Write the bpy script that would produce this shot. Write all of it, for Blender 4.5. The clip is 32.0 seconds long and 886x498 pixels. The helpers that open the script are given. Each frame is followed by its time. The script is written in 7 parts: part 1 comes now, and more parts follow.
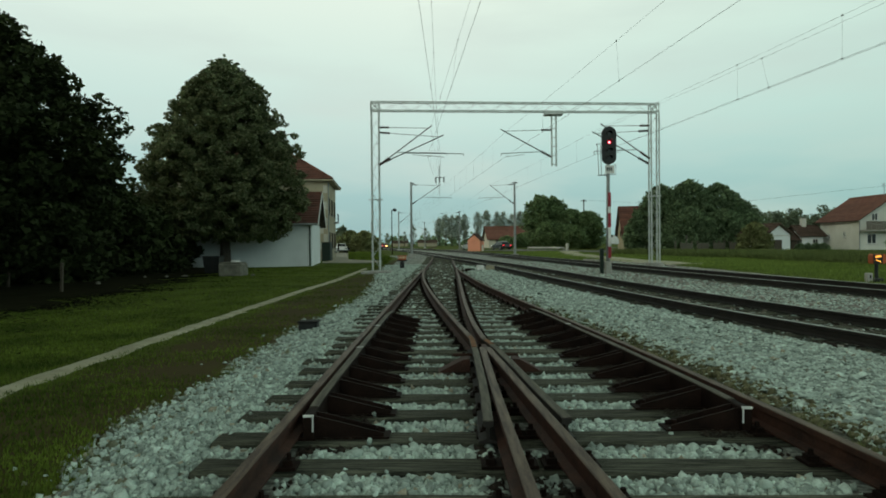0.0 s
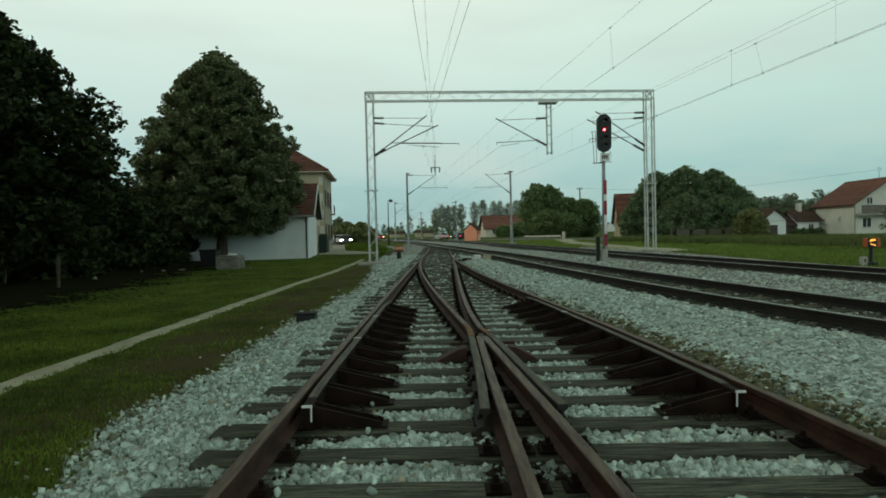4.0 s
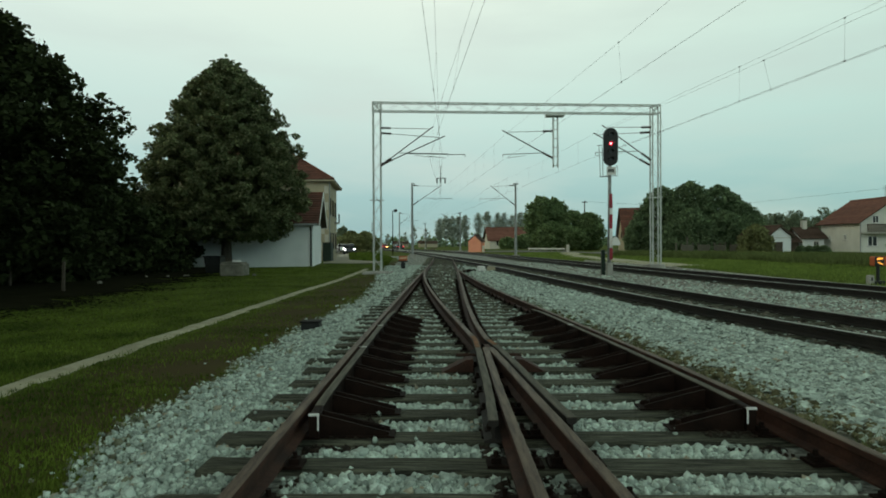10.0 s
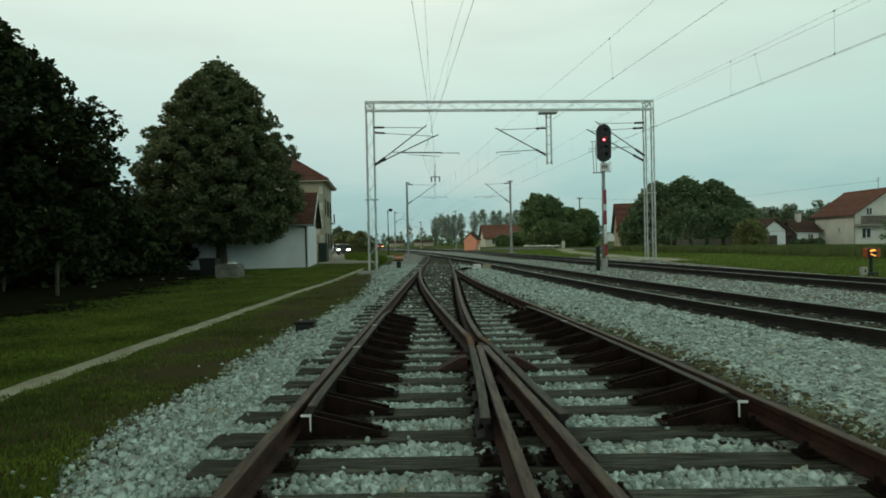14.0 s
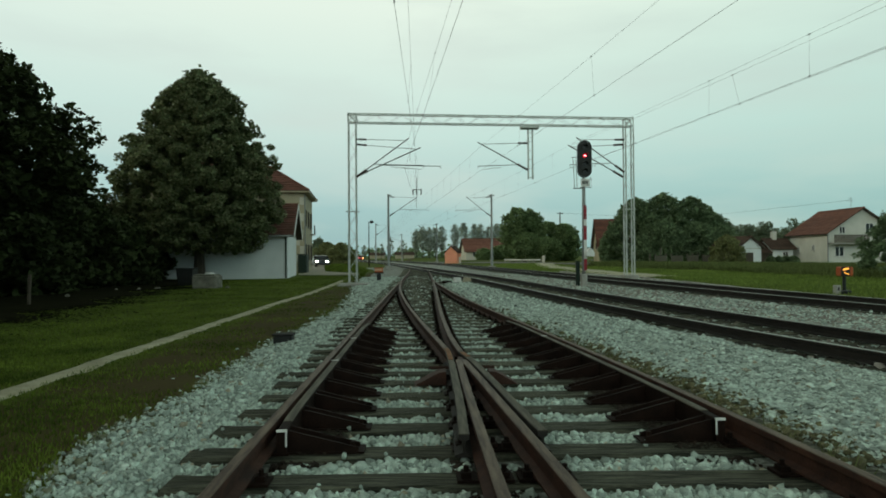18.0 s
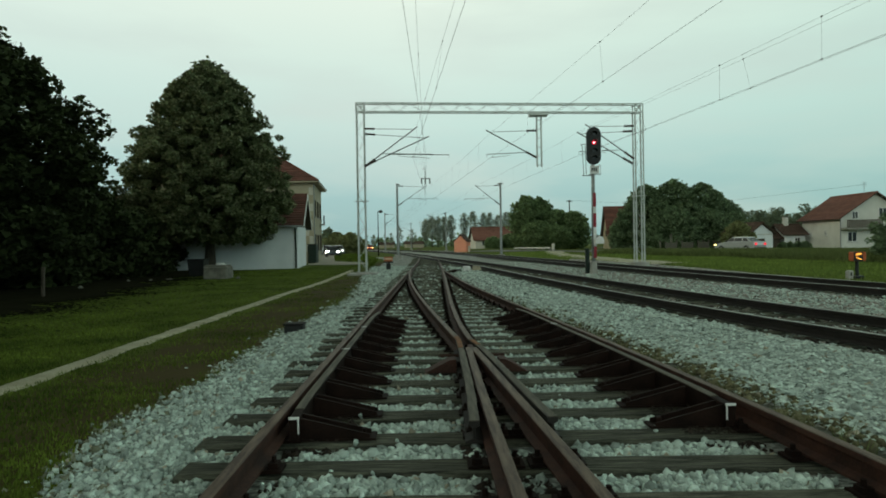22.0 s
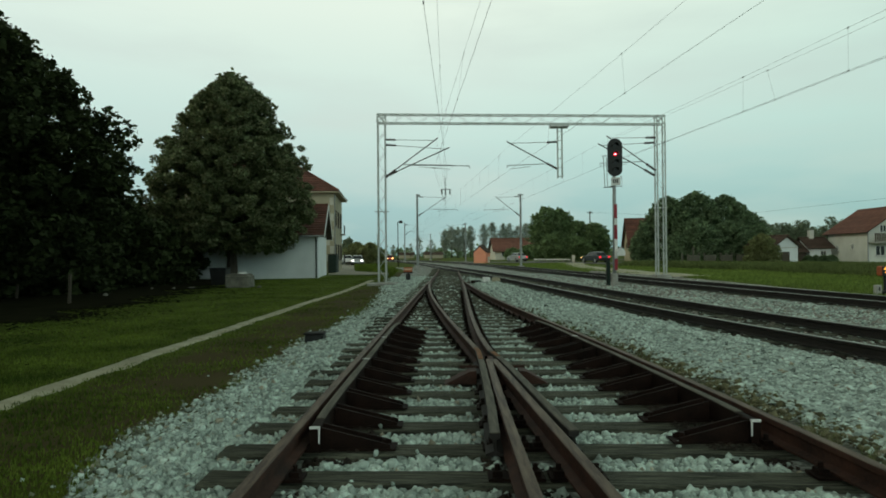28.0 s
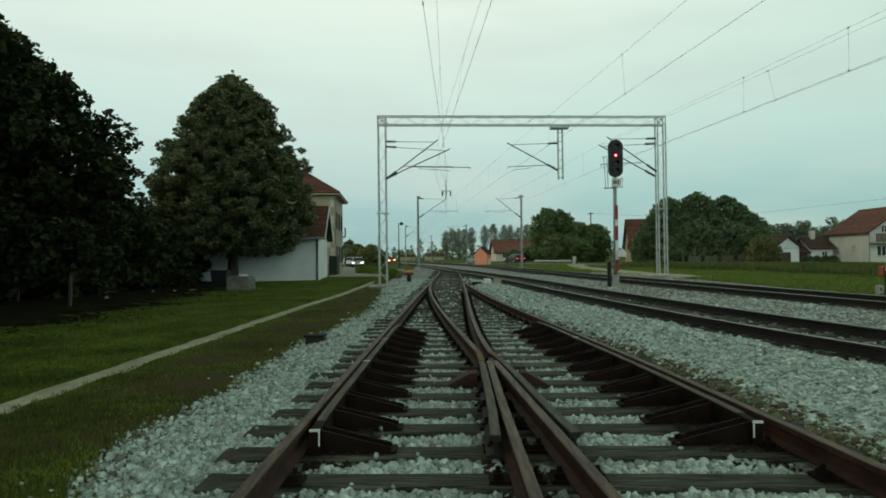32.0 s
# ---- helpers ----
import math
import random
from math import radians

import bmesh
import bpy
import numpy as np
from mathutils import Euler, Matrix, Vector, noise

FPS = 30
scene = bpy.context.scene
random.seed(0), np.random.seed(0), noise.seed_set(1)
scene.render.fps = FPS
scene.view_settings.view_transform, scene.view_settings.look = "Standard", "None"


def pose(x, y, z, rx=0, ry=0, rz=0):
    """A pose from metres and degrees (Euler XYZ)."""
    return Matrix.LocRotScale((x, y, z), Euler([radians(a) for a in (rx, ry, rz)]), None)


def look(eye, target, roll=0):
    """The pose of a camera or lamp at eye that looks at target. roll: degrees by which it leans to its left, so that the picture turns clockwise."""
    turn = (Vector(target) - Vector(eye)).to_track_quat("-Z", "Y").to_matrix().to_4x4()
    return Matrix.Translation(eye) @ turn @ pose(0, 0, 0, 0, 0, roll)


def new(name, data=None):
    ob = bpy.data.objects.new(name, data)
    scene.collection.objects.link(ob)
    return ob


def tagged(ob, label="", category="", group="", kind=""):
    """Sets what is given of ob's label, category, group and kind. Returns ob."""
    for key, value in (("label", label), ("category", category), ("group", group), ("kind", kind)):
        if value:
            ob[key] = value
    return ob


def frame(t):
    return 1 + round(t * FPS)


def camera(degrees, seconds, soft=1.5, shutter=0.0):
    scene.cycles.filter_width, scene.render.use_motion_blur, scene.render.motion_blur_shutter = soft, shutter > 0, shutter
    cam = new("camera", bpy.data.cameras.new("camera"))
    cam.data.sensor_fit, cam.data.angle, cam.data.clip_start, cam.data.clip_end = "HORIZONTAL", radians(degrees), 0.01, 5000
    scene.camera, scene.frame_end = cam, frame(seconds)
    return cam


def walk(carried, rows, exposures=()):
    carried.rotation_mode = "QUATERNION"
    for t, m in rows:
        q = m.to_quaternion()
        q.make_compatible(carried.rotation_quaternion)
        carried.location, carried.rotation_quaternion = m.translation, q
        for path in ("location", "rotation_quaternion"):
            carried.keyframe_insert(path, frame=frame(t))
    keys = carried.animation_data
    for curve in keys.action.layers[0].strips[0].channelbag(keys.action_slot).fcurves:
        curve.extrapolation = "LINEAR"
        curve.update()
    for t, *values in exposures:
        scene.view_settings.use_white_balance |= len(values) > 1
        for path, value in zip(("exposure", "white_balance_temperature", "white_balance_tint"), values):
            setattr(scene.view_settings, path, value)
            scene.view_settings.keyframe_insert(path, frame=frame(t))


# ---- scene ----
# World: metres; z = 0 is the running surface of the siding rails, +y leads along the line.
PATH = [
    (0, 0, 0, 1.18, 89.4959, 0.5, 0),
    (0.5, -0.0032, 0.0252, 1.1866, 89.8661, 0.8302, -0.1324),
    (1, -0.0002, -0.0099, 1.1871, 90.0139, 0.9287, -0.2892),
    (1.5, 0.0048, -0.0083, 1.1849, 89.6961, 1.0245, -0.5485),
    (2, -0.0003, -0.0101, 1.1846, 89.8766, 0.9208, -0.652),
    (2.5, -0.0048, -0.0133, 1.1833, 89.9813, 1.0413, 0.0407),
    (3, -0.0065, -0.0027, 1.1846, 89.5117, 1.7993, -0.9751),
    (3.5, 0.0188, -0.0303, 1.1839, 88.8258, 1.5384, -0.1875),
    (5.5, -0.0135, -0.0008, 1.1666, 88.4451, 0.2927, -1.2273),
    (6, 0.0041, 0.003, 1.1758, 89.3621, 1.0097, -2.0459),
    (6.5, -0.0164, -0.0007, 1.1692, 89.0315, 0.41, -0.8721),
    (7, -0.0124, -0.0076, 1.1725, 89.5458, -0.1103, -0.607),
    (7.5, -0.0285, -0.0081, 1.1694, 89.4209, -0.5279, 0.7771),
    (8, -0.0458, -0.0002, 1.1652, 88.707, -1.0948, 0.6985),
    (8.5, -0.0543, -0.0078, 1.1642, 88.5282, -0.7324, 1.5588),
    (9, -0.0396, 0.0242, 1.1722, 88.6134, -0.1578, 1.1668),
    (9.5, -0.0418, -0.0062, 1.1701, 89.1224, 0.2633, 0.3537),
    (10, -0.0371, -0.0118, 1.1726, 89.5753, 0.2741, 0.0377),
    (10.5, -0.0376, -0.0027, 1.172, 89.7186, 0.4578, -0.3831),
    (11, -0.0324, -0.0056, 1.1723, 89.64, 0.751, -0.1709),
    (11.5, -0.0318, -0.0015, 1.1717, 89.3573, 0.7647, 0.3801),
    (12, -0.0169, -0.0077, 1.1689, 89.0181, 0.9464, 0.2088),
    (12.5, 0.0015, -0.0077, 1.1667, 88.5643, 1.3724, -0.0312),
    (13, 0.0155, -0.0125, 1.1656, 88.6383, 1.7317, -0.0044),
    (13.5, 0.0062, -0.0145, 1.1681, 89.1346, 1.1075, 0.0361),
    (14, 0.0077, -0.0114, 1.1718, 89.4468, 1.1863, -0.3139),
    (14.5, 0.0038, -0.0049, 1.1782, 89.7346, 0.7071, -0.5585),
    (16.5, 0.0056, 0.0003, 1.1833, 89.7515, 0.7187, -1.4114),
    (17, 0.0116, 0.0134, 1.1797, 90.1399, -0.0269, -1.8087),
    (17.5, 0.0084, 0.004, 1.1834, 90.3194, -0.2069, -1.836),
    (18, 0.0089, 0.0091, 1.1814, 90.5638, 0.41, -2.0305),
    (18.5, 0.0097, 0.006, 1.1797, 90.1408, 0.5008, -1.7932),
    (19, 0.0089, 0.002, 1.1815, 90.3285, 0.4386, -1.6428),
    (19.5, 0.0124, 0.005, 1.1751, 89.8371, 0.3598, -1.7483),
    (20, 0.0073, 0.0118, 1.1768, 89.5661, 0.1277, -2.0074),
    (20.5, 0.0034, 0.006, 1.1778, 89.6667, 0.3536, -1.1871),
    (21, 0.0083, 0.002, 1.1783, 89.6417, 0.3878, -1.3007),
    (21.5, 0.0121, 0.0033, 1.174, 89.3757, 0.619, -1.2364),
    (22, 0.011, -0.0001, 1.1742, 89.5864, 0.93, -1.2008),
    (22.5, 0.011, -0.001, 1.1805, 89.8889, 0.5534, -1.3774),
    (23, 0.0121, 0.0037, 1.1747, 89.9236, 0.5773, -1.2759),
    (23.5, 0.0083, 0.0013, 1.1766, 89.9997, 0.5052, -1.044),
    (24, 0.0082, 0.0002, 1.1772, 90.0675, 0.3264, -1.1438),
    (24.5, 0.0112, 0.0071, 1.1775, 90.0428, 0.4128, -1.0899),
    (26.5, 0.011, 0.0062, 1.178, 89.9448, 0.4911, -0.8277),
    (27, 0.0104, 0.0007, 1.1783, 90.1066, 0.6672, -0.6917),
    (27.5, 0.0037, 0.0023, 1.178, 90.3832, 0.3538, 0.2378),
    (28, -0.0042, -0.0103, 1.178, 90.5605, 0.4834, 0.5309),
    (28.5, 0.0028, -0.016, 1.1824, 90.7819, 0.6409, 0.4572),
    (29, 0.0012, -0.0167, 1.1771, 90.6264, 0.5223, 0.603),
    (29.5, 0.0019, -0.0103, 1.173, 90.2157, 0.6251, 0.2383),
    (30, -0.0016, -0.0062, 1.1699, 90.1483, 0.7665, 0.1613),
    (30.5, -0.0065, 0.0002, 1.1729, 90.189, 0.5535, 0.871),
    (31, -0.0064, -0.0022, 1.1744, 90.3518, 0.8098, 0.9236),
    (31.5, -0.0052, 0.0135, 1.1713, 90.6043, 0.1131, 0.6841),
    (32, 0.0025, 0.0057, 1.1769, 90.7122, 0.6695, 0.6156),
]
cam = camera(69.2, 32.0, soft=1.8)
walk(cam, [(t, pose(x, y, z, rx, ry, rz)) for t, x, y, z, rx, ry, rz in PATH])

# ---- sky and light ----
SKY = bpy.data.worlds.new("dusk_sky")
scene.world = SKY
SKY.use_nodes = True


def sky_nodes():
    nt = SKY.node_tree
    nt.nodes.clear()
    N, L = nt.nodes.new, nt.links.new
    out, bg = N("ShaderNodeOutputWorld"), N("ShaderNodeBackground")
    tc, sep = N("ShaderNodeTexCoord"), N("ShaderNodeSeparateXYZ")
    L(tc.outputs["Generated"], sep.inputs[0])
    ramp = N("ShaderNodeValToRGB")
    el = ramp.color_ramp.elements
    stops = [(0.0, (0.28, 0.47, 0.475)), (0.07, (0.335, 0.54, 0.54)), (0.18, (0.555, 0.74, 0.675)), (0.36, (0.775, 0.89, 0.77)), (1.0, (0.76, 0.95, 0.70))]
    el[0].position, el[1].position = 0.0, 1.0
    el[0].color, el[1].color = (*stops[0][1], 1), (*stops[-1][1], 1)
    for p, c in stops[1:-1]:
        e = el.new(p)
        e.color = (*c, 1)
    # thin cloud veils, drawn out along the horizon
    mp, nz, cr = N("ShaderNodeMapping"), N("ShaderNodeTexNoise"), N("ShaderNodeValToRGB")
    mp.inputs["Scale"].default_value = (1.6, 1.6, 7.0)
    nz.inputs["Scale"].default_value, nz.inputs["Detail"].default_value = 1.9, 6.0
    L(tc.outputs["Generated"], mp.inputs[0])
    L(mp.outputs[0], nz.inputs["Vector"])
    cr.color_ramp.elements[0].position, cr.color_ramp.elements[1].position = 0.42, 0.72
    cr.color_ramp.elements[0].color, cr.color_ramp.elements[1].color = (0, 0, 0, 1), (0.6, 0.6, 0.6, 1)
    L(nz.outputs["Fac"], cr.inputs[0])
    L(sep.outputs["Z"], ramp.inputs[0])
    mix = N("ShaderNodeMix")
    mix.data_type = "RGBA"
    mix.inputs[7].default_value = (0.60, 0.69, 0.63, 1)
    L(cr.outputs[0], mix.inputs[0])
    L(ramp.outputs[0], mix.inputs[6])
    sky = N("ShaderNodeTexSky")
    sky.sky_type, sky.sun_disc = "NISHITA", False
    sky.sun_elevation, sky.sun_rotation = radians(4), radians(250)
    add = N("ShaderNodeMix")
    add.data_type, add.blend_type = "RGBA", "ADD"
    add.inputs[0].default_value = 0.02
    L(mix.outputs[2], add.inputs[6])
    L(sky.outputs[0], add.inputs[7])
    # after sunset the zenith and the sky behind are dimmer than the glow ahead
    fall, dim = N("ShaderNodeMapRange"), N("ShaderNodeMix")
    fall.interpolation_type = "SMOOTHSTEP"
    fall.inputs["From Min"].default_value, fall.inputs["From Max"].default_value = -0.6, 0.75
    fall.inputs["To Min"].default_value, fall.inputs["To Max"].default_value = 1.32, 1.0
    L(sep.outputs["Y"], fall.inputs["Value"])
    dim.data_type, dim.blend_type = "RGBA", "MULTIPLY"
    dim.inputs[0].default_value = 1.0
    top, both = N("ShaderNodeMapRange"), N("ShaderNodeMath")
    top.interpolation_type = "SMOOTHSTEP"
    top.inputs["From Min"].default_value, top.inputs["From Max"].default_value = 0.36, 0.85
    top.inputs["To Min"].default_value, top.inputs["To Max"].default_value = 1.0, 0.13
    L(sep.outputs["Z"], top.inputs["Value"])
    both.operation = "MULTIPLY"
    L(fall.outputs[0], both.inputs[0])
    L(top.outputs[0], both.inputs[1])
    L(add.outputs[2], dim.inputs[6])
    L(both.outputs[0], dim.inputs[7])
    # the glow is warmer on one side, a cooler cloud bank stands on the other
    east, tone = N("ShaderNodeValToRGB"), N("ShaderNodeMix")
    shift = N("ShaderNodeMapRange")
    shift.inputs["From Min"].default_value, shift.inputs["From Max"].default_value = -1.0, 1.0
    L(sep.outputs["X"], shift.inputs["Value"])
    bank = east.color_ramp.elements
    bank[0].color, bank[1].color = (1.5, 1.34, 1.12, 1), (0.70, 0.80, 0.84, 1)
    for place, c in ((0.2, (0.925, 0.93, 0.95, 1)), (0.5, (0.955, 0.95, 0.955, 1)), (0.8, (0.815, 0.885, 0.875, 1))):
        bank.new(place).color = c
    L(shift.outputs[0], east.inputs[0])
    tone.data_type, tone.blend_type = "RGBA", "MULTIPLY"
    tone.inputs[0].default_value = 1.0
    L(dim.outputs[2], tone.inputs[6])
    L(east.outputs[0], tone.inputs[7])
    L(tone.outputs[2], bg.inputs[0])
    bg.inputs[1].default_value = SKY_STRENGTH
    L(bg.outputs[0], out.inputs[0])


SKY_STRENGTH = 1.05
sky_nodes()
sun_data = bpy.data.lights.new("sun", "SUN")
sun_data.energy, sun_data.angle, sun_data.color = 0.04, radians(60), (1.0, 0.95, 0.88)
sun = new("sun", sun_data)
sun.matrix_world = look((-20, -30, 40), (0, 20, 0))
scene.view_settings.exposure = 0.0


# ---- materials ----
def rgb(c):
    return (*c, 1.0) if len(c) == 3 else c


def mat(name, base, dark=None, rough=0.8, metal=0.0, scale=6.0, bump=0.2, fine=60.0, island=0.0, obj=0.0, emit=None, power=0.0, spread=(0.35, 0.68), stretch=None, spec=0.3):
    """A surface with variation at two scales; island / obj: how much pieces differ in value."""
    m = bpy.data.materials.new(name)
    m.use_nodes = True
    nt = m.node_tree
    N, L = nt.nodes.new, nt.links.new
    bs = nt.nodes["Principled BSDF"]
    dark = dark or tuple(v * 0.6 for v in base)
    geo = N("ShaderNodeTexCoord")
    src = geo.outputs["Object"]
    if stretch:
        mp = N("ShaderNodeMapping")
        mp.inputs["Scale"].default_value = stretch
        L(src, mp.inputs[0])
        src = mp.outputs[0]
    n1, n2 = N("ShaderNodeTexNoise"), N("ShaderNodeTexNoise")
    n1.inputs["Scale"].default_value, n1.inputs["Detail"].default_value = scale, 6.0
    n2.inputs["Scale"].default_value, n2.inputs["Detail"].default_value = fine, 4.0
    L(src, n1.inputs["Vector"])
    L(src, n2.inputs["Vector"])
    avg = N("ShaderNodeMath")
    avg.operation = "MULTIPLY_ADD"
    avg.inputs[1].default_value = 0.35
    L(n2.outputs["Fac"], avg.inputs[0])
    half = N("ShaderNodeMath")
    half.operation = "MULTIPLY"
    half.inputs[1].default_value = 0.65
    L(n1.outputs["Fac"], half.inputs[0])
    L(half.outputs[0], avg.inputs[2])
    ramp = N("ShaderNodeValToRGB")
    ramp.color_ramp.elements[0].position, ramp.color_ramp.elements[1].position = spread
    ramp.color_ramp.elements[0].color, ramp.color_ramp.elements[1].color = rgb(dark), rgb(base)
    L(avg.outputs[0], ramp.inputs[0])
    col = ramp.outputs[0]
    if island or obj:
        hsv, mr = N("ShaderNodeHueSaturation"), N("ShaderNodeMapRange")
        amount = island or obj
        mr.inputs["To Min"].default_value, mr.inputs["To Max"].default_value = 1 - amount, 1 + amount
        rnd = N("ShaderNodeNewGeometry").outputs["Random Per Island"] if island else N("ShaderNodeObjectInfo").outputs["Random"]
        L(rnd, mr.inputs["Value"])
        L(mr.outputs[0], hsv.inputs["Value"])
        L(col, hsv.inputs["Color"])
        col = hsv.outputs[0]
    L(col, bs.inputs["Base Color"])
    bs.inputs["Roughness"].default_value, bs.inputs["Metallic"].default_value = rough, metal
    bs.inputs["Specular IOR Level"].default_value = spec
    if bump:
        bp = N("ShaderNodeBump")
        bp.inputs["Strength"].default_value, bp.inputs["Distance"].default_value = bump, 0.02
        L(avg.outputs[0], bp.inputs["Height"])
        L(bp.outputs[0], bs.inputs["Normal"])
    if emit:
        bs.inputs["Emission Color"].default_value, bs.inputs["Emission Strength"].default_value = rgb(emit), power
    return m


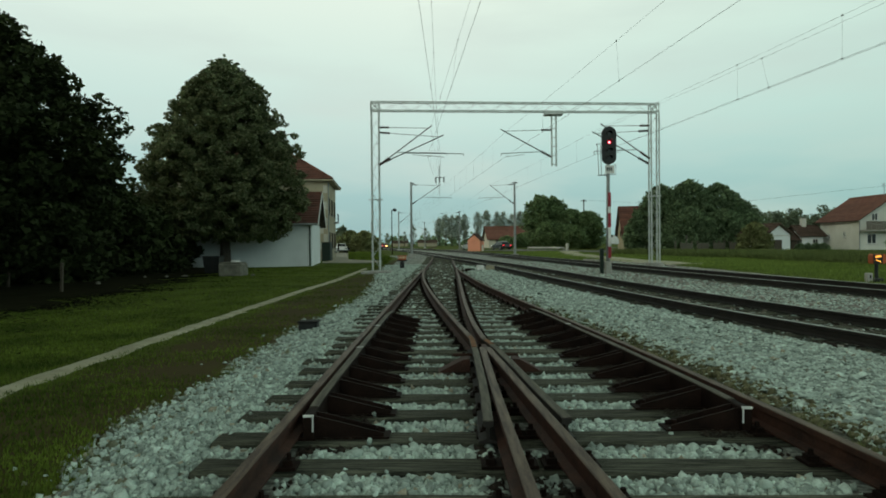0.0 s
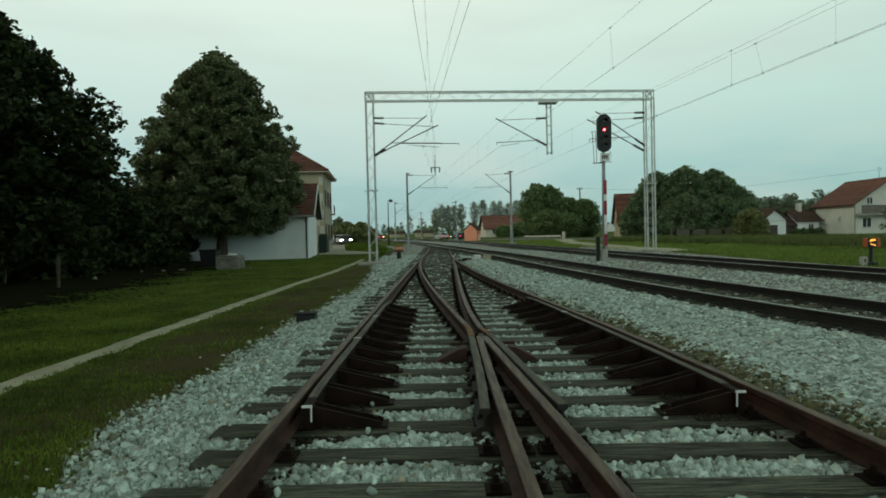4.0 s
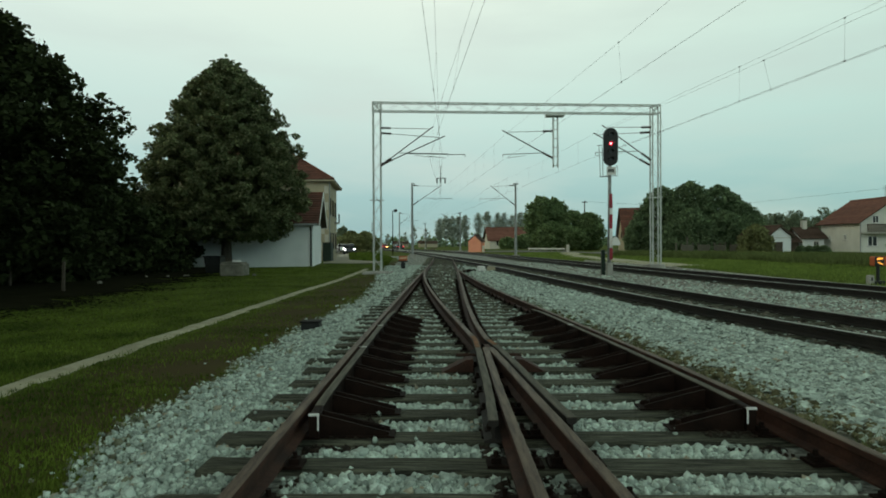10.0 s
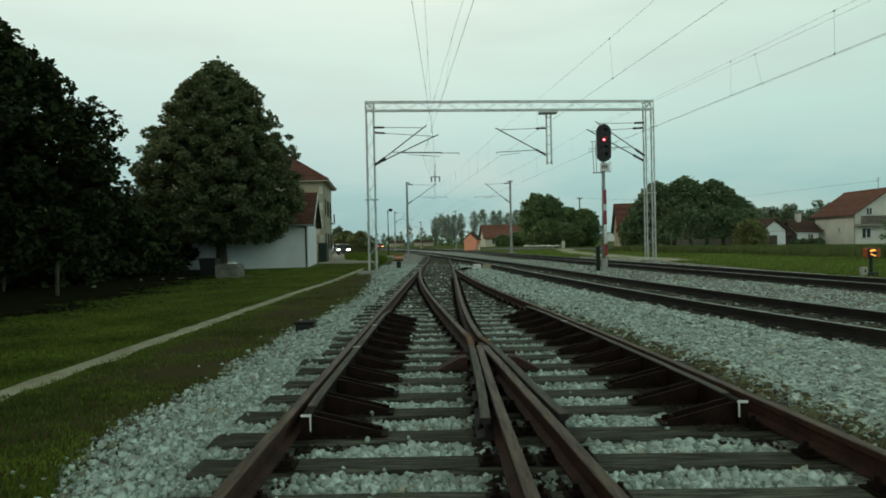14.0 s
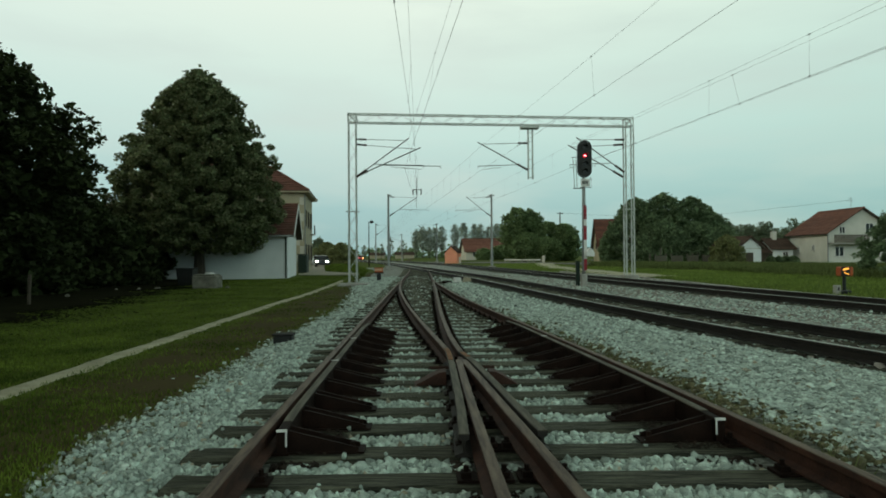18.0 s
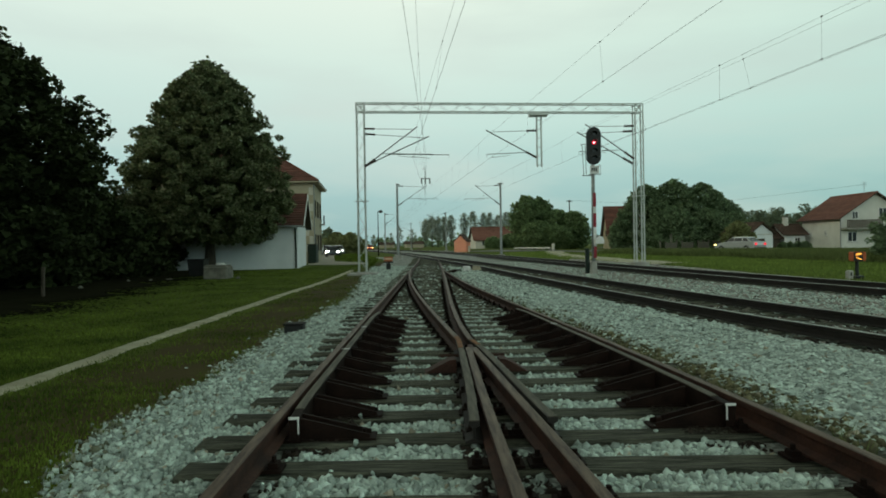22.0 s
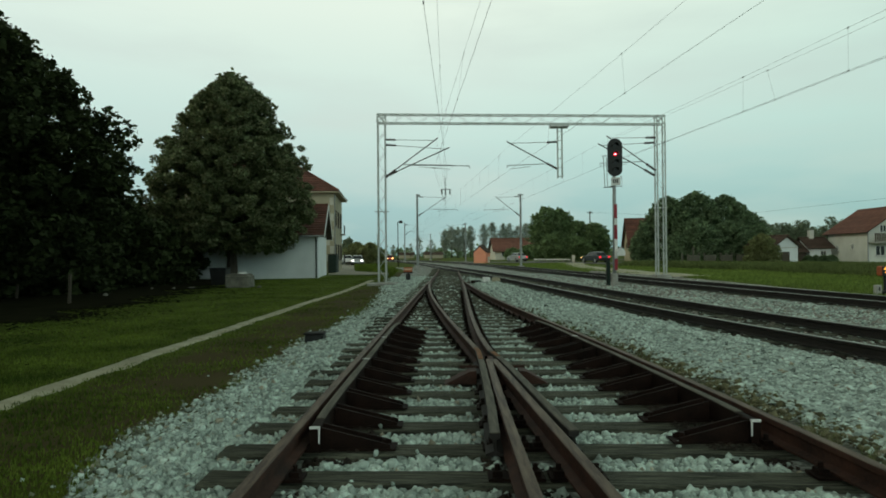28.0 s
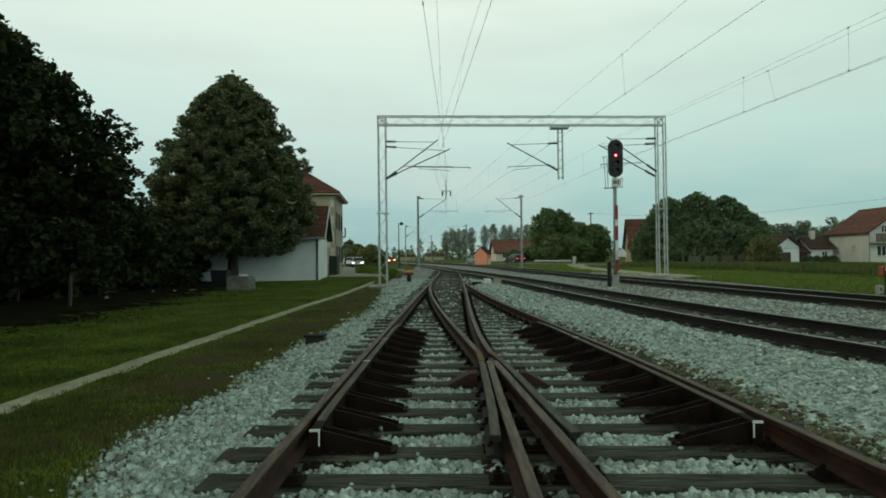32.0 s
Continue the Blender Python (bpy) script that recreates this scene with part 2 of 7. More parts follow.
M = {
    "stone": mat("ballast_stone", (0.59, 0.70, 0.64), (0.285, 0.348, 0.314), 0.9, scale=9, bump=0.3, fine=90, island=0.48),
    "stone_brown": mat("rust_dusted_stone", (0.215, 0.205, 0.115), (0.055, 0.053, 0.027), 0.9, scale=9, bump=0.3, fine=90, island=0.4),
    "stone_single": mat("loose_ballast_stone", (0.59, 0.70, 0.64), (0.285, 0.348, 0.314), 0.9, scale=1.2, bump=0.3, fine=4, obj=0.42),
    "stone_dust": mat("rust_dusted_ballast", (0.25, 0.235, 0.19), (0.085, 0.075, 0.058), 0.9, scale=9, bump=0.3, fine=90, island=0.45),
    "stone_soiled": mat("soiled_stone", (0.27, 0.285, 0.21), (0.085, 0.09, 0.055), 0.92, scale=9, bump=0.3, fine=90, island=0.45),
    "stone_dull": mat("dull_ballast_stone", (0.42, 0.39, 0.355), (0.145, 0.13, 0.112), 0.9, scale=9, bump=0.3, fine=90, island=0.45),
    "stone_tan": mat("tan_stone", (0.44, 0.41, 0.32), (0.26, 0.235, 0.175), 0.9, scale=9, bump=0.3, fine=90, island=0.35),
    "stone_black": mat("near_black_stone", (0.040, 0.028, 0.020), (0.016, 0.012, 0.009), 0.85, scale=9, bump=0.3, fine=90, island=0.4),
    "bed": mat("ballast_bed", (0.40, 0.42, 0.38), (0.10, 0.105, 0.095), 0.95, scale=16, bump=0.9, fine=34, spread=(0.4, 0.6)),
    "rust": mat("rail_rust", (0.082, 0.033, 0.021), (0.022, 0.009, 0.006), 0.75, scale=5, bump=0.25, fine=50),
    "raildark": mat("grimy_rail", (0.028, 0.024, 0.021), (0.014, 0.012, 0.011), 0.75, scale=5, bump=0.2, fine=50),
    "railtop": mat("worn_rail_head", (0.175, 0.124, 0.086), (0.048, 0.026, 0.017), 0.6, metal=0.15, scale=3, bump=0.15, fine=40, stretch=(9, 0.8, 4), spread=(0.40, 0.62)),
    "freshrust": mat("fresh_orange_rust", (0.30, 0.125, 0.045), (0.13, 0.055, 0.025), 0.8, scale=8, bump=0.2, fine=60),
    "checktop": mat("weathered_check_rail_top", (0.150, 0.135, 0.100), (0.045, 0.038, 0.028), 0.7, metal=0.1, scale=3, bump=0.2, fine=40, stretch=(9, 0.8, 4), spread=(0.38, 0.64)),
    "railbright": mat("polished_rail_head", (0.36, 0.37, 0.34), (0.20, 0.20, 0.18), 0.42, metal=0.7, scale=3, bump=0.05, fine=40, stretch=(4, 1, 4)),
    "steel_dark": mat("dark_steel", (0.022, 0.011, 0.008), (0.007, 0.004, 0.003), 0.75, scale=6, bump=0.2, spec=0.1),
    "sleeper": mat("weathered_sleeper", (0.185, 0.188, 0.140), (0.028, 0.030, 0.022), 0.92, scale=3.4, bump=0.9, fine=30, obj=0.28, stretch=(0.8, 14, 9), spread=(0.42, 0.64)),
    "whitepaint": mat("white_paint", (0.80, 0.80, 0.78), (0.6, 0.6, 0.58), 0.6, bump=0.1),
    "galv": mat("galvanised_steel", (0.60, 0.63, 0.61), (0.42, 0.44, 0.43), 0.55, metal=0.35, scale=4, bump=0.1),
    "greysteel": mat("grey_painted_steel", (0.34, 0.36, 0.36), (0.22, 0.23, 0.23), 0.6, metal=0.2, scale=4, bump=0.1),
    "wire": mat("copper_wire", (0.20, 0.21, 0.21), (0.13, 0.14, 0.14), 0.6, metal=0.3, bump=0),
    "insul": mat("brown_insulator", (0.07, 0.045, 0.035), (0.04, 0.026, 0.02), 0.3, bump=0),
    "concrete": mat("concrete", (0.42, 0.41, 0.38), (0.24, 0.235, 0.215), 0.9, scale=2.5, bump=0.3, fine=25),
    "black": mat("black_enamel", (0.022, 0.024, 0.024), (0.013, 0.014, 0.014), 0.45, bump=0.05),
    "rubber": mat("black_rubber", (0.02, 0.02, 0.02), (0.012, 0.012, 0.012), 0.8, bump=0.1),
    "redpaint": mat("red_paint", (0.36, 0.035, 0.05), (0.22, 0.025, 0.035), 0.5, bump=0.05),
    "bark": mat("bark", (0.09, 0.075, 0.06), (0.035, 0.03, 0.024), 0.95, scale=5, bump=0.8, fine=18, stretch=(3, 3, 0.6)),
    "leaf": mat("linden_leaf", (0.192, 0.226, 0.112), (0.094, 0.122, 0.058), 0.65, scale=1.2, bump=0, fine=6, island=0.45, spec=0.2),
    "leafsilver": mat("pale_linden_leaf", (0.27, 0.285, 0.160), (0.145, 0.158, 0.082), 0.6, scale=1.2, bump=0, fine=6, island=0.45),
    # dark leaf that also carries some of the thicket's deep shade in its colour
    "leafdark": mat("shaded_walnut_leaf", (0.054, 0.070, 0.026), (0.022, 0.031, 0.012), 0.75, scale=0.9, bump=0, fine=6, island=0.45, spec=0.12),
    # green lifted and blued to hold the haze over the far trees
    "leafmid": mat("hazed_hedgerow_leaf", (0.205, 0.285, 0.155), (0.130, 0.185, 0.100), 0.65, scale=0.7, bump=0, fine=5, island=0.42, spec=0.2),
    "leafroad": mat("roadside_leaf", (0.235, 0.325, 0.155), (0.150, 0.215, 0.098), 0.65, scale=0.7, bump=0, fine=5, island=0.4, spec=0.2),
    # greyed and lightened: aerial haze mixed into the leaf colour
    "leafhazy": mat("hazed_orchard_leaf", (0.24, 0.29, 0.20), (0.17, 0.21, 0.14), 0.7, scale=0.4, bump=0, fine=3, island=0.2, spec=0.1),
    # distance haze is put into this pale leaf colour
    "leafpale": mat("hazed_poplar_leaf", (0.40, 0.44, 0.36), (0.28, 0.32, 0.25), 0.7, scale=0.4, bump=0, fine=3, island=0.35),
    # yellow-green leaf, brightened in its colour to stand for haze
    "leafyellow": mat("hazed_willow_leaf", (0.29, 0.31, 0.145), (0.18, 0.20, 0.085), 0.65, scale=0.7, bump=0, fine=5, island=0.4),
    "grass": mat("grass_blade", (0.158, 0.214, 0.034), (0.050, 0.080, 0.014), 0.8, scale=0.75, bump=0, fine=5, spread=(0.40, 0.62), island=0.45, spec=0.08),
    "grassbright": mat("mown_grass_blade", (0.20, 0.27, 0.060), (0.12, 0.17, 0.038), 0.75, scale=0.4, bump=0, fine=4, island=0.4, spec=0.08),
    "grasstall": mat("tall_grass_blade", (0.155, 0.185, 0.065), (0.080, 0.104, 0.036), 0.75, scale=0.25, bump=0, fine=3, island=0.45, spec=0.08),
    "oldconcrete": mat("stained_concrete", (0.25, 0.24, 0.20), (0.095, 0.09, 0.075), 0.95, scale=3, bump=0.5, fine=22),
    "path": mat("trodden_earth", (0.50, 0.47, 0.34), (0.29, 0.27, 0.185), 0.95, scale=3, bump=0.3, fine=30),
    "yard": mat("pale_packed_gravel", (0.36, 0.34, 0.28), (0.24, 0.225, 0.18), 0.95, scale=1.5, bump=0.2, fine=30),
    "asphalt": mat("grey_asphalt", (0.17, 0.17, 0.16), (0.11, 0.11, 0.105), 0.9, scale=1.5, bump=0.2, fine=30),
    "tile": mat("clay_roof_tile", (0.178, 0.074, 0.055), (0.096, 0.044, 0.034), 0.85, scale=1.6, bump=0.3, fine=14, obj=0.16),
    "tilered": mat("bright_clay_tile", (0.225, 0.098, 0.072), (0.135, 0.060, 0.046), 0.85, scale=1.6, bump=0.3, fine=14, obj=0.16),
    "tilebrown": mat("old_roof_tile", (0.115, 0.070, 0.053), (0.060, 0.040, 0.032), 0.9, scale=1.6, bump=0.3, fine=14, obj=0.16),
    "white": mat("white_render", (0.78, 0.80, 0.81), (0.64, 0.66, 0.67), 0.9, scale=0.8, bump=0.1, fine=20),
    "paleplaster": mat("weathered_white_plaster", (0.68, 0.675, 0.63), (0.54, 0.535, 0.49), 0.9, scale=0.8, bump=0.1, fine=20),
    "beige": mat("beige_render", (0.45, 0.40, 0.29), (0.31, 0.275, 0.20), 0.9, scale=0.8, bump=0.15, fine=16),
    "orange": mat("orange_render", (0.86, 0.36, 0.24), (0.74, 0.29, 0.19), 0.9, scale=0.8, bump=0.1, fine=16),
    "cream": mat("cream_render", (0.60, 0.57, 0.50), (0.45, 0.43, 0.38), 0.9, scale=0.8, bump=0.15, fine=16),
    "wood": mat("old_timber", (0.10, 0.08, 0.06), (0.05, 0.04, 0.03), 0.9, scale=3, bump=0.4, stretch=(1, 1, 6)),
    "woodgrey": mat("grey_timber", (0.14, 0.13, 0.105), (0.07, 0.065, 0.052), 0.9, scale=3, bump=0.4, stretch=(6, 6, 1)),
    "glass": mat("dark_window_glass", (0.03, 0.035, 0.04), (0.025, 0.03, 0.033), 0.12, bump=0, spec=0.35),
    "amber": mat("amber_lamp", (0.7, 0.25, 0.03), None, 0.4, bump=0, emit=(1.0, 0.42, 0.06), power=1.6),
    "amberbody": mat("orange_enamel", (0.50, 0.115, 0.03), (0.36, 0.08, 0.025), 0.5, bump=0.05),
    "redlamp": mat("lit_red_lens", (0.7, 0.02, 0.03), None, 0.4, bump=0, emit=(1.0, 0.02, 0.05), power=1.1),
    "redcore": mat("red_signal_filament", (1.0, 0.5, 0.5), None, 0.4, bump=0, emit=(1.0, 0.45, 0.5), power=6.0),
    "taillamp": mat("lit_tail_lamp", (0.6, 0.02, 0.02), None, 0.4, bump=0, emit=(1.0, 0.03, 0.05), power=1.1),
    "headlamp": mat("lit_headlamp", (1, 1, 0.95), None, 0.3, bump=0, emit=(1.0, 0.93, 0.78), power=70.0),
    "headdim": mat("lit_sidelight", (1, 1, 0.95), None, 0.3, bump=0, emit=(1.0, 0.97, 0.9), power=4.0),
    "headamber": mat("lit_amber_headlamp", (1, 0.7, 0.3), None, 0.3, bump=0, emit=(1.0, 0.50, 0.16), power=9.0),
    "blinker": mat("lit_indicator", (1, 0.7, 0.2), None, 0.3, bump=0, emit=(1.0, 0.75, 0.22), power=5.0),
    "lanternface": mat("lantern_glass", (0.75, 0.52, 0.36), (0.55, 0.30, 0.18), 0.5, bump=0, scale=20),
    "silver": mat("silver_car_paint", (0.40, 0.42, 0.43), (0.35, 0.37, 0.38), 0.3, metal=0.5, bump=0),
    "darkpaint": mat("dark_blue_car_paint", (0.025, 0.032, 0.042), (0.02, 0.026, 0.034), 0.25, bump=0, spec=0.5),
    "redcar": mat("red_car_paint", (0.33, 0.035, 0.03), (0.27, 0.03, 0.026), 0.3, bump=0, spec=0.5),
    "whitecar": mat("white_car_paint", (0.70, 0.71, 0.72), (0.62, 0.63, 0.64), 0.3, bump=0, spec=0.5),
    "greenbin": mat("dark_green_paint", (0.014, 0.030, 0.022), (0.009, 0.020, 0.015), 0.55, bump=0.1),
}


def ground_material():
    """Grass with bare brown soil along the ballast and under the trees."""
    m = mat("meadow_ground", (0.110, 0.140, 0.024), (0.055, 0.074, 0.014), 0.95, scale=0.9, bump=0.5, fine=9, spec=0.04)
    nt = m.node_tree
    N, L = nt.nodes.new, nt.links.new
    bs = nt.nodes["Principled BSDF"]
    grass = bs.inputs["Base Color"].links[0].from_socket
    tc, sep = N("ShaderNodeTexCoord"), N("ShaderNodeSeparateXYZ")
    L(tc.outputs["Object"], sep.inputs[0])
    nz = N("ShaderNodeTexNoise")
    nz.inputs["Scale"].default_value, nz.inputs["Detail"].default_value = 1.1, 5.0
    L(tc.outputs["Object"], nz.inputs["Vector"])
    # a worn strip centred on x = -3.2
    sub = N("ShaderNodeMath")
    sub.operation = "ADD"
    sub.inputs[1].default_value = 3.2
    L(sep.outputs["X"], sub.inputs[0])
    ab = N("ShaderNodeMath")
    ab.operation = "ABSOLUTE"
    L(sub.outputs[0], ab.inputs[0])
    mr = N("ShaderNodeMapRange")
    mr.inputs["From Min"].default_value, mr.inputs["From Max"].default_value = 0.55, 1.45
    mr.inputs["To Min"].default_value, mr.inputs["To Max"].default_value = 0.34, -0.3
    L(ab.outputs[0], mr.inputs["Value"])
    ad = N("ShaderNodeMath")
    ad.operation = "ADD"
    L(mr.outputs[0], ad.inputs[0])
    L(nz.outputs["Fac"], ad.inputs[1])
    rp = N("ShaderNodeMapRange")
    rp.inputs["From Min"].default_value, rp.inputs["From Max"].default_value = 0.52, 0.80
    L(ad.outputs[0], rp.inputs["Value"])
    mix = N("ShaderNodeMix")
    mix.data_type = "RGBA"
    mix.inputs[7].default_value = (0.074, 0.060, 0.027, 1)
    L(rp.outputs[0], mix.inputs[0])
    L(grass, mix.inputs[6])
    L(mix.outputs[2], bs.inputs["Base Color"])
    return m


M["ground"] = ground_material()
# near-black: the shade below the trees is put into this ground colour
M["tree_shade"] = mat("shaded_litter", (0.021, 0.021, 0.010), (0.010, 0.010, 0.005), 0.95, scale=2.0, bump=0.6, fine=14, spec=0.02)


def let_light_through(m, share):
    """Thin leaves pass part of the light."""
    nt = m.node_tree
    N, L = nt.nodes.new, nt.links.new
    bs = nt.nodes["Principled BSDF"]
    out = next(n for n in nt.nodes if n.bl_idname == "ShaderNodeOutputMaterial")
    tr, mx = N("ShaderNodeBsdfTranslucent"), N("ShaderNodeMixShader")
    L(bs.inputs["Base Color"].links[0].from_socket, tr.inputs["Color"])
    mx.inputs[0].default_value = share
    L(bs.outputs[0], mx.inputs[1])
    L(tr.outputs[0], mx.inputs[2])
    L(mx.outputs[0], out.inputs["Surface"])


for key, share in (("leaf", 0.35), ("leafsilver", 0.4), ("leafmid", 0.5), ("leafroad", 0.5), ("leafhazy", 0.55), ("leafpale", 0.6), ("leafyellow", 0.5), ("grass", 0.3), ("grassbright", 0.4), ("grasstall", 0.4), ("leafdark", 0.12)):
    let_light_through(M[key], share)


# ---- mesh helpers ----
def link_mesh(name, verts, faces, material, smooth=False):
    me = bpy.data.meshes.new(name)
    me.from_pydata([tuple(v) for v in verts], [], [tuple(f) for f in faces])
    me.materials.append(material)
    if smooth:
        me.polygons.foreach_set("use_smooth", [True] * len(me.polygons))
    me.update()
    return new(name, me)


def bulk_mesh(name, verts, loops, n, mats, smooth=False, index=None):
    """A large mesh of n-gons straight from arrays."""
    me = bpy.data.meshes.new(name)
    verts, loops = np.asarray(verts, np.float32), np.asarray(loops, np.int32).ravel()
    count = len(loops) // n
    me.vertices.add(len(verts))
    me.vertices.foreach_set("co", verts.ravel())
    me.loops.add(len(loops))
    me.loops.foreach_set("vertex_index", loops)
    me.polygons.add(count)
    me.polygons.foreach_set("loop_start", np.arange(0, count * n, n, dtype=np.int32))
    me.polygons.foreach_set("loop_total", np.full(count, n, np.int32))
    for m in mats:
        me.materials.append(m)
    if index is not None:
        me.polygons.foreach_set("material_index", np.asarray(index, np.int32))
    if smooth:
        me.polygons.foreach_set("use_smooth", np.ones(count, bool))
    me.update(calc_edges=True)
    return new(name, me)


class Shape:
    """Collects solids into one mesh."""

    def __init__(self):
        self.v, self.f = [], []

    def add(self, verts, faces, m=None):
        k = len(self.v)
        self.v += [tuple(m @ Vector(p)) if m else tuple(p) for p in verts]
        self.f += [tuple(k + i for i in q) for q in faces]
        return self

    def box(self, x0, y0, z0, x1, y1, z1, m=None, bevel=0.0):
        b = min(bevel, (x1 - x0) / 3, (y1 - y0) / 3, (z1 - z0) / 3)
        if b <= 0:
            p = [(x, y, z) for z in (z0, z1) for y in (y0, y1) for x in (x0, x1)]
            return self.add(p, [(0, 2, 3, 1), (4, 5, 7, 6), (0, 1, 5, 4), (2, 6, 7, 3), (0, 4, 6, 2), (1, 3, 7, 5)], m)
        ring = lambda c: [(x0 + c, y0), (x1 - c, y0), (x1, y0 + c), (x1, y1 - c), (x1 - c, y1), (x0 + c, y1), (x0, y1 - c), (x0, y0 + c)]
        inner = [(x0 + b, y0 + b), (x1 - b, y0 + b), (x1 - b, y0 + b), (x1 - b, y1 - b), (x1 - b, y1 - b), (x0 + b, y1 - b), (x0 + b, y1 - b), (x0 + b, y0 + b)]
        p = [(*q, z0) for q in inner] + [(*q, z0 + b) for q in ring(b)] + [(*q, z1 - b) for q in ring(b)] + [(*q, z1) for q in inner]
        f = [tuple(reversed(range(8))), tuple(range(24, 32))]
        for r in range(3):
            for i in range(8):
                j = (i + 1) % 8
                f.append((r * 8 + i, r * 8 + j, r * 8 + 8 + j, r * 8 + 8 + i))
        return self.add(p, f, m)

    def tube(self, a, b, r0, r1=None, n=8, caps=True):
        r1 = r0 if r1 is None else r1
        a, b = Vector(a), Vector(b)
        d = (b - a).normalized()
        u = d.orthogonal().normalized()
        w = d.cross(u)
        p = [c + r * (math.cos(2 * math.pi * i / n) * u + math.sin(2 * math.pi * i / n) * w) for c, r in ((a, r0), (b, r1)) for i in range(n)]
        f = [(i, (i + 1) % n, n + (i + 1) % n, n + i) for i in range(n)]
        if caps:
            f += [tuple(reversed(range(n))), tuple(range(n, 2 * n))]
        return self.add(p, f)

    def line(self, pts, r, n=5):
        """A bent rod or wire through the points."""
        pts = [Vector(p) for p in pts]
        rings = []
        for i, p in enumerate(pts):
            d = (pts[min(i + 1, len(pts) - 1)] - pts[max(i - 1, 0)]).normalized()
            u = d.cross(Vector((0, 0, 1)) if abs(d.z) < 0.95 else Vector((1, 0, 0))).normalized()
            w = u.cross(d)
            rr = r[i] if isinstance(r, (list, tuple)) else r
            rings.append([p + rr * (math.cos(2 * math.pi * k / n) * u + math.sin(2 * math.pi * k / n) * w) for k in range(n)])
        v = [q for ring in rings for q in ring]
        f = [(i * n + k, i * n + (k + 1) % n, i * n + n + (k + 1) % n, i * n + n + k) for i in range(len(pts) - 1) for k in range(n)]
        f += [tuple(reversed(range(n))), tuple(range((len(pts) - 1) * n, len(pts) * n))]
        return self.add(v, f)

    def prism(self, outline, y0, y1, m=None):
        """An outline in x, z drawn out along y."""
        n = len(outline)
        p = [(x, y0, z) for x, z in outline] + [(x, y1, z) for x, z in outline]
        f = [tuple(range(n)), tuple(reversed(range(n, 2 * n)))] + [(i, n + i, n + (i + 1) % n, (i + 1) % n) for i in range(n)]
        return self.add(p, f, m)

    def sweep(self, profile, path):
        """A profile (sideways, up) along a path of (x, y, z)."""
        n, rows = len(profile), []
        path = [Vector(p) for p in path]
        for i, p in enumerate(path):
            d = path[min(i + 1, len(path) - 1)] - path[max(i - 1, 0)]
            s = Vector((d.y, -d.x, 0)).normalized()
            rows.append([p + s * u + Vector((0, 0, w)) for u, w in profile])
        v = [q for row in rows for q in row]
        f = [(i * n + k, i * n + n + k, i * n + n + (k + 1) % n, i * n + (k + 1) % n) for i in range(len(path) - 1) for k in range(n)]
        f += [tuple(range(n)), tuple(reversed(range((len(path) - 1) * n, len(path) * n)))]
        return self.add(v, f)

    def out(self, name, material, parent=None, label="", smooth=False, m=None):
        ob = link_mesh(name, self.v, self.f, material, smooth)
        if parent:
            ob.parent = parent
        if m is not None:
            ob.matrix_basis = m
        if label:
            tagged(ob, label)
        return ob


def thing(name, label, category, group="", m=None, kind=""):
    ob = new(name)
    ob.empty_display_size = 0.2
    tagged(ob, label, category, group, kind)
    if m is not None:
        ob.matrix_basis = m
    return ob


def curve(points, step=0.6):
    """A smooth line x(y) through (y, x) points, sampled along y."""
    ys, xs = np.array([p[0] for p in points], float), np.array([p[1] for p in points], float)
    slope = np.gradient(xs, ys)
    t = np.arange(ys[0], ys[-1] + step / 2, step)
    t[-1] = ys[-1]
    k = np.clip(np.searchsorted(ys, t, side="right") - 1, 0, len(ys) - 2)
    h = ys[k + 1] - ys[k]
    s = (t - ys[k]) / h
    x = (2 * s**3 - 3 * s**2 + 1) * xs[k] + (s**3 - 2 * s**2 + s) * h * slope[k] + (-2 * s**3 + 3 * s**2) * xs[k + 1] + (s**3 - s**2) * h * slope[k + 1]
    return t, x


def interp(points, y):
    return float(np.interp(y, [p[0] for p in points], [p[1] for p in points]))


def smoothstep(a, b, v):
    s = np.clip((v - a) / (b - a), 0, 1)
    return s * s * (3 - 2 * s)


# ---- the lie of the tracks: (y, x) of the rails and centre lines ----
LEFT_STOCK = [(-8, -1.06), (0, -1.06), (6, -1.06), (12, -1.04), (20, -0.99), (28, -0.92), (38, -0.86), (50, -0.86), (62, -1.05), (76, -1.9)]
RIGHT_STOCK = [(-8, 3.0), (0, 2.52), (3.4, 2.36), (5.1, 2.26), (6.3, 2.18), (7.7, 2.07), (10.1, 1.86), (14.6, 1.45), (19.3, 1.09), (23, 0.90), (27.2, 0.72), (31, 0.64), (38, 0.65), (50, 0.65), (62, 0.46), (76, -0.4)]
A_RIGHT = [(-8, 0.44), (0, 0.42), (3, 0.41), (5, 0.41), (7.25, 0.435)]
B_LEFT = [(-8, 1.5), (0, 0.98), (3, 0.80), (3.8, 0.745), (5, 0.655), (6.4, 0.555), (7.25, 0.49)]
LEFT_CLOSURE = [(4.24, 0.288), (5.0, 0.314), (6.2, 0.335), (7.3, 0.345), (7.9, 0.345), (9.7, 0.18), (12.3, -0.05), (17, -0.40), (22.5, -0.70), (26, -0.82), (29.5, -0.865)]
RIGHT_CLOSURE = [(4.3, 0.822), (4.7, 0.785), (5.6, 0.715), (6.6, 0.64), (7.3, 0.575), (7.9, 0.495), (9, 0.45), (11.1, 0.425), (16.9, 0.47), (22.6, 0.545), (29.5, 0.60)]
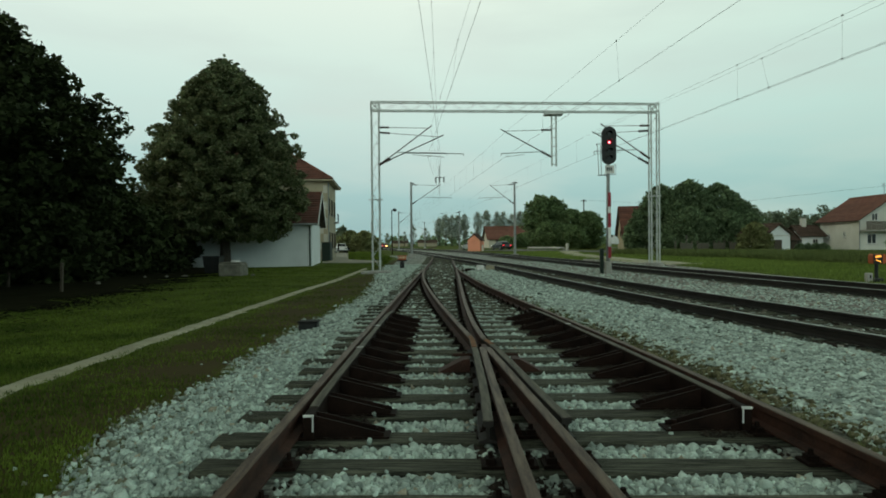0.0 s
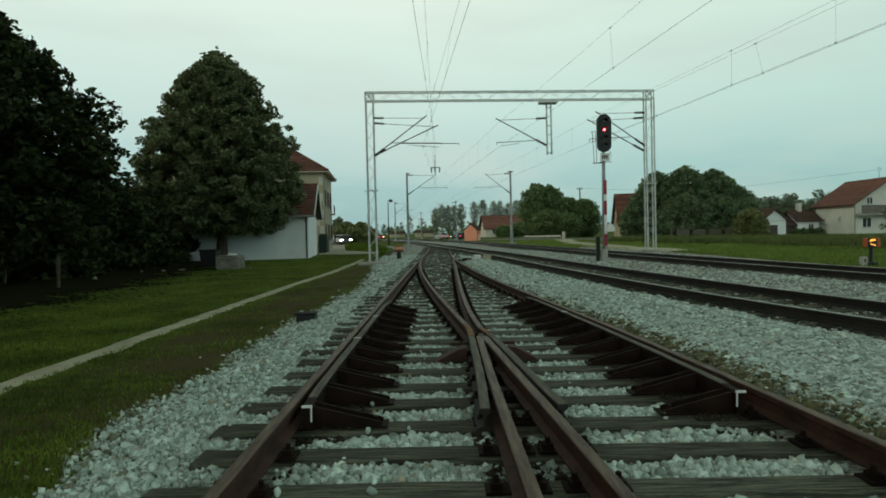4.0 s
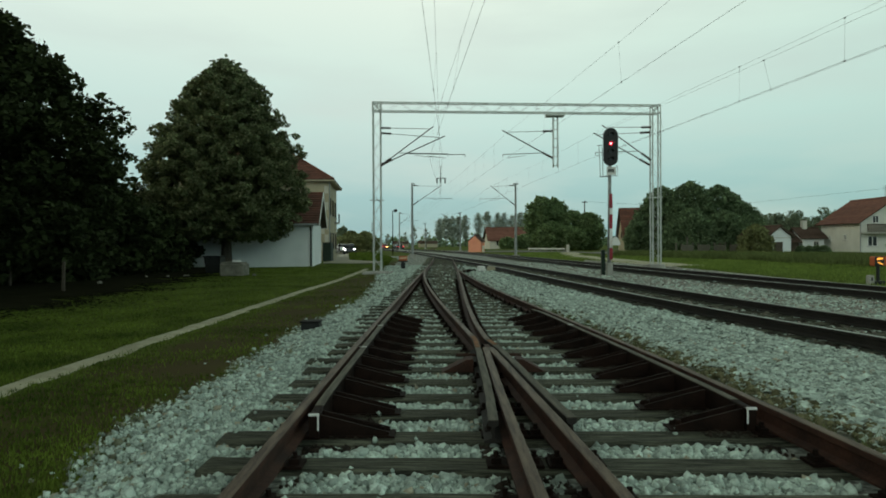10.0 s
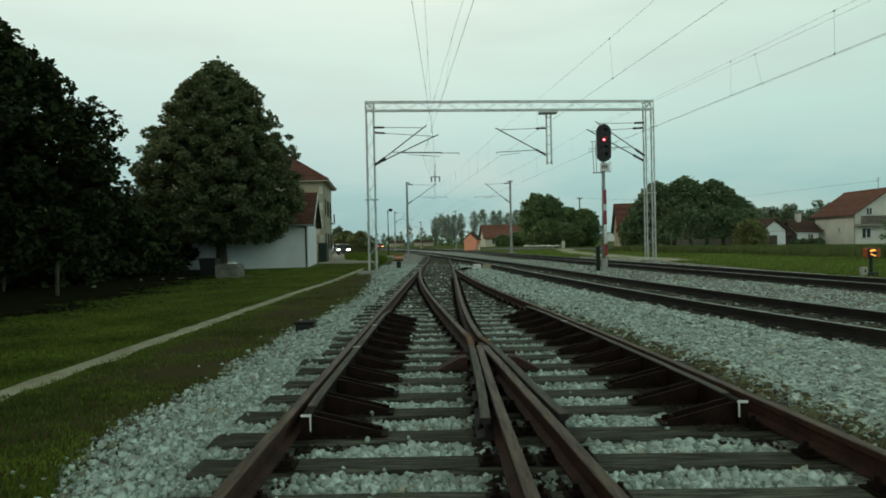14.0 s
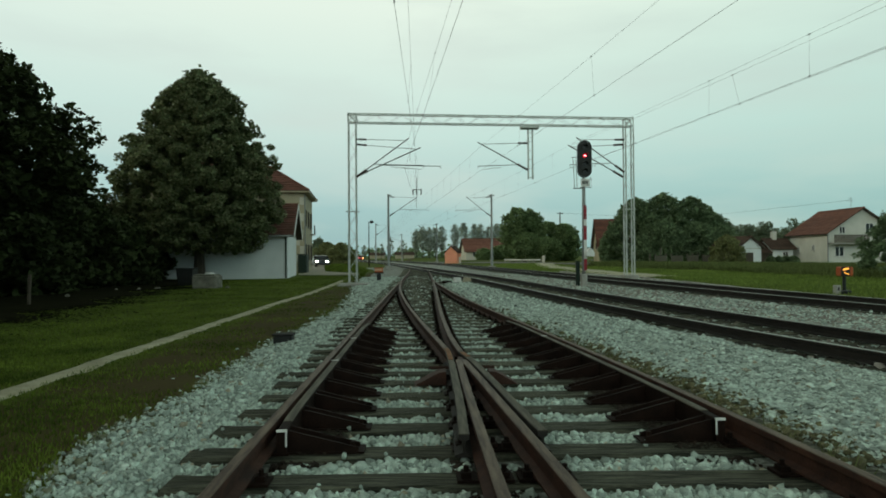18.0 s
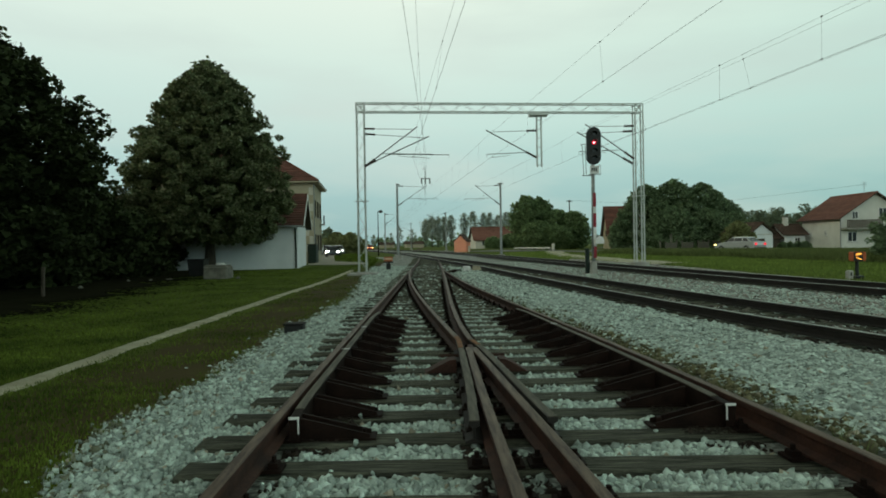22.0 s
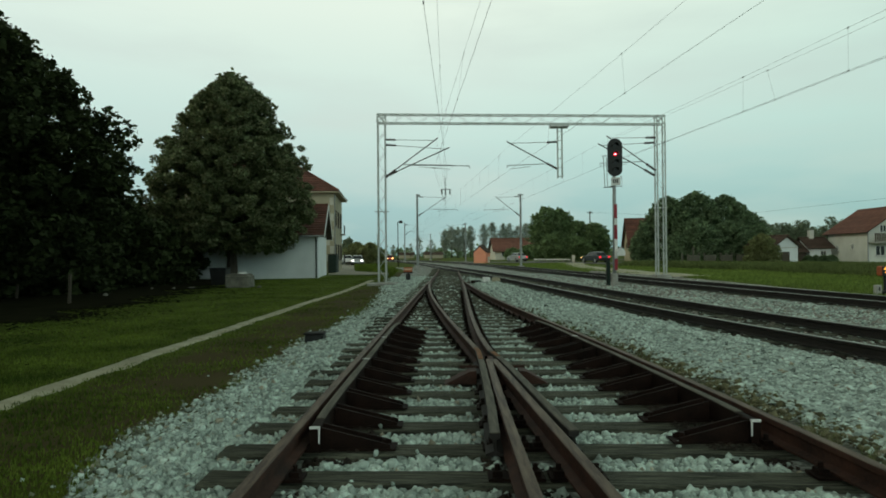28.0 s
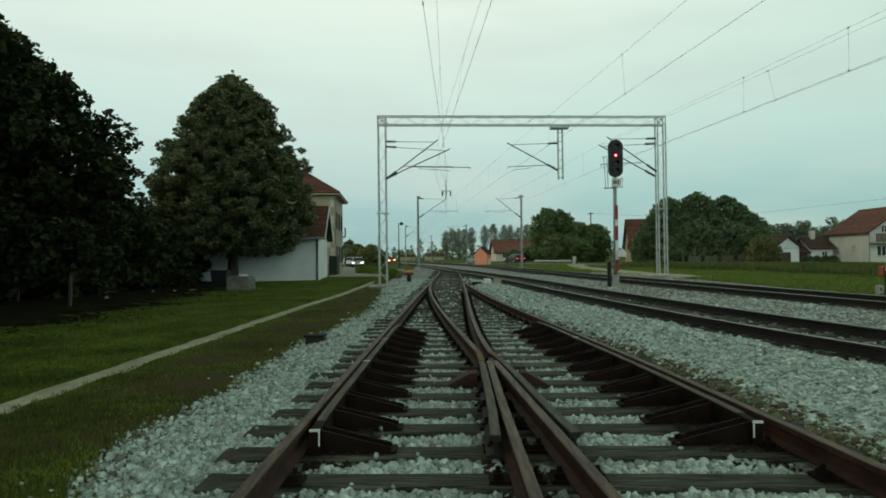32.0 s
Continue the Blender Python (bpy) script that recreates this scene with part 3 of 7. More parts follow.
TRACK_2 = [(-10, 9.4), (0, 7.4), (7.2, 5.95), (8.8, 5.64), (11.3, 5.27), (14, 4.95), (17.6, 4.58), (22, 4.17), (26.8, 3.78), (32.5, 3.26), (39, 2.56), (47, 1.6), (54, 0.72), (62, -0.3), (80, -2.5), (110, -7.0), (150, -15), (210, -30)]
TRACK_3 = [(-10, 14.6), (0, 12.6), (7, 11.35), (13.1, 10.4), (17.5, 9.82), (20.9, 9.46), (26.7, 8.86), (33.4, 8.15), (43, 7.25), (54, 6.3), (67, 5.0), (85, 2.85), (110, -0.9), (150, -8.5), (210, -22.5)]
Z2, Z3 = 0.05, 0.08
GRASS_EDGE = [(-10, -2.4), (3.9, -2.45), (4.5, -2.52), (4.9, -2.68), (5.4, -2.62), (6.0, -2.62), (6.8, -2.54), (8.5, -2.55), (9.8, -2.66), (10.6, -2.56), (12.5, -2.58), (13.2, -2.44), (15, -2.37), (16.2, -2.25), (18.4, -2.26), (22.2, -2.52), (25.7, -2.8), (30.6, -3.19), (40, -3.65), (60, -4.6), (110, -12), (210, -36)]
RIGHT_EDGE = [(-10, 16.8), (0, 14.6), (13, 12.2), (16.4, 11.78), (21, 11.35), (27, 11.4), (33, 11.4), (43, 10.5), (54, 9.2), (67, 7.7), (85, 5.4), (110, 1.4), (150, -6.5), (210, -20)]

SHADE_RIM = [(-10, -8.8), (8, -9.0), (16, -9.4), (24, -10.2), (29, -11.4), (40, -12.7)]  # where the grass gives way to the painted tree shade
SERVICE = [(33, 12.3), (37, 12.15), (48, 12.3), (62, 12.9), (72, 14.2), (80, 15.4)]


def lerp(points, y):
    return np.interp(y, [p[0] for p in points], [p[1] for p in points])


def ground_z(x, y):
    """The meadow: a little below the rails beside the siding, level with them past the main line."""
    x, y = np.asarray(x, float), np.asarray(y, float)
    left = -0.26 + 0.05 * np.sin(x * 0.7 + y * 0.31) * np.cos(y * 0.23 - x * 0.17) * 0.6
    z = left + smoothstep(5, 14, x) * 0.24 + smoothstep(60, 110, y) * 0.12
    return z


def bed_z(x, y):
    """Top of the ballast: flat under each track, banked up between them, sloping down to the grass."""
    x, y = np.asarray(x, float), np.asarray(y, float)
    le, re, a, b, t2, t3 = (lerp(p, y) for p in (GRASS_EDGE, RIGHT_EDGE, LEFT_STOCK, RIGHT_STOCK, TRACK_2, TRACK_3))
    z = np.full(x.shape, -0.215)
    out = smoothstep(0.25, 0.75, x - b)
    gap = np.clip(t2 - 1.1 - b, 0.05, 9)
    z = z + out * (0.07 + 0.05 * np.clip((x - b) / gap, 0, 1)) * smoothstep(0.4, 2.0, gap)
    on2 = smoothstep(-1.35, -0.9, x - t2)
    z = z * (1 - on2) + on2 * (Z2 - 0.225)
    mid = smoothstep(0.9, 1.5, x - t2) * (1 - smoothstep(-1.5, -0.9, x - t3))
    z = z + mid * 0.09
    on3 = smoothstep(-1.5, -0.9, x - t3)
    z = z * (1 - on3) + on3 * (Z3 - 0.225)
    z = z - smoothstep(-0.75, 0.0, le - x + 0.0) * 0.10 - smoothstep(-0.7, 0.05, x - re) * 0.14
    return z + 0.012 * np.sin(x * 5.1 + y * 3.3) * np.sin(y * 4.7 - x * 2.2)


def grid_sheet(name, xs, ys, zf, material):
    X, Y = np.meshgrid(xs, ys)
    Z = zf(X, Y)
    v = np.stack([X, Y, Z], -1).reshape(-1, 3)
    nx, ny = len(xs), len(ys)
    i = (np.arange(ny - 1)[:, None] * nx + np.arange(nx - 1)[None]).ravel()
    return bulk_mesh(name, v, np.stack([i, i + 1, i + nx + 1, i + nx], 1), 4, [material], smooth=True)


def build_ground():
    xs = np.concatenate([[-2500, -900, -300, -120], np.arange(-60, 80, 1.0), [100, 160, 300, 900, 2500]])
    ys = np.concatenate([[-900, -200, -60], np.arange(-20, 130, 1.0), [150, 180, 230, 320, 600, 1500, 4000]])
    tagged(grid_sheet("ground", xs, ys, ground_z, M["ground"]), "dark green meadow with worn brown patches", "ground", kind="structure")
    # ballast bed, its edges slightly uneven
    ys = np.concatenate([np.arange(-8, 40, 0.25), np.arange(40, 210, 1.5)])
    u = np.linspace(0, 1, 90)
    le = lerp(GRASS_EDGE, ys) + 0.10 * np.sin(ys * 1.9) + 0.07 * np.sin(ys * 4.3 + 1)
    re = lerp(RIGHT_EDGE, ys) + 0.10 * np.sin(ys * 1.3)
    X = le[:, None] * (1 - u) + re[:, None] * u
    Y = np.repeat(ys[:, None], len(u), 1)
    Z = bed_z(X, Y)
    Z[:, 0] = ground_z(X[:, 0], Y[:, 0]) - 0.05
    Z[:, -1] = ground_z(X[:, -1], Y[:, -1]) - 0.05
    Z = np.maximum(Z, ground_z(X, Y) - 0.05)
    i = (np.arange(len(ys) - 1)[:, None] * len(u) + np.arange(len(u) - 1)[None]).ravel()
    n = len(u)
    bed = bulk_mesh("ballast_bed", np.stack([X, Y, Z], -1).reshape(-1, 3), np.stack([i, i + 1, i + n + 1, i + n], 1), 4, [M["bed"]], smooth=True)
    tagged(bed, "pale grey crushed stone ballast bed", "ballast", kind="structure")


build_ground()


# ---- rails ----
RAIL = [(-0.036, 0.0), (-0.036, -0.032), (-0.010, -0.045), (-0.009, -0.118), (-0.062, -0.136), (-0.062, -0.150), (0.062, -0.150), (0.062, -0.136), (0.009, -0.118), (0.010, -0.045), (0.036, -0.032), (0.036, 0.0)]
HEAD = [(-0.034, 0.0035), (-0.034, -0.002), (0.034, -0.002), (0.034, 0.0035), (0.026, 0.006), (-0.026, 0.006)]


def rail(points, z, parent, offset=0.0, step=0.5, name="rail", lift=0.0, side="rust", head="railtop"):
    y, x = curve(points, step)
    path = [(a + offset, b, z + lift) for a, b in zip(x, y)]
    ob = Shape().sweep(RAIL, path).out(name, M[side], parent, "rust-brown steel rail")
    Shape().sweep(HEAD, path).out("running_surface", M[head], ob, "worn paler rail head")
    return ob


SLEEPERS = []  # footprints: x, y, half length, half width, turn, top


def sleeper_mesh(length, width, height, seed):
    """A timber sleeper with cracked, rounded ends."""
    r = random.Random(seed)
    s = Shape()
    n = 7
    prof = [(-width / 2, -height), (-width / 2 + 0.004, -0.022), (-width / 2 + 0.02, 0), (-0.02, -0.003), (0.03, 0.002), (width / 2 - 0.02, 0), (width / 2 - 0.004, -0.022), (width / 2, -height)]
    xs = [-length / 2, -length / 2 + 0.015] + [length * (k / (n - 1) - 0.5) * 0.94 for k in range(n)] + [length / 2 - 0.015, length / 2]
    v = []
    for i, x in enumerate(xs):
        end = 0.012 if i in (0, len(xs) - 1) else 0
        v += [(x, u * (1 - end * 2) + r.uniform(-0.006, 0.006), w - end * (w > -0.1) + r.uniform(-0.005, 0.004)) for u, w in prof]
    m = len(prof)
    f = [(i * m + k, i * m + k + 1, i * m + m + k + 1, i * m + m + k) for i in range(len(xs) - 1) for k in range(m - 1)]
    f += [tuple(reversed(range(m))), tuple(range((len(xs) - 1) * m, len(xs) * m))]
    s.add(v, f)
    ob = s.out("sleeper", M["sleeper"])
    me = ob.data
    bpy.data.objects.remove(ob)
    return me


def lay_sleeper(mesh, length, x, y, z, turn, parent):
    ob = new("sleeper", mesh)
    ob.parent = parent
    ob.matrix_basis = pose(x, y, z, 0, 0, turn)
    SLEEPERS.append((x, y, length / 2, 0.14, radians(turn), z))


def chair(parent, x, y, z, turn):
    """A base plate with clamps under a rail."""
    ob = new("base_plate", CHAIR)
    ob.parent = parent
    ob.matrix_basis = pose(x, y, z, 0, 0, turn)


def chair_mesh():
    s = Shape()
    s.box(-0.17, -0.075, 0, 0.17, 0.075, 0.018)
    for sx in (-1, 1):
        s.box(sx * 0.115 - 0.03, -0.04, 0.018, sx * 0.115 + 0.03, 0.04, 0.05)
        s.tube((sx * 0.115, 0, 0.05), (sx * 0.115, 0, 0.085), 0.016, n=6)
    ob = s.out("base_plate", M["steel_dark"])
    me = ob.data
    bpy.data.objects.remove(ob)
    return me


CHAIR = chair_mesh()


def build_turnout():
    t = thing("railway_turnout", "rusty switch with timber sleepers in pale ballast", "railway track")
    for p in (LEFT_STOCK, RIGHT_STOCK, A_RIGHT, B_LEFT):
        rail(p, 0.0, t, name="rail")
    # the closure rails bend outward at the crossing and end as darker wing rails
    for p in (LEFT_CLOSURE, RIGHT_CLOSURE):
        rail([q for q in p if q[0] >= 7.9], 0.0, t, name="closure_rail")
        rail([q for q in p if q[0] <= 7.9], 0.0, t, name="wing_rail", side="raildark", head="checktop", step=0.2)
    # fresh rust where the wheels leave the closure rails
    for p, a, b in ((LEFT_CLOSURE, 7.25, 8.1), (RIGHT_CLOSURE, 7.45, 7.8)):
        path = [(interp(p, a + (b - a) * k / 6), a + (b - a) * k / 6, 0.0) for k in range(7)]
        Shape().sweep([(-0.028, 0.009), (-0.028, 0.005), (0.028, 0.005), (0.028, 0.009), (0.022, 0.0115), (-0.022, 0.0115)], path).out("rusted_rail_top", M["freshrust"], t, "orange-rusted rail top at the crossing")
    # rusty gusset plates on both sides of the crossing
    Shape().prism([(-0.06, -0.166), (0.27, -0.166), (0.27, -0.03), (0.2, -0.035)], 6.68, 6.9).out("gusset_plate", M["rust"], t, "dark rusty gusset plate")
    Shape().prism([(0.72, -0.03), (0.72, -0.166), (1.02, -0.166), (0.79, -0.035)], 6.68, 6.9).out("gusset_plate", M["rust"], t, "dark rusty gusset plate")
    # the crossing nose between the two inner rails
    Shape().prism([(-0.045, -0.15), (-0.03, -0.004), (0.03, -0.004), (0.045, -0.15)], 0, 0.55, pose(0.462, 6.95, 0.002)).out("crossing_nose", M["rust"], t, "rusty cast crossing nose")
    # spacer blocks across the flangeways
    for y in (5.0, 5.6, 6.2, 6.8):
        for p, q in ((LEFT_CLOSURE, A_RIGHT), (B_LEFT, RIGHT_CLOSURE)):
            Shape().box(interp(p, y), y - 0.05, -0.12, interp(q, y), y + 0.05, -0.05).out("spacer_block", M["steel_dark"], t)
    s = Shape().tube((0.1, 7.35, -0.10), (0.85, 7.35, -0.10), 0.018)
    s.out("tie_rod", M["rust"], t, "thin rusty tie rod")
    # check rails inside both stock rails, with their raking braces
    for pts, side, y0, y1 in ((LEFT_STOCK, 1, 4.38, 11.2), (RIGHT_STOCK, -1, 4.50, 11.4)):
        path = []
        for k in range(28):
            y = y0 + (y1 - y0) * k / 27
            flare = 0.02 * max(0, 1 - k / 3) ** 2 + 0.05 * max(0, 1 - (27 - k) / 3) ** 2
            path.append((interp(pts, y) + side * (0.108 + flare if side > 0 else 0.148 + flare), y, 0.0))
        prof = [(-0.034, 0), (-0.034, -0.15), (0.034, -0.15), (0.034, 0), (0.025, 0.006), (-0.025, 0.006)]
        c = Shape().sweep(prof, path).out("check_rail", M["steel_dark"], t, "dark check rail with white-painted end")
        Shape().sweep([(-0.032, 0.0085), (-0.032, 0.004), (0.032, 0.004), (0.032, 0.0085), (0.024, 0.011), (-0.024, 0.011)], path[1:]).out("worn_top", M["checktop"], c, "grey weathered top face")
        x, y, z = path[0]
        mark = Shape()
        mark.box(x - 0.036, y - 0.004, z - 0.002, x + 0.036, y + 0.011, z + 0.014)
        inner = x + side * 0.036
        mark.box(min(inner, inner - side * 0.011), y - 0.006, z - 0.10, max(inner, inner - side * 0.011), y - 0.001, z + 0.01)
        mark.out("painted_mark", M["whitepaint"], c, "white-painted angle mark")
        for ym in (7.27, 9.2) if side > 0 else (9.2,):
            xm = interp(pts, ym) + side * (0.108 if side > 0 else 0.148)
            Shape().box(xm - 0.05, ym - 0.014, 0.011, xm + 0.034, ym + 0.014, 0.016).out("painted_tick", M["whitepaint"], c, "small white painted tick")
        yb = y0 + 0.12
        while yb < y1 - 0.1:
            xb = interp(pts, yb) + side * (0.148 if side > 0 else 0.188)
            b = Shape()
            for w in (-0.07, 0.05):
                m = Matrix.Translation((xb, yb + w, 0)) @ Matrix.Diagonal((side, 1, 1, 1))
                b.prism([(0, -0.006), (0.03, -0.010), (0.49, -0.128), (0.49, -0.152), (0, -0.152)], 0, 0.02, m)
            b.box(min(xb, xb + side * 0.53), yb - 0.085, -0.165, max(xb, xb + side * 0.53), yb + 0.085, -0.152)
            b.tube((xb + side * 0.45, yb - 0.01, -0.152), (xb + side * 0.45, yb - 0.01, -0.10), 0.02, n=6)
            b.out("check_rail_brace", M["steel_dark"], t)
            yb += 0.592
    # timbers: long ones under the switch, growing toward the near end
    k, y = 0, -5.0
    meshes = {}
    while y < 62:
        le, re = interp(LEFT_STOCK, y), interp(RIGHT_STOCK, y)
        r = random.Random(k)
        length = round(max(2.6, re - le + 1.0) * 5) / 5
        key = (length, k % 4)
        if key not in meshes:
            meshes[key] = sleeper_mesh(length, 0.26, 0.16, hash(key) % 999)
        x = (le + re) / 2 + r.uniform(-0.06, 0.03)
        turn = r.uniform(-0.7, 0.7) - math.degrees(math.atan((re - le) * 0.006))
        lay_sleeper(meshes[key], length, x, y + r.uniform(-0.03, 0.03), -0.168 + r.uniform(-0.008, 0.004), turn, t)
        if y < 24:
            for p in (LEFT_STOCK, RIGHT_STOCK):
                chair(t, interp(p, y), y, -0.168, 0)
            if y < 7.2:
                chair(t, interp(A_RIGHT, y) - 0.02, y, -0.168, 0)
                chair(t, interp(B_LEFT, y) + 0.02, y, -0.168, 0)
            else:
                chair(t, interp(LEFT_CLOSURE, y), y, -0.168, 0)
                chair(t, interp(RIGHT_CLOSURE, y), y, -0.168, 0)
        k += 1
        y += 0.592
    return t


def build_track(points, z, y0, y1, label):
    t = thing("railway_track", label, "railway track", "main line tracks")
    for o in (-0.753, 0.753):
        rail(points, z, t, o, side="raildark", head="railbright")
    meshes = [sleeper_mesh(2.5, 0.25, 0.15, 50 + k) for k in range(4)]
    y, k = y0, 0
    while y < y1:
        r = random.Random(k * 7 + 3)
        dx = (interp(points, y + 1) - interp(points, y - 1)) / 2
        turn = -math.degrees(math.atan(dx))
        lay_sleeper(meshes[k % 4], 2.5, interp(points, y), y, z - 0.162 + r.uniform(-0.01, 0.0), turn, t)
        y += 0.6
        k += 1
    return t


build_turnout()
build_track(TRACK_2, Z2, 3.0, 62, "dark main line track, rails standing above pale ballast")
build_track(TRACK_3, Z3, 7.0, 62, "dark main line track beside the grass verge")


# ---- loose ballast stones ----
def stones(name, count_area, size, y0, y1, seed, base, label, material, xr=None, over=0.0, keep=None, flat=False, clear=0.95):
    rng = np.random.default_rng(seed)
    n = int(count_area)
    y = rng.uniform(y0, y1, n)
    le, re = lerp(GRASS_EDGE, y) + 0.05 * np.sin(y * 2.1) + 0.06 * np.sin(y * 5.3 + 1.0), lerp(RIGHT_EDGE, y)
    lo, hi = np.maximum(le - 0.7, -0.80 * y - 0.8), np.minimum(re, 0.80 * y + 0.8)
    if xr:
        lo, hi = xr[0](y), xr[1](y)
    x = lo + (hi - lo) * rng.uniform(0, 1, n)
    ok = np.ones(n, bool)
    # ragged edge to the grass
    ok &= (x - le) > 0.07 - rng.exponential(0.06, n) * rng.choice([0.2, 0.5, 1.4], n)
    for pts, gap in ((LEFT_STOCK, 0.075), (RIGHT_STOCK, 0.075)):
        ok &= np.abs(x - lerp(pts, y)) > gap
    for pts, a, b in ((A_RIGHT, -9, 7.3), (B_LEFT, -9, 7.3), (LEFT_CLOSURE, 4.3, 29), (RIGHT_CLOSURE, 4.1, 29)):
        ok &= (np.abs(x - lerp(pts, y)) > 0.075) | (y < a) | (y > b)
    for pts in (TRACK_2, TRACK_3):
        d = np.abs(x - lerp(pts, y))
        ok &= np.abs(d - 0.753) > 0.08
    # the flangeways stay clear where the check rails and braces stand
    for pts, s in ((LEFT_STOCK, 1), (RIGHT_STOCK, -1)):
        d = (x - lerp(pts, y)) * s
        ok &= ~((d > 0) & (d < 0.50) & (y > 4.3) & (y < 11.3) & (rng.uniform(0, 1, n) < clear))
    mid = (x > lerp(A_RIGHT, y) - 0.1) & (x < lerp(B_LEFT, y) + 0.1) & (y < 7.4) & (y > 4.2)
    ok &= ~mid
    ok &= ~((x > lerp(A_RIGHT, y) - 0.14) & (x < lerp(B_LEFT, y) + 0.14) & (y <= 4.2) & (rng.uniform(0, 1, n) < 0.55 * clear))
    if keep is not None:
        ok &= keep(x, y, rng)
    z = np.maximum(bed_z(x, y), ground_z(x, y) - 0.006)
    # sleepers: few stones lie on top
    top = np.zeros(n, bool)
    for sx, sy, hl, hw, turn, sz in SLEEPERS:
        if sy < y0 - 1 or sy > y1 + 1:
            continue
        dx, dy = x - sx, y - sy
        c, s = math.cos(turn), math.sin(turn)
        inside = (np.abs(dx * c + dy * s) < hl + 0.01) & (np.abs(-dx * s + dy * c) < hw + 0.012) & (z < sz + 0.05)
        top |= inside
        ok &= ~(inside & (rng.uniform(0, 1, n) > over))
        z = np.where(inside, sz + 0.0, z)
    x, y, z = x[ok], y[ok], z[ok]
    n = len(x)
    V, Fc = base
    nv = V.shape[1]
    kind = rng.integers(0, len(V), n)
    s = size * rng.lognormal(0, 0.28, n)
    ax = rng.normal(size=(n, 4))
    ax /= np.linalg.norm(ax, axis=1, keepdims=True)
    w, a, b, c = ax.T
    if flat:
        ax = np.stack([np.cos(th := rng.uniform(0, np.pi, n)), rng.normal(0, 0.10, n), rng.normal(0, 0.10, n), np.sin(th)], -1)
        ax /= np.linalg.norm(ax, axis=1, keepdims=True)
        w, a, b, c = ax.T
    R = np.stack([1 - 2 * (b * b + c * c), 2 * (a * b - c * w), 2 * (a * c + b * w), 2 * (a * b + c * w), 1 - 2 * (a * a + c * c), 2 * (b * c - a * w), 2 * (a * c - b * w), 2 * (b * c + a * w), 1 - 2 * (a * a + b * b)], -1).reshape(n, 3, 3)
    P = np.einsum("nij,nkj->nki", R, V[kind]) * s[:, None, None]
    P += np.stack([x, y, z + s * rng.uniform(0.15, 0.65, n)], -1)[:, None]
    loops = (Fc[None] + (np.arange(n) * nv)[:, None, None]).reshape(-1, 3)
    ob = bulk_mesh(name, P.reshape(-1, 3), loops, 3, [material])
    return tagged(ob, label, "gravel", kind="stuff")


def stone_shapes(count, detail, seed):
    bm = bmesh.new()
    bmesh.ops.create_icosphere(bm, subdivisions=1, radius=1.0)
    V = np.array([v.co[:] for v in bm.verts])
    Fc = np.array([[v.index for v in f.verts] for f in bm.faces])
    bm.free()
    if detail == 2:
        V = np.array([(0.1, 0.05, 0.95), (1, 0.1, 0.1), (0.2, 1, 0.0), (-0.9, 0.5, 0.2), (-0.7, -0.8, 0.05), (0.5, -0.95, 0.1)], float)
        Fc = np.array([(0, 1, 2), (0, 2, 3), (0, 3, 4), (0, 4, 5), (0, 5, 1)])
    if detail == 0:
        V = np.array([(1, 0, 0), (-1, 0, 0), (0, 1, 0), (0, -1, 0), (0, 0, 1), (0, 0, -1)], float)
        Fc = np.array([(0, 2, 4), (2, 1, 4), (1, 3, 4), (3, 0, 4), (2, 0, 5), (1, 2, 5), (3, 1, 5), (0, 3, 5)])
    rng = np.random.default_rng(seed)
    out = []
    for k in range(count):
        W = V * rng.uniform(0.68, 1.25, (len(V), 1))
        W = W * np.array([1.0, rng.uniform(0.65, 1.0), rng.uniform(0.55, 0.9)])
        out.append(W)
    return np.array(out), Fc


NEAR_STONE, FAR_STONE, FLAT_STONE = stone_shapes(14, 1, 5), stone_shapes(10, 0, 6), stone_shapes(12, 2, 7)
rusty = lambda x, y: np.exp(-np.maximum(np.abs(x - lerp(RIGHT_STOCK, y) - 0.29) - 0.15, 0) / 0.10) * 0.88 * (1 - 0.85 * smoothstep(7, 13.5, y)) * (x > lerp(RIGHT_STOCK, y))
brown = lambda x, y, rng: rng.uniform(0, 1, len(x)) < rusty(x, y)
notbrown = lambda x, y, rng: rng.uniform(0, 1, len(x)) > 0.9 * rusty(x, y)
clean = lambda x, y, rng: ~inside(x, y) | (rng.uniform(0, 1, len(x)) > 0.5 * smoothstep(8.5, 17, y))
def by_rails(x, y):
    """How far the ballast is blackened: next to the inner sides of the rails of the turnout."""
    d = np.minimum(x - lerp(LEFT_STOCK, y), lerp(RIGHT_STOCK, y) - x)
    near = np.where((d > 0) & (d < 0.17), 0.85, 0.0)
    for pts in (LEFT_CLOSURE, RIGHT_CLOSURE):
        near = np.maximum(near, np.where((np.abs(x - lerp(pts, y)) < 0.15) & (y > 4.2), 0.75, 0.0))
    return near * (1 - 0.5 * smoothstep(12, 22, y))


def dulled(x, y):
    """Brake dust on the ballast between and beyond the main line rails."""
    u = x - lerp(TRACK_2, y)
    return np.where(u > 1.0, 0.62, np.where(np.abs(u) < 0.9, 0.6, 0.0))


def soiled(x, y):
    """How far the rim of the ballast is trodden into the soil."""
    return 0.75 * np.exp(-np.maximum(x - lerp(GRASS_EDGE, y) - 0.04, 0) / 0.16)


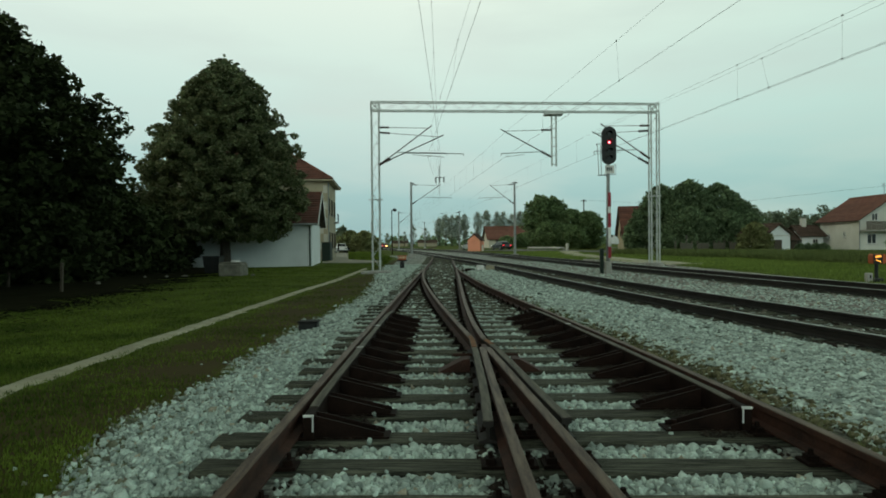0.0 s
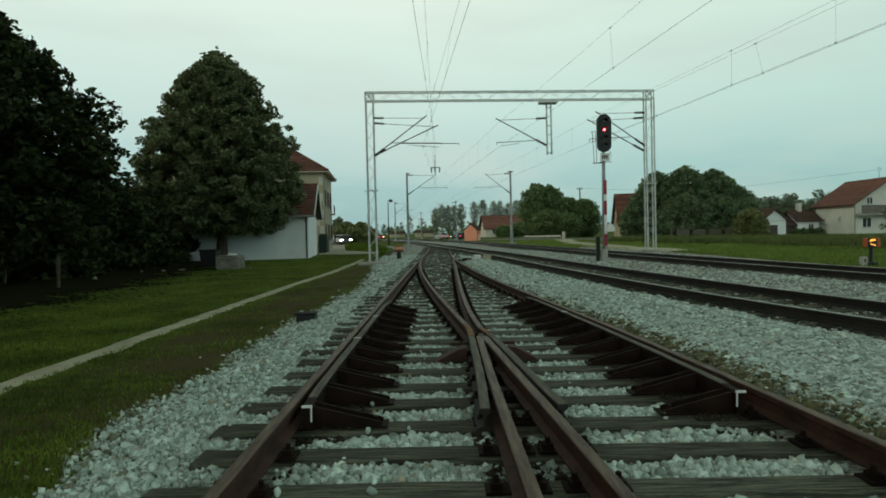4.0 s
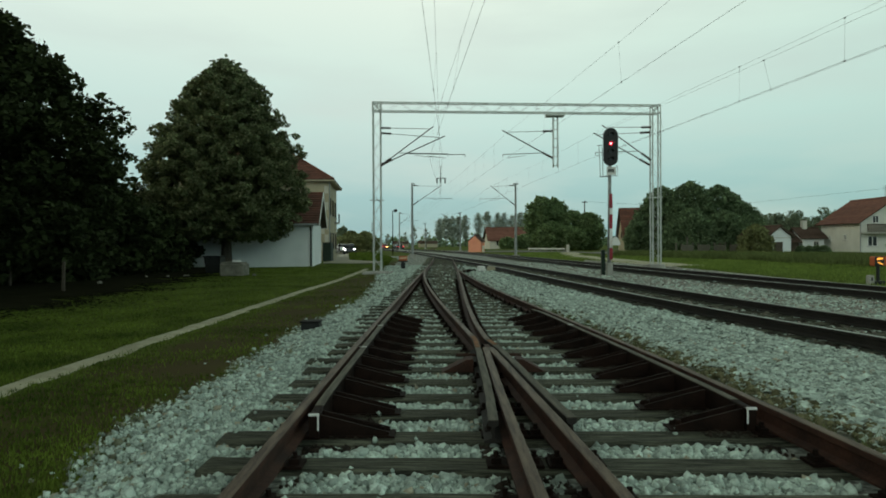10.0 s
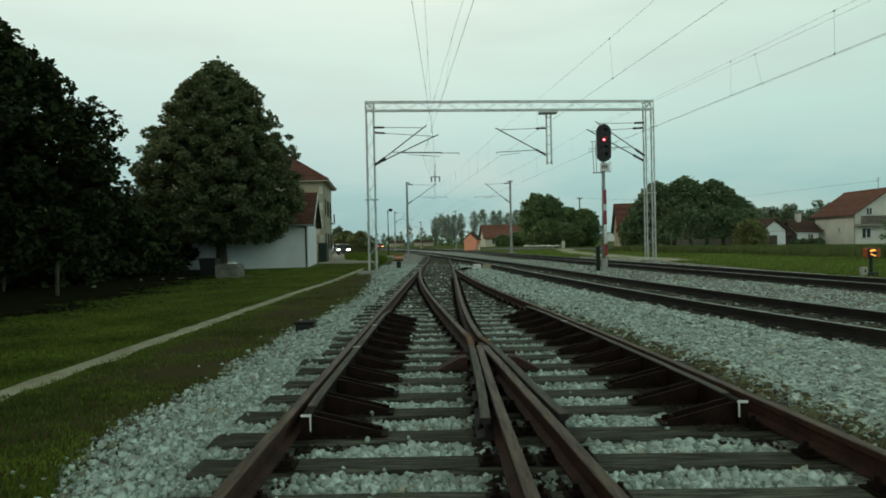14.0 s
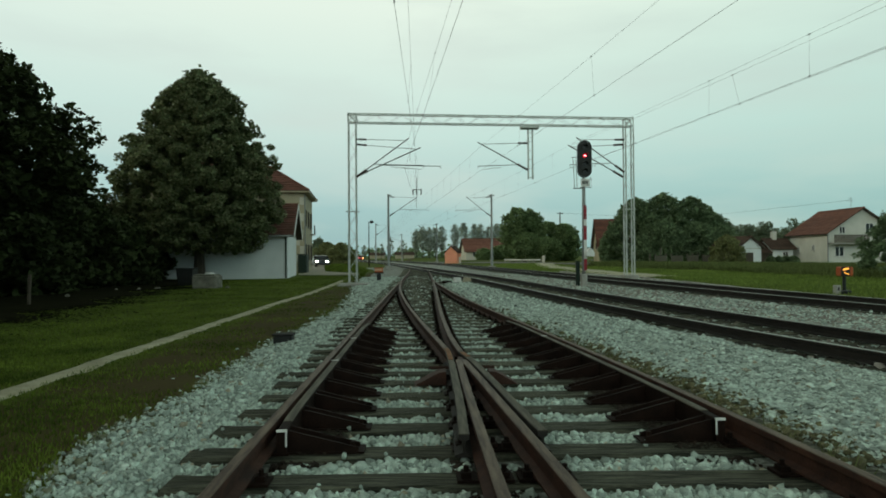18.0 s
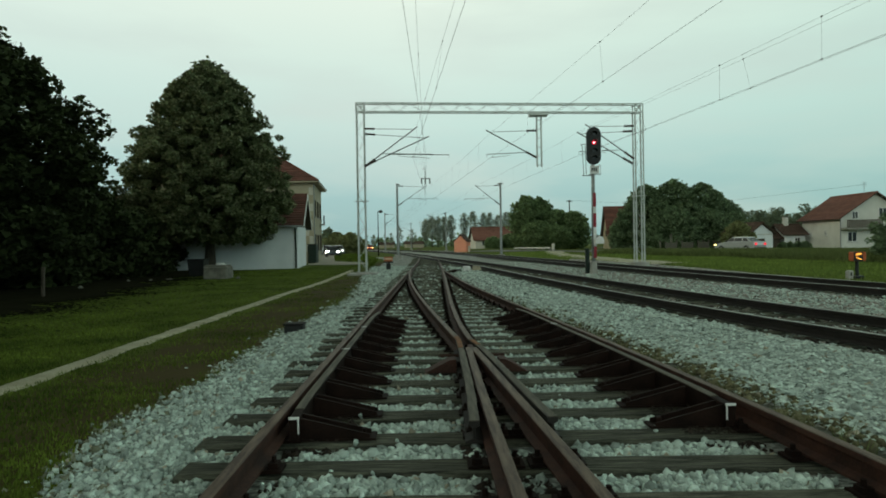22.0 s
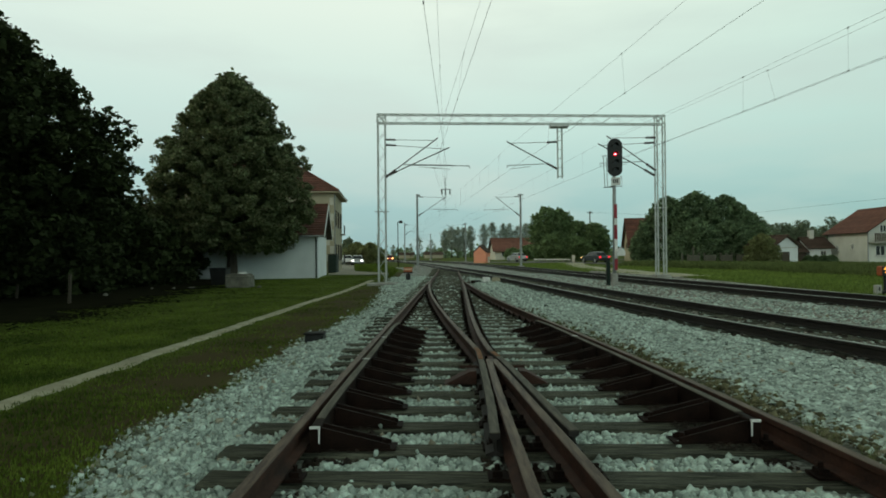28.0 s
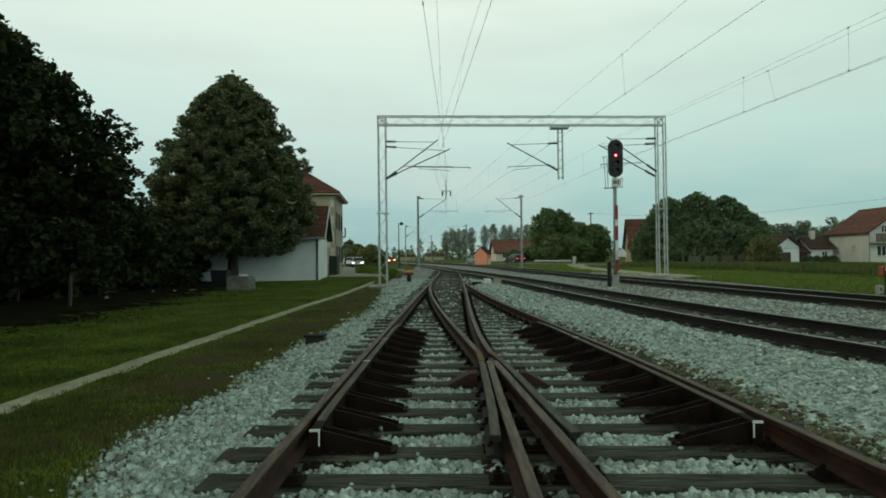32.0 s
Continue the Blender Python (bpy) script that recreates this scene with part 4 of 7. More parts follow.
inside = lambda x, y: (x > lerp(LEFT_STOCK, y)) & (x < lerp(RIGHT_STOCK, y))
for seed, a, b, n, shapes in ((11, 2.3, 5.6, 45000, NEAR_STONE), (19, 5.6, 9.0, 47000, FAR_STONE)):
    stones("ballast_stones", n, 0.0225, a, b, seed, shapes, "pale crushed stones between the sleepers", M["stone"], over=0.0022, keep=lambda x, y, rng: inside(x, y) & (rng.uniform(0, 1, len(x)) > by_rails(x, y)))
for seed, shapes, lay, west, n, size in ((15, FAR_STONE, False, True, 95000, 0.0235), (22, FLAT_STONE, True, False, 135000, 0.0215)):
    stones("ballast_stones", n, size, 2.3, 9.0, seed, shapes, "pale crushed stones on the ballast shoulders", M["stone"], over=0.006, keep=lambda x, y, rng: notbrown(x, y, rng) & (rng.uniform(0, 1, len(x)) > soiled(x, y)) & ((x < lerp(LEFT_STOCK, y)) if west else (x > lerp(RIGHT_STOCK, y))), flat=lay)
stones("ballast_stones", 22000, 0.036, -5.0, 2.3, 23, FLAT_STONE, "loose pale grey crushed ballast stones", M["stone"], xr=(lambda y: lerp(GRASS_EDGE, y) - 0.2, lambda y: lerp(RIGHT_STOCK, y) + 2.6), over=0.01, flat=True)
stones("ballast_stones", 20000, 0.044, -5.0, 9.0, 30, FLAT_STONE, "loose pale grey crushed ballast stones", M["stone"], xr=(lambda y: np.maximum(lerp(RIGHT_STOCK, y) + 2.6 * (y < 2.3) + 0.2, np.where(y < 2.3, 0, 0.8 * y + 0.7)), lambda y: lerp(RIGHT_EDGE, y)), over=0.01, flat=True)
stones("ballast_stones", 92000, 0.029, 9.0, 18.0, 12, FLAT_STONE, "loose pale grey crushed ballast stones", M["stone"], over=0.008, keep=lambda x, y, rng: notbrown(x, y, rng) & clean(x, y, rng) & (rng.uniform(0, 1, len(x)) > np.maximum(np.maximum(soiled(x, y), dulled(x, y)), by_rails(x, y))), flat=True)
stones("ballast_stones", 58000, 0.035, 18.0, 42.0, 13, FLAT_STONE, "loose pale grey crushed ballast stones", M["stone"], over=0.015, keep=lambda x, y, rng: clean(x, y, rng) & (rng.uniform(0, 1, len(x)) > dulled(x, y)), flat=True)
stones("dusty_stones", 26000, 0.027, 9.0, 42.0, 20, FLAT_STONE, "rust-dusted brownish ballast between the rails", M["stone_dust"], xr=(lambda y: lerp(LEFT_STOCK, y) + 0.06, lambda y: lerp(RIGHT_STOCK, y) - 0.06), over=0.01, keep=lambda x, y, rng: ~clean(x, y, rng), flat=True)
stones("dusty_stones", 12000, 0.034, 9.0, 42.0, 21, FLAT_STONE, "rust-dusted brownish ballast between the rails", M["stone_dust"], xr=(lambda y: lerp(TRACK_2, y) - 0.7, lambda y: lerp(TRACK_2, y) + 0.7), over=0.03, keep=lambda x, y, rng: rng.uniform(0, 1, len(x)) < 0.5, flat=True)
stones("ballast_stones", 3600, 0.025, 2.3, 14.0, 18, FAR_STONE, "scattered tan stones among the ballast", M["stone_tan"])
stones("oily_stones", 9000, 0.021, 4.2, 11.6, 16, FAR_STONE, "near-black stones under the check rails", M["stone_black"], xr=(lambda y: lerp(LEFT_STOCK, y) + 0.08, lambda y: lerp(LEFT_STOCK, y) + 0.50), clear=0.0)
stones("oily_stones", 9000, 0.021, 4.2, 11.6, 17, FAR_STONE, "near-black stones under the check rails", M["stone_black"], xr=(lambda y: lerp(RIGHT_STOCK, y) - 0.50, lambda y: lerp(RIGHT_STOCK, y) - 0.08), clear=0.0)
stones("ballast_stones", 40000, 0.025, 2.3, 16.0, 14, NEAR_STONE, "rust-stained brown ballast stones along a rail", M["stone_brown"], xr=(lambda y: lerp(RIGHT_STOCK, y) + 0.05, lambda y: lerp(RIGHT_STOCK, y) + 1.0), keep=brown)

stones("soiled_stones", 15000, 0.021, 2.3, 26.0, 25, FAR_STONE, "dull dirty stones trodden into the rim of the grass", M["stone_soiled"], xr=(lambda y: lerp(GRASS_EDGE, y) - 0.12, lambda y: lerp(GRASS_EDGE, y) + 0.62), keep=lambda x, y, rng: rng.uniform(0, 1, len(x)) < 0.15 + soiled(x, y))
stones("oily_stones", 15000, 0.021, 2.3, 18.0, 26, FAR_STONE, "near-black stones beside the rails", M["stone_black"], xr=(lambda y: lerp(LEFT_STOCK, y), lambda y: lerp(RIGHT_STOCK, y)), keep=lambda x, y, rng: rng.uniform(0, 1, len(x)) < by_rails(x, y))
# near-black grit over bed and sleepers between the braces
for seed, pts, a, b in ((27, LEFT_STOCK, 0.12, 0.50), (28, RIGHT_STOCK, -0.52, -0.16)):
    stones("oily_grit", 9000, 0.012, 4.4, 11.4, seed, FLAT_STONE, "fine black grit under the check rail braces", M["stone_black"], xr=(lambda y: lerp(pts, y) + a, lambda y: lerp(pts, y) + b), over=0.75, clear=0.0, flat=True)
stones("dull_stones", 46000, 0.031, 7.0, 42.0, 29, FLAT_STONE, "dust-dulled greyish ballast about the main line", M["stone_dull"], xr=(lambda y: np.minimum(lerp(TRACK_2, y) - 0.9, 0.8 * y), lambda y: np.minimum(lerp(RIGHT_EDGE, y), 0.8 * y + 0.8)), over=0.01, keep=lambda x, y, rng: rng.uniform(0, 1, len(x)) < dulled(x, y), flat=True)
stones("oily_stones", 5000, 0.021, 2.4, 4.6, 24, FAR_STONE, "near-black stones in the crossing", M["stone_black"], xr=(lambda y: lerp(A_RIGHT, y) - 0.2, lambda y: lerp(B_LEFT, y) + 0.2), clear=0.0)


def grimy_edges():
    """Oil-dark stones in a ragged fringe along both sides of the main line rails."""
    ragged = lambda x, y, rng: rng.uniform(0, 1, len(x)) < 0.62 + 0.5 * np.sin(x * 3.1 + y * 2.3) * np.sin(y * 0.9 + 1) + 0.3 * np.sin(y * 5.7)
    for k, (pts, o) in enumerate(((TRACK_2, -0.753), (TRACK_2, 0.753), (TRACK_3, -0.753), (TRACK_3, 0.753))):
        stones("oily_stones", 8000, 0.036, 7.0, 38.0, 60 + k, FLAT_STONE, "oil-darkened stones beside a rail", M["stone_black"], xr=(lambda y: lerp(pts, y) + o - 0.42, lambda y: lerp(pts, y) + o + 0.32), keep=ragged, flat=True)


grimy_edges()


def single_stones():
    """The stones lying nearest to the eye, each a piece of its own on the bed."""
    V, F = NEAR_STONE
    meshes = []
    for k in range(len(V)):
        ob = link_mesh("stone", V[k], F, M["stone_single"])
        meshes.append(ob.data)
        bpy.data.objects.remove(ob)
    rng = random.Random(41)
    bed = bpy.data.objects["ballast_bed"]
    placed = 0
    while placed < 300:
        x, y = rng.uniform(-2.2, 2.25), rng.uniform(2.7, 5.2)
        near = [abs(x - interp(p, y)) for p in (LEFT_STOCK, RIGHT_STOCK, A_RIGHT, B_LEFT)]
        if min(near) < 0.12 or any(abs(y - sy) < 0.17 and abs(x - sx) < hl + 0.05 for sx, sy, hl, hw, turn, sz in SLEEPERS if abs(sy - y) < 1):
            continue
        if y > 4.2 and (-0.98 < x < -0.4 or x > 1.7 or 0.1 < x < 1.0):
            continue
        s = 0.027 * rng.lognormvariate(0, 0.2)
        ob = new("stone", meshes[placed % len(meshes)])
        ob.parent = bed
        ob.matrix_basis = pose(x, y, float(bed_z(x, y)) + s * 0.75, rng.uniform(0, 360), rng.uniform(0, 360), rng.uniform(0, 360)) @ Matrix.Scale(s, 4)
        placed += 1


single_stones()


# ---- overhead line: portal, masts, cantilevers, wires ----
def lattice_column(parent, x, y, z0, z1, w):
    for sx in (-1, 1):
        for sy in (-1, 1):
            Shape().box(x + sx * w / 2 - 0.029, y + sy * w / 2 - 0.029, z0, x + sx * w / 2 + 0.029, y + sy * w / 2 + 0.029, z1).out("corner_post", M["galv"], parent)
    s, z, k, h = Shape(), z0 + 0.15, 0, 0.52
    while z + h < z1:
        a, b = (-1, 1) if k % 2 else (1, -1)
        for sy in (-1, 1):
            s.tube((x + a * w / 2, y + sy * w / 2, z), (x + b * w / 2, y + sy * w / 2, z + h), 0.010, n=4, caps=False)
            s.tube((x + sy * w / 2, y + a * w / 2, z), (x + sy * w / 2, y + b * w / 2, z + h), 0.010, n=4, caps=False)
        z += h
        k += 1
    s.out("lattice_bracing", M["galv"], parent)
    Shape().box(x - w / 2 - 0.16, y - 0.03, z0 + (z1 - z0) * 0.44, x + w / 2 + 0.16, y + 0.03, z0 + (z1 - z0) * 0.44 + 0.05).out("cross_bracket", M["galv"], parent)
    Shape().box(x - w / 2 - 0.16, y - w / 2 - 0.16, z0 - 0.5, x + w / 2 + 0.16, y + w / 2 + 0.16, z0, bevel=0.03).out("footing", M["concrete"], parent, "weathered concrete footing")


def insulator(parent, a, b, r=0.055):
    """A ribbed insulator on the line a to b."""
    a, b = Vector(a), Vector(b)
    s = Shape().tube(a, b, r * 0.5, n=7)
    n = 6
    for i in range(n):
        p, q = a.lerp(b, (i + 0.25) / n), a.lerp(b, (i + 0.6) / n)
        s.tube(p, q, r, r * 0.7, n=8)
    return s.out("insulator", M["insul"], parent, "brown ribbed insulator")


def cantilever(parent, root, top, reg_x, side, contact, zt_root):
    """A hinged arm: a raking tube from root up to the messenger wire clamp at top, a tie above, a registration tube below.
    root: foot of the raking tube; zt_root: height of the tie's fixing on the support."""
    root, top = Vector(root), Vector(top)
    d = (top - root).normalized()
    insulator(parent, root, root + d * 0.6, 0.085)
    Shape().tube(root + d * 0.5, top + d * 0.2, 0.030, n=6).out("raking_tube", M["greysteel"], parent)
    tie = Vector((root.x, root.y, zt_root))
    e = (top - tie).normalized()
    insulator(parent, tie, tie + e * 0.5, 0.075)
    Shape().tube(tie + e * 0.5, top, 0.016, n=5).out("tie_rod", M["greysteel"], parent)
    mid = root.lerp(top, 0.42)
    z = contact.z + 0.22
    k = (z - root.z) / (top.z - root.z) if abs(top.z - root.z) > 0.1 else 0.5
    start = root.lerp(top, min(max(k, 0.2), 0.7))
    end = Vector((reg_x, root.y, z - 0.06))
    Shape().tube(start, end, 0.020, n=5).out("registration_tube", M["greysteel"], parent)
    Shape().tube((end.x, end.y, end.z), (end.x, end.y, end.z - 0.12), 0.014, n=5).out("drop_bracket", M["greysteel"], parent)
    Shape().tube((contact.x + side * -0.9, root.y, contact.z + 0.1), contact, 0.012, n=5).out("steady_arm", M["greysteel"], parent)


PY = 31.5  # the portal's place along the line


def build_portal():
    p = thing("catenary_portal", "galvanised lattice steel portal spanning the tracks", "catenary portal")
    lx, rx, zt = -3.27, 10.70, 8.12
    lattice_column(p, lx, PY, -0.12, zt - 0.42, 0.36)
    lattice_column(p, rx, PY + 1.0, 0.12, zt - 0.42, 0.40)
    # beam: four chords and zigzag bracing
    a, b = Vector((lx - 0.2, PY, 0)), Vector((rx + 0.22, PY + 1.0, 0))
    for z in (zt - 0.42, zt):
        for dy in (-0.18, 0.18):
            Shape().tube(a + Vector((0, dy, z)), b + Vector((0, dy, z)), 0.036, n=4).out("beam_chord", M["galv"], p)
    s, n = Shape(), 22
    for i in range(n):
        u, v = a.lerp(b, i / n), a.lerp(b, (i + 1) / n)
        lo, hi = (zt - 0.42, zt) if i % 2 else (zt, zt - 0.42)
        for dy in (-0.18, 0.18):
            s.tube(u + Vector((0, dy, lo)), v + Vector((0, dy, hi)), 0.010, n=4, caps=False)
        for z in (zt - 0.42, zt):
            s.tube(u + Vector((0, -0.18 if i % 2 else 0.18, z)), v + Vector((0, 0.18 if i % 2 else -0.18, z)), 0.010, n=4, caps=False)
    s.out("beam_bracing", M["galv"], p)
    for x, y in ((lx, PY), (rx, PY + 1.0)):
        for dy in (-0.19, 0.19):
            s = Shape()
            for sx in (-1, 1):
                s.tube((x + sx * 0.2, y + dy, zt - 0.42), (x - sx * 0.2, y + dy, zt), 0.02, n=4)
                s.tube((x + sx * 0.2, y + dy, zt - 0.42), (x + sx * 0.2, y + dy, zt), 0.03, n=4)
            s.out("corner_gusset", M["galv"], p)
    # drop post hung from the beam, with its head plate
    dx, dy = 5.58, PY + 0.6
    Shape().box(dx - 0.48, dy - 0.28, zt - 0.60, dx + 0.42, dy + 0.28, zt - 0.47).out("drop_post_plate", M["galv"], p)
    for o in (-0.11, 0.11):
        Shape().box(dx + o - 0.035, dy - 0.05, 4.98, dx + o + 0.035, dy + 0.05, zt - 0.60).out("drop_post", M["galv"], p)
    for k in range(6):
        Shape().box(dx - 0.075, dy - 0.02, 5.05 + k * 0.45, dx + 0.075, dy + 0.02, 5.09 + k * 0.45).out("drop_post_tie", M["galv"], p)
    # arms
    cantilever(p, (lx + 0.2, PY - 0.15, 5.02), (-0.66, PY - 0.15, 6.80), 0.2, 1, Vector((-0.55, PY - 0.15, 5.42)), 6.86)
    cantilever(p, (lx + 0.2, PY + 0.15, 5.10), (-0.12, PY + 0.15, 6.42), 1.05, 1, Vector((0.1, PY + 0.15, 5.42)), 6.66)
    cantilever(p, (dx - 0.14, dy, 5.45), (3.1, dy, 6.75), 2.95, -1, Vector((3.2, dy, 5.48)), 6.80)
    cantilever(p, (rx - 0.25, PY + 0.9, 5.36), (8.15, PY + 0.9, 7.02), 8.2, -1, Vector((8.1, PY + 0.9, 5.60)), 7.02)
    cantilever(p, (rx - 0.25, PY + 1.1, 5.14), (7.78, PY + 1.1, 6.68), 7.7, -1, Vector((7.7, PY + 1.1, 5.62)), 6.80)


build_portal()


def mast(x, y, z0, h, arm, contact_x, label):
    """A slim steel mast with one cantilever reaching over the track."""
    p = thing("catenary_mast", label, "catenary mast", "catenary masts")
    s = Shape().tube((x, y, z0), (x, y, z0 + h), 0.13, 0.09, n=8)
    s.out("mast_post", M["greysteel"], p)
    Shape().box(x - 0.35, y - 0.35, z0 - 0.5, x + 0.35, y + 0.35, z0 + 0.1, bevel=0.03).out("footing", M["concrete"], p)
    if arm:
        cantilever(p, (x + arm * 0.1, y, z0 + h * 0.70), (contact_x - arm * 0.2, y, z0 + h * 0.95), contact_x + arm * 1.0, arm, Vector((contact_x, y, z0 + h * 0.76)), z0 + h * 0.965)
        Shape().box(x - 0.28 if arm < 0 else x - 0.1, y - 0.05, z0 + h - 0.15, x + 0.28, y + 0.05, z0 + h - 0.05).out("mast_cap", M["greysteel"], p)
    return p


mast(-3.03, 62, 0.1, 7.0, 1, -0.15, "grey steel catenary mast with one arm beside the siding")
mast(7.0, 62.5, 0.0, 7.1, -1, 4.5, "grey steel catenary mast with one arm beside the grass verge")
mast(-8.1, 118, 0.0, 7.1, 1, -5.6, "far grey steel catenary mast")
mast(3.1, 119, 0.0, 7.1, -1, -0.6, "far grey steel catenary mast")
mast(-19.5, 175, 0.0, 7.1, 1, -17, "far grey steel catenary mast")
mast(-5.0, 176, 0.0, 7.1, -1, -9.0, "far grey steel catenary mast")


def overhead(label, supports, sag=0.55, drops=(), radius=0.0043):
    """Messenger wire, contact wire and droppers along the supports: (messenger x, contact x, y, messenger height, contact height).
    drops: where the droppers of the first span hang; other spans have one every eighth."""
    t = thing("overhead_line", label, "overhead wire", "overhead lines")
    cat, con = [], []
    for k, ((a0, b0, y0, m0, c0), (a1, b1, y1, m1, c1)) in enumerate(zip(supports[:-1], supports[1:])):
        def at(u):
            z = m0 + (m1 - m0) * u - 4 * sag * (abs(y1 - y0) / 60) ** 2 * u * (1 - u)
            y = y0 + (y1 - y0) * u
            return (a0 + (a1 - a0) * u, y, z), (b0 + (b1 - b0) * u, y, c0 + (c1 - c0) * u)
        for i in range(17):
            up, low = at(i / 16)
            cat.append(up)
            con.append(low)
        for u in [(y - y0) / (y1 - y0) for y in drops] if k == 0 and drops else [i / 8 for i in range(1, 8)]:
            up, low = at(u)
            Shape().tube(low, up, 0.0026, n=4, caps=False).out("dropper", M["wire"], t)
            for q in (up, low):
                Shape().box(q[0] - 0.012, q[1] - 0.03, q[2] - 0.016, q[0] + 0.012, q[1] + 0.03, q[2] + 0.016).out("clamp", M["wire"], t)
    Shape().line(cat, 0.0034, n=5).out("messenger_wire", M["wire"], t, "thin grey messenger wire")
    Shape().line(con, radius, n=5).out("contact_wire", M["wire"], t, "thin grey contact wire")
    return t


overhead("thin overhead wires above the siding", [(-0.18, -0.95, -24, 6.9, 5.5), (-0.22, -0.07, PY + 0.15, 6.45, 5.42), (-0.35, -0.35, 62, 6.65, 5.45), (-5.4, -5.4, 118, 6.6, 5.4)], sag=0.2)
overhead("thin overhead wires above the branching track", [(3.5, 3.22, -24, 6.9, 5.5), (-0.56, -0.72, PY - 0.15, 6.82, 5.42), (-0.15, -0.15, 62, 6.7, 5.5)], sag=0.2)
overhead("thin overhead wires above the main line", [(8.75, 9.15, -24, 6.9, 5.5), (3.2, 3.15, PY + 0.6, 6.75, 5.48), (0.3, 0.3, 62, 6.9, 5.5), (-5.0, -5.0, 118, 6.6, 5.4), (-16.5, -16.5, 175, 6.6, 5.4)], sag=0.36, drops=(2, 9.5, 17.2, 25))
overhead("thin overhead wires above the far main track", [(14.92, 14.92, -24, 7.4, 5.7), (7.99, 7.98, PY + 0.9, 6.93, 5.7), (4.6, 4.6, 62.5, 6.8, 5.5), (-0.6, -0.6, 119, 6.6, 5.4), (-9, -9, 176, 6.6, 5.4)], sag=0.4, drops=(-4, 3, 10.5, 16.05, 20.55, 27), radius=0.0047)
overhead("second set of overhead wires beside the far main track's", [(15.2, 15.03, -24, 6.95, 5.72), (7.75, 8.08, PY + 1.1, 6.74, 5.71)], sag=0.3, drops=(0, 8, 19.14, 26), radius=0.0047)


def tension_weight():
    """A small tensioning yoke hung in the wires past the portal."""
    t = thing("wire_yoke", "small steel yoke hanging in the overhead wires", "wire fitting")
    Shape().tube((-0.2, 44, 5.3), (-0.2, 44, 6.5), 0.02, n=5).out("yoke_rod", M["greysteel"], t)
    s = Shape()
    for x in (-0.45, -0.2, 0.1):
        s.tube((x, 44, 5.35), (x, 44, 5.72), 0.05, n=6)
    s.tube((-0.5, 44, 5.7), (0.15, 44, 5.7), 0.03, n=5)
    s.out("yoke_plate", M["greysteel"], t)


tension_weight()


# ---- signals ----
def main_signal():
    s = thing("railway_signal", "tall colour-light railway signal showing red, banded strip on its pole", "railway signal")
    x, y, z = 6.42, 25.0, 0.0
    m = pose(x, y, z, 0, 0, 0)
    put = lambda sh, n, mt, par=s, lb="": sh.out(n, M[mt], par, lb)
    g = Shape().box(x - 0.115, y - 0.115, -0.5, x + 0.115, y + 0.115, 0.42, bevel=0.03)
    put(g, "concrete_base", "concrete", lb="weathered concrete base")
    Shape().tube((x, y, 0.3), (x + 0.03, y, 4.35), 0.075, 0.065, n=12).out("pole", M["greysteel"], s, smooth=True)
    for z0, z1, c in ((0.55, 1.0, "redpaint"), (1.0, 1.75, "whitepaint"), (1.75, 2.3, "redpaint"), (2.3, 2.55, "whitepaint"), (2.55, 3.1, "redpaint")):
        Shape().box(x - 0.01, y - 0.10, z0, x + 0.105, y - 0.078, z1 - 0.004).out("painted_band", M[c], s)
    # head: a tall rounded plate with a deep case
    cx, hz, w, h = x + 0.05, 4.92, 0.56, 1.46
    outline = []
    for k in range(24):
        a = 2 * math.pi * k / 24
        outline.append((cx + (w / 2) * math.cos(a), hz + math.copysign(h / 2 - w / 2, math.sin(a)) + (w / 2) * math.sin(a)))
    head = Shape().prism(outline, y - 0.10, y + 0.02).out("signal_head", M["black"], s, "black rounded signal head")
    Shape().box(cx - 0.18, y + 0.02, hz - 0.55, cx + 0.18, y + 0.25, hz + 0.55, bevel=0.02).out("lamp_case", M["black"], head)
    for k, dz in enumerate((0.45, 0.12, -0.21, -0.5)):
        lit = k == 1
        Shape().tube((cx, y - 0.115, hz + dz), (cx, y - 0.10, hz + dz), 0.07, n=16).out("lens", M["redlamp" if lit else "glass"], head, "lit red lens" if lit else "dark unlit lens")
        hood = Shape()
        for j in range(9):
            a0, a1 = math.pi * (0.0 + j / 9), math.pi * (0.0 + (j + 1) / 9)
            p = [(cx + 0.1 * math.cos(a), y - d, hz + dz + 0.1 * math.sin(a)) for a, d in ((a0, 0.1), (a1, 0.1), (a1, 0.30), (a0, 0.30))]
            q = [(u[0] + (u[0] - cx) * 0.08, u[1], u[2] + (u[2] - hz - dz) * 0.08) for u in p]
            hood.add(p + q, [(0, 1, 2, 3), (7, 6, 5, 4), (2, 3, 7, 6), (0, 4, 5, 1)])
        hood.out("lens_hood", M["black"], head)
    Shape().tube((cx, y - 0.122, hz + 0.12), (cx, y - 0.116, hz + 0.12), 0.028, n=12).out("lamp_filament", M["redcore"], head, "bright red lamp core")
    # plate with unreadable marks, ladder bracket, sun frame
    Shape().box(cx - 0.17, y - 0.12, 3.83, cx + 0.19, y - 0.10, 4.14).out("number_plate", M["whitepaint"], s, "white plate with dark bars")
    b = Shape()
    for k in range(3):
        b.box(cx - 0.11 + k * 0.08, y - 0.126, 3.92, cx - 0.06 + k * 0.08, y - 0.121, 4.06)
    b.out("plate_bars", M["black"], s)
    f = Shape()
    f.line([(cx + 0.2, y - 0.05, 4.2), (cx + 0.26, y - 0.05, 4.15), (cx + 0.26, y - 0.05, 3.8), (cx - 0.2, y - 0.05, 3.8)], 0.016, n=5)
    f.line([(x, y + 0.05, 3.78), (x - 0.38, y + 0.05, 3.78)], 0.02, n=5)
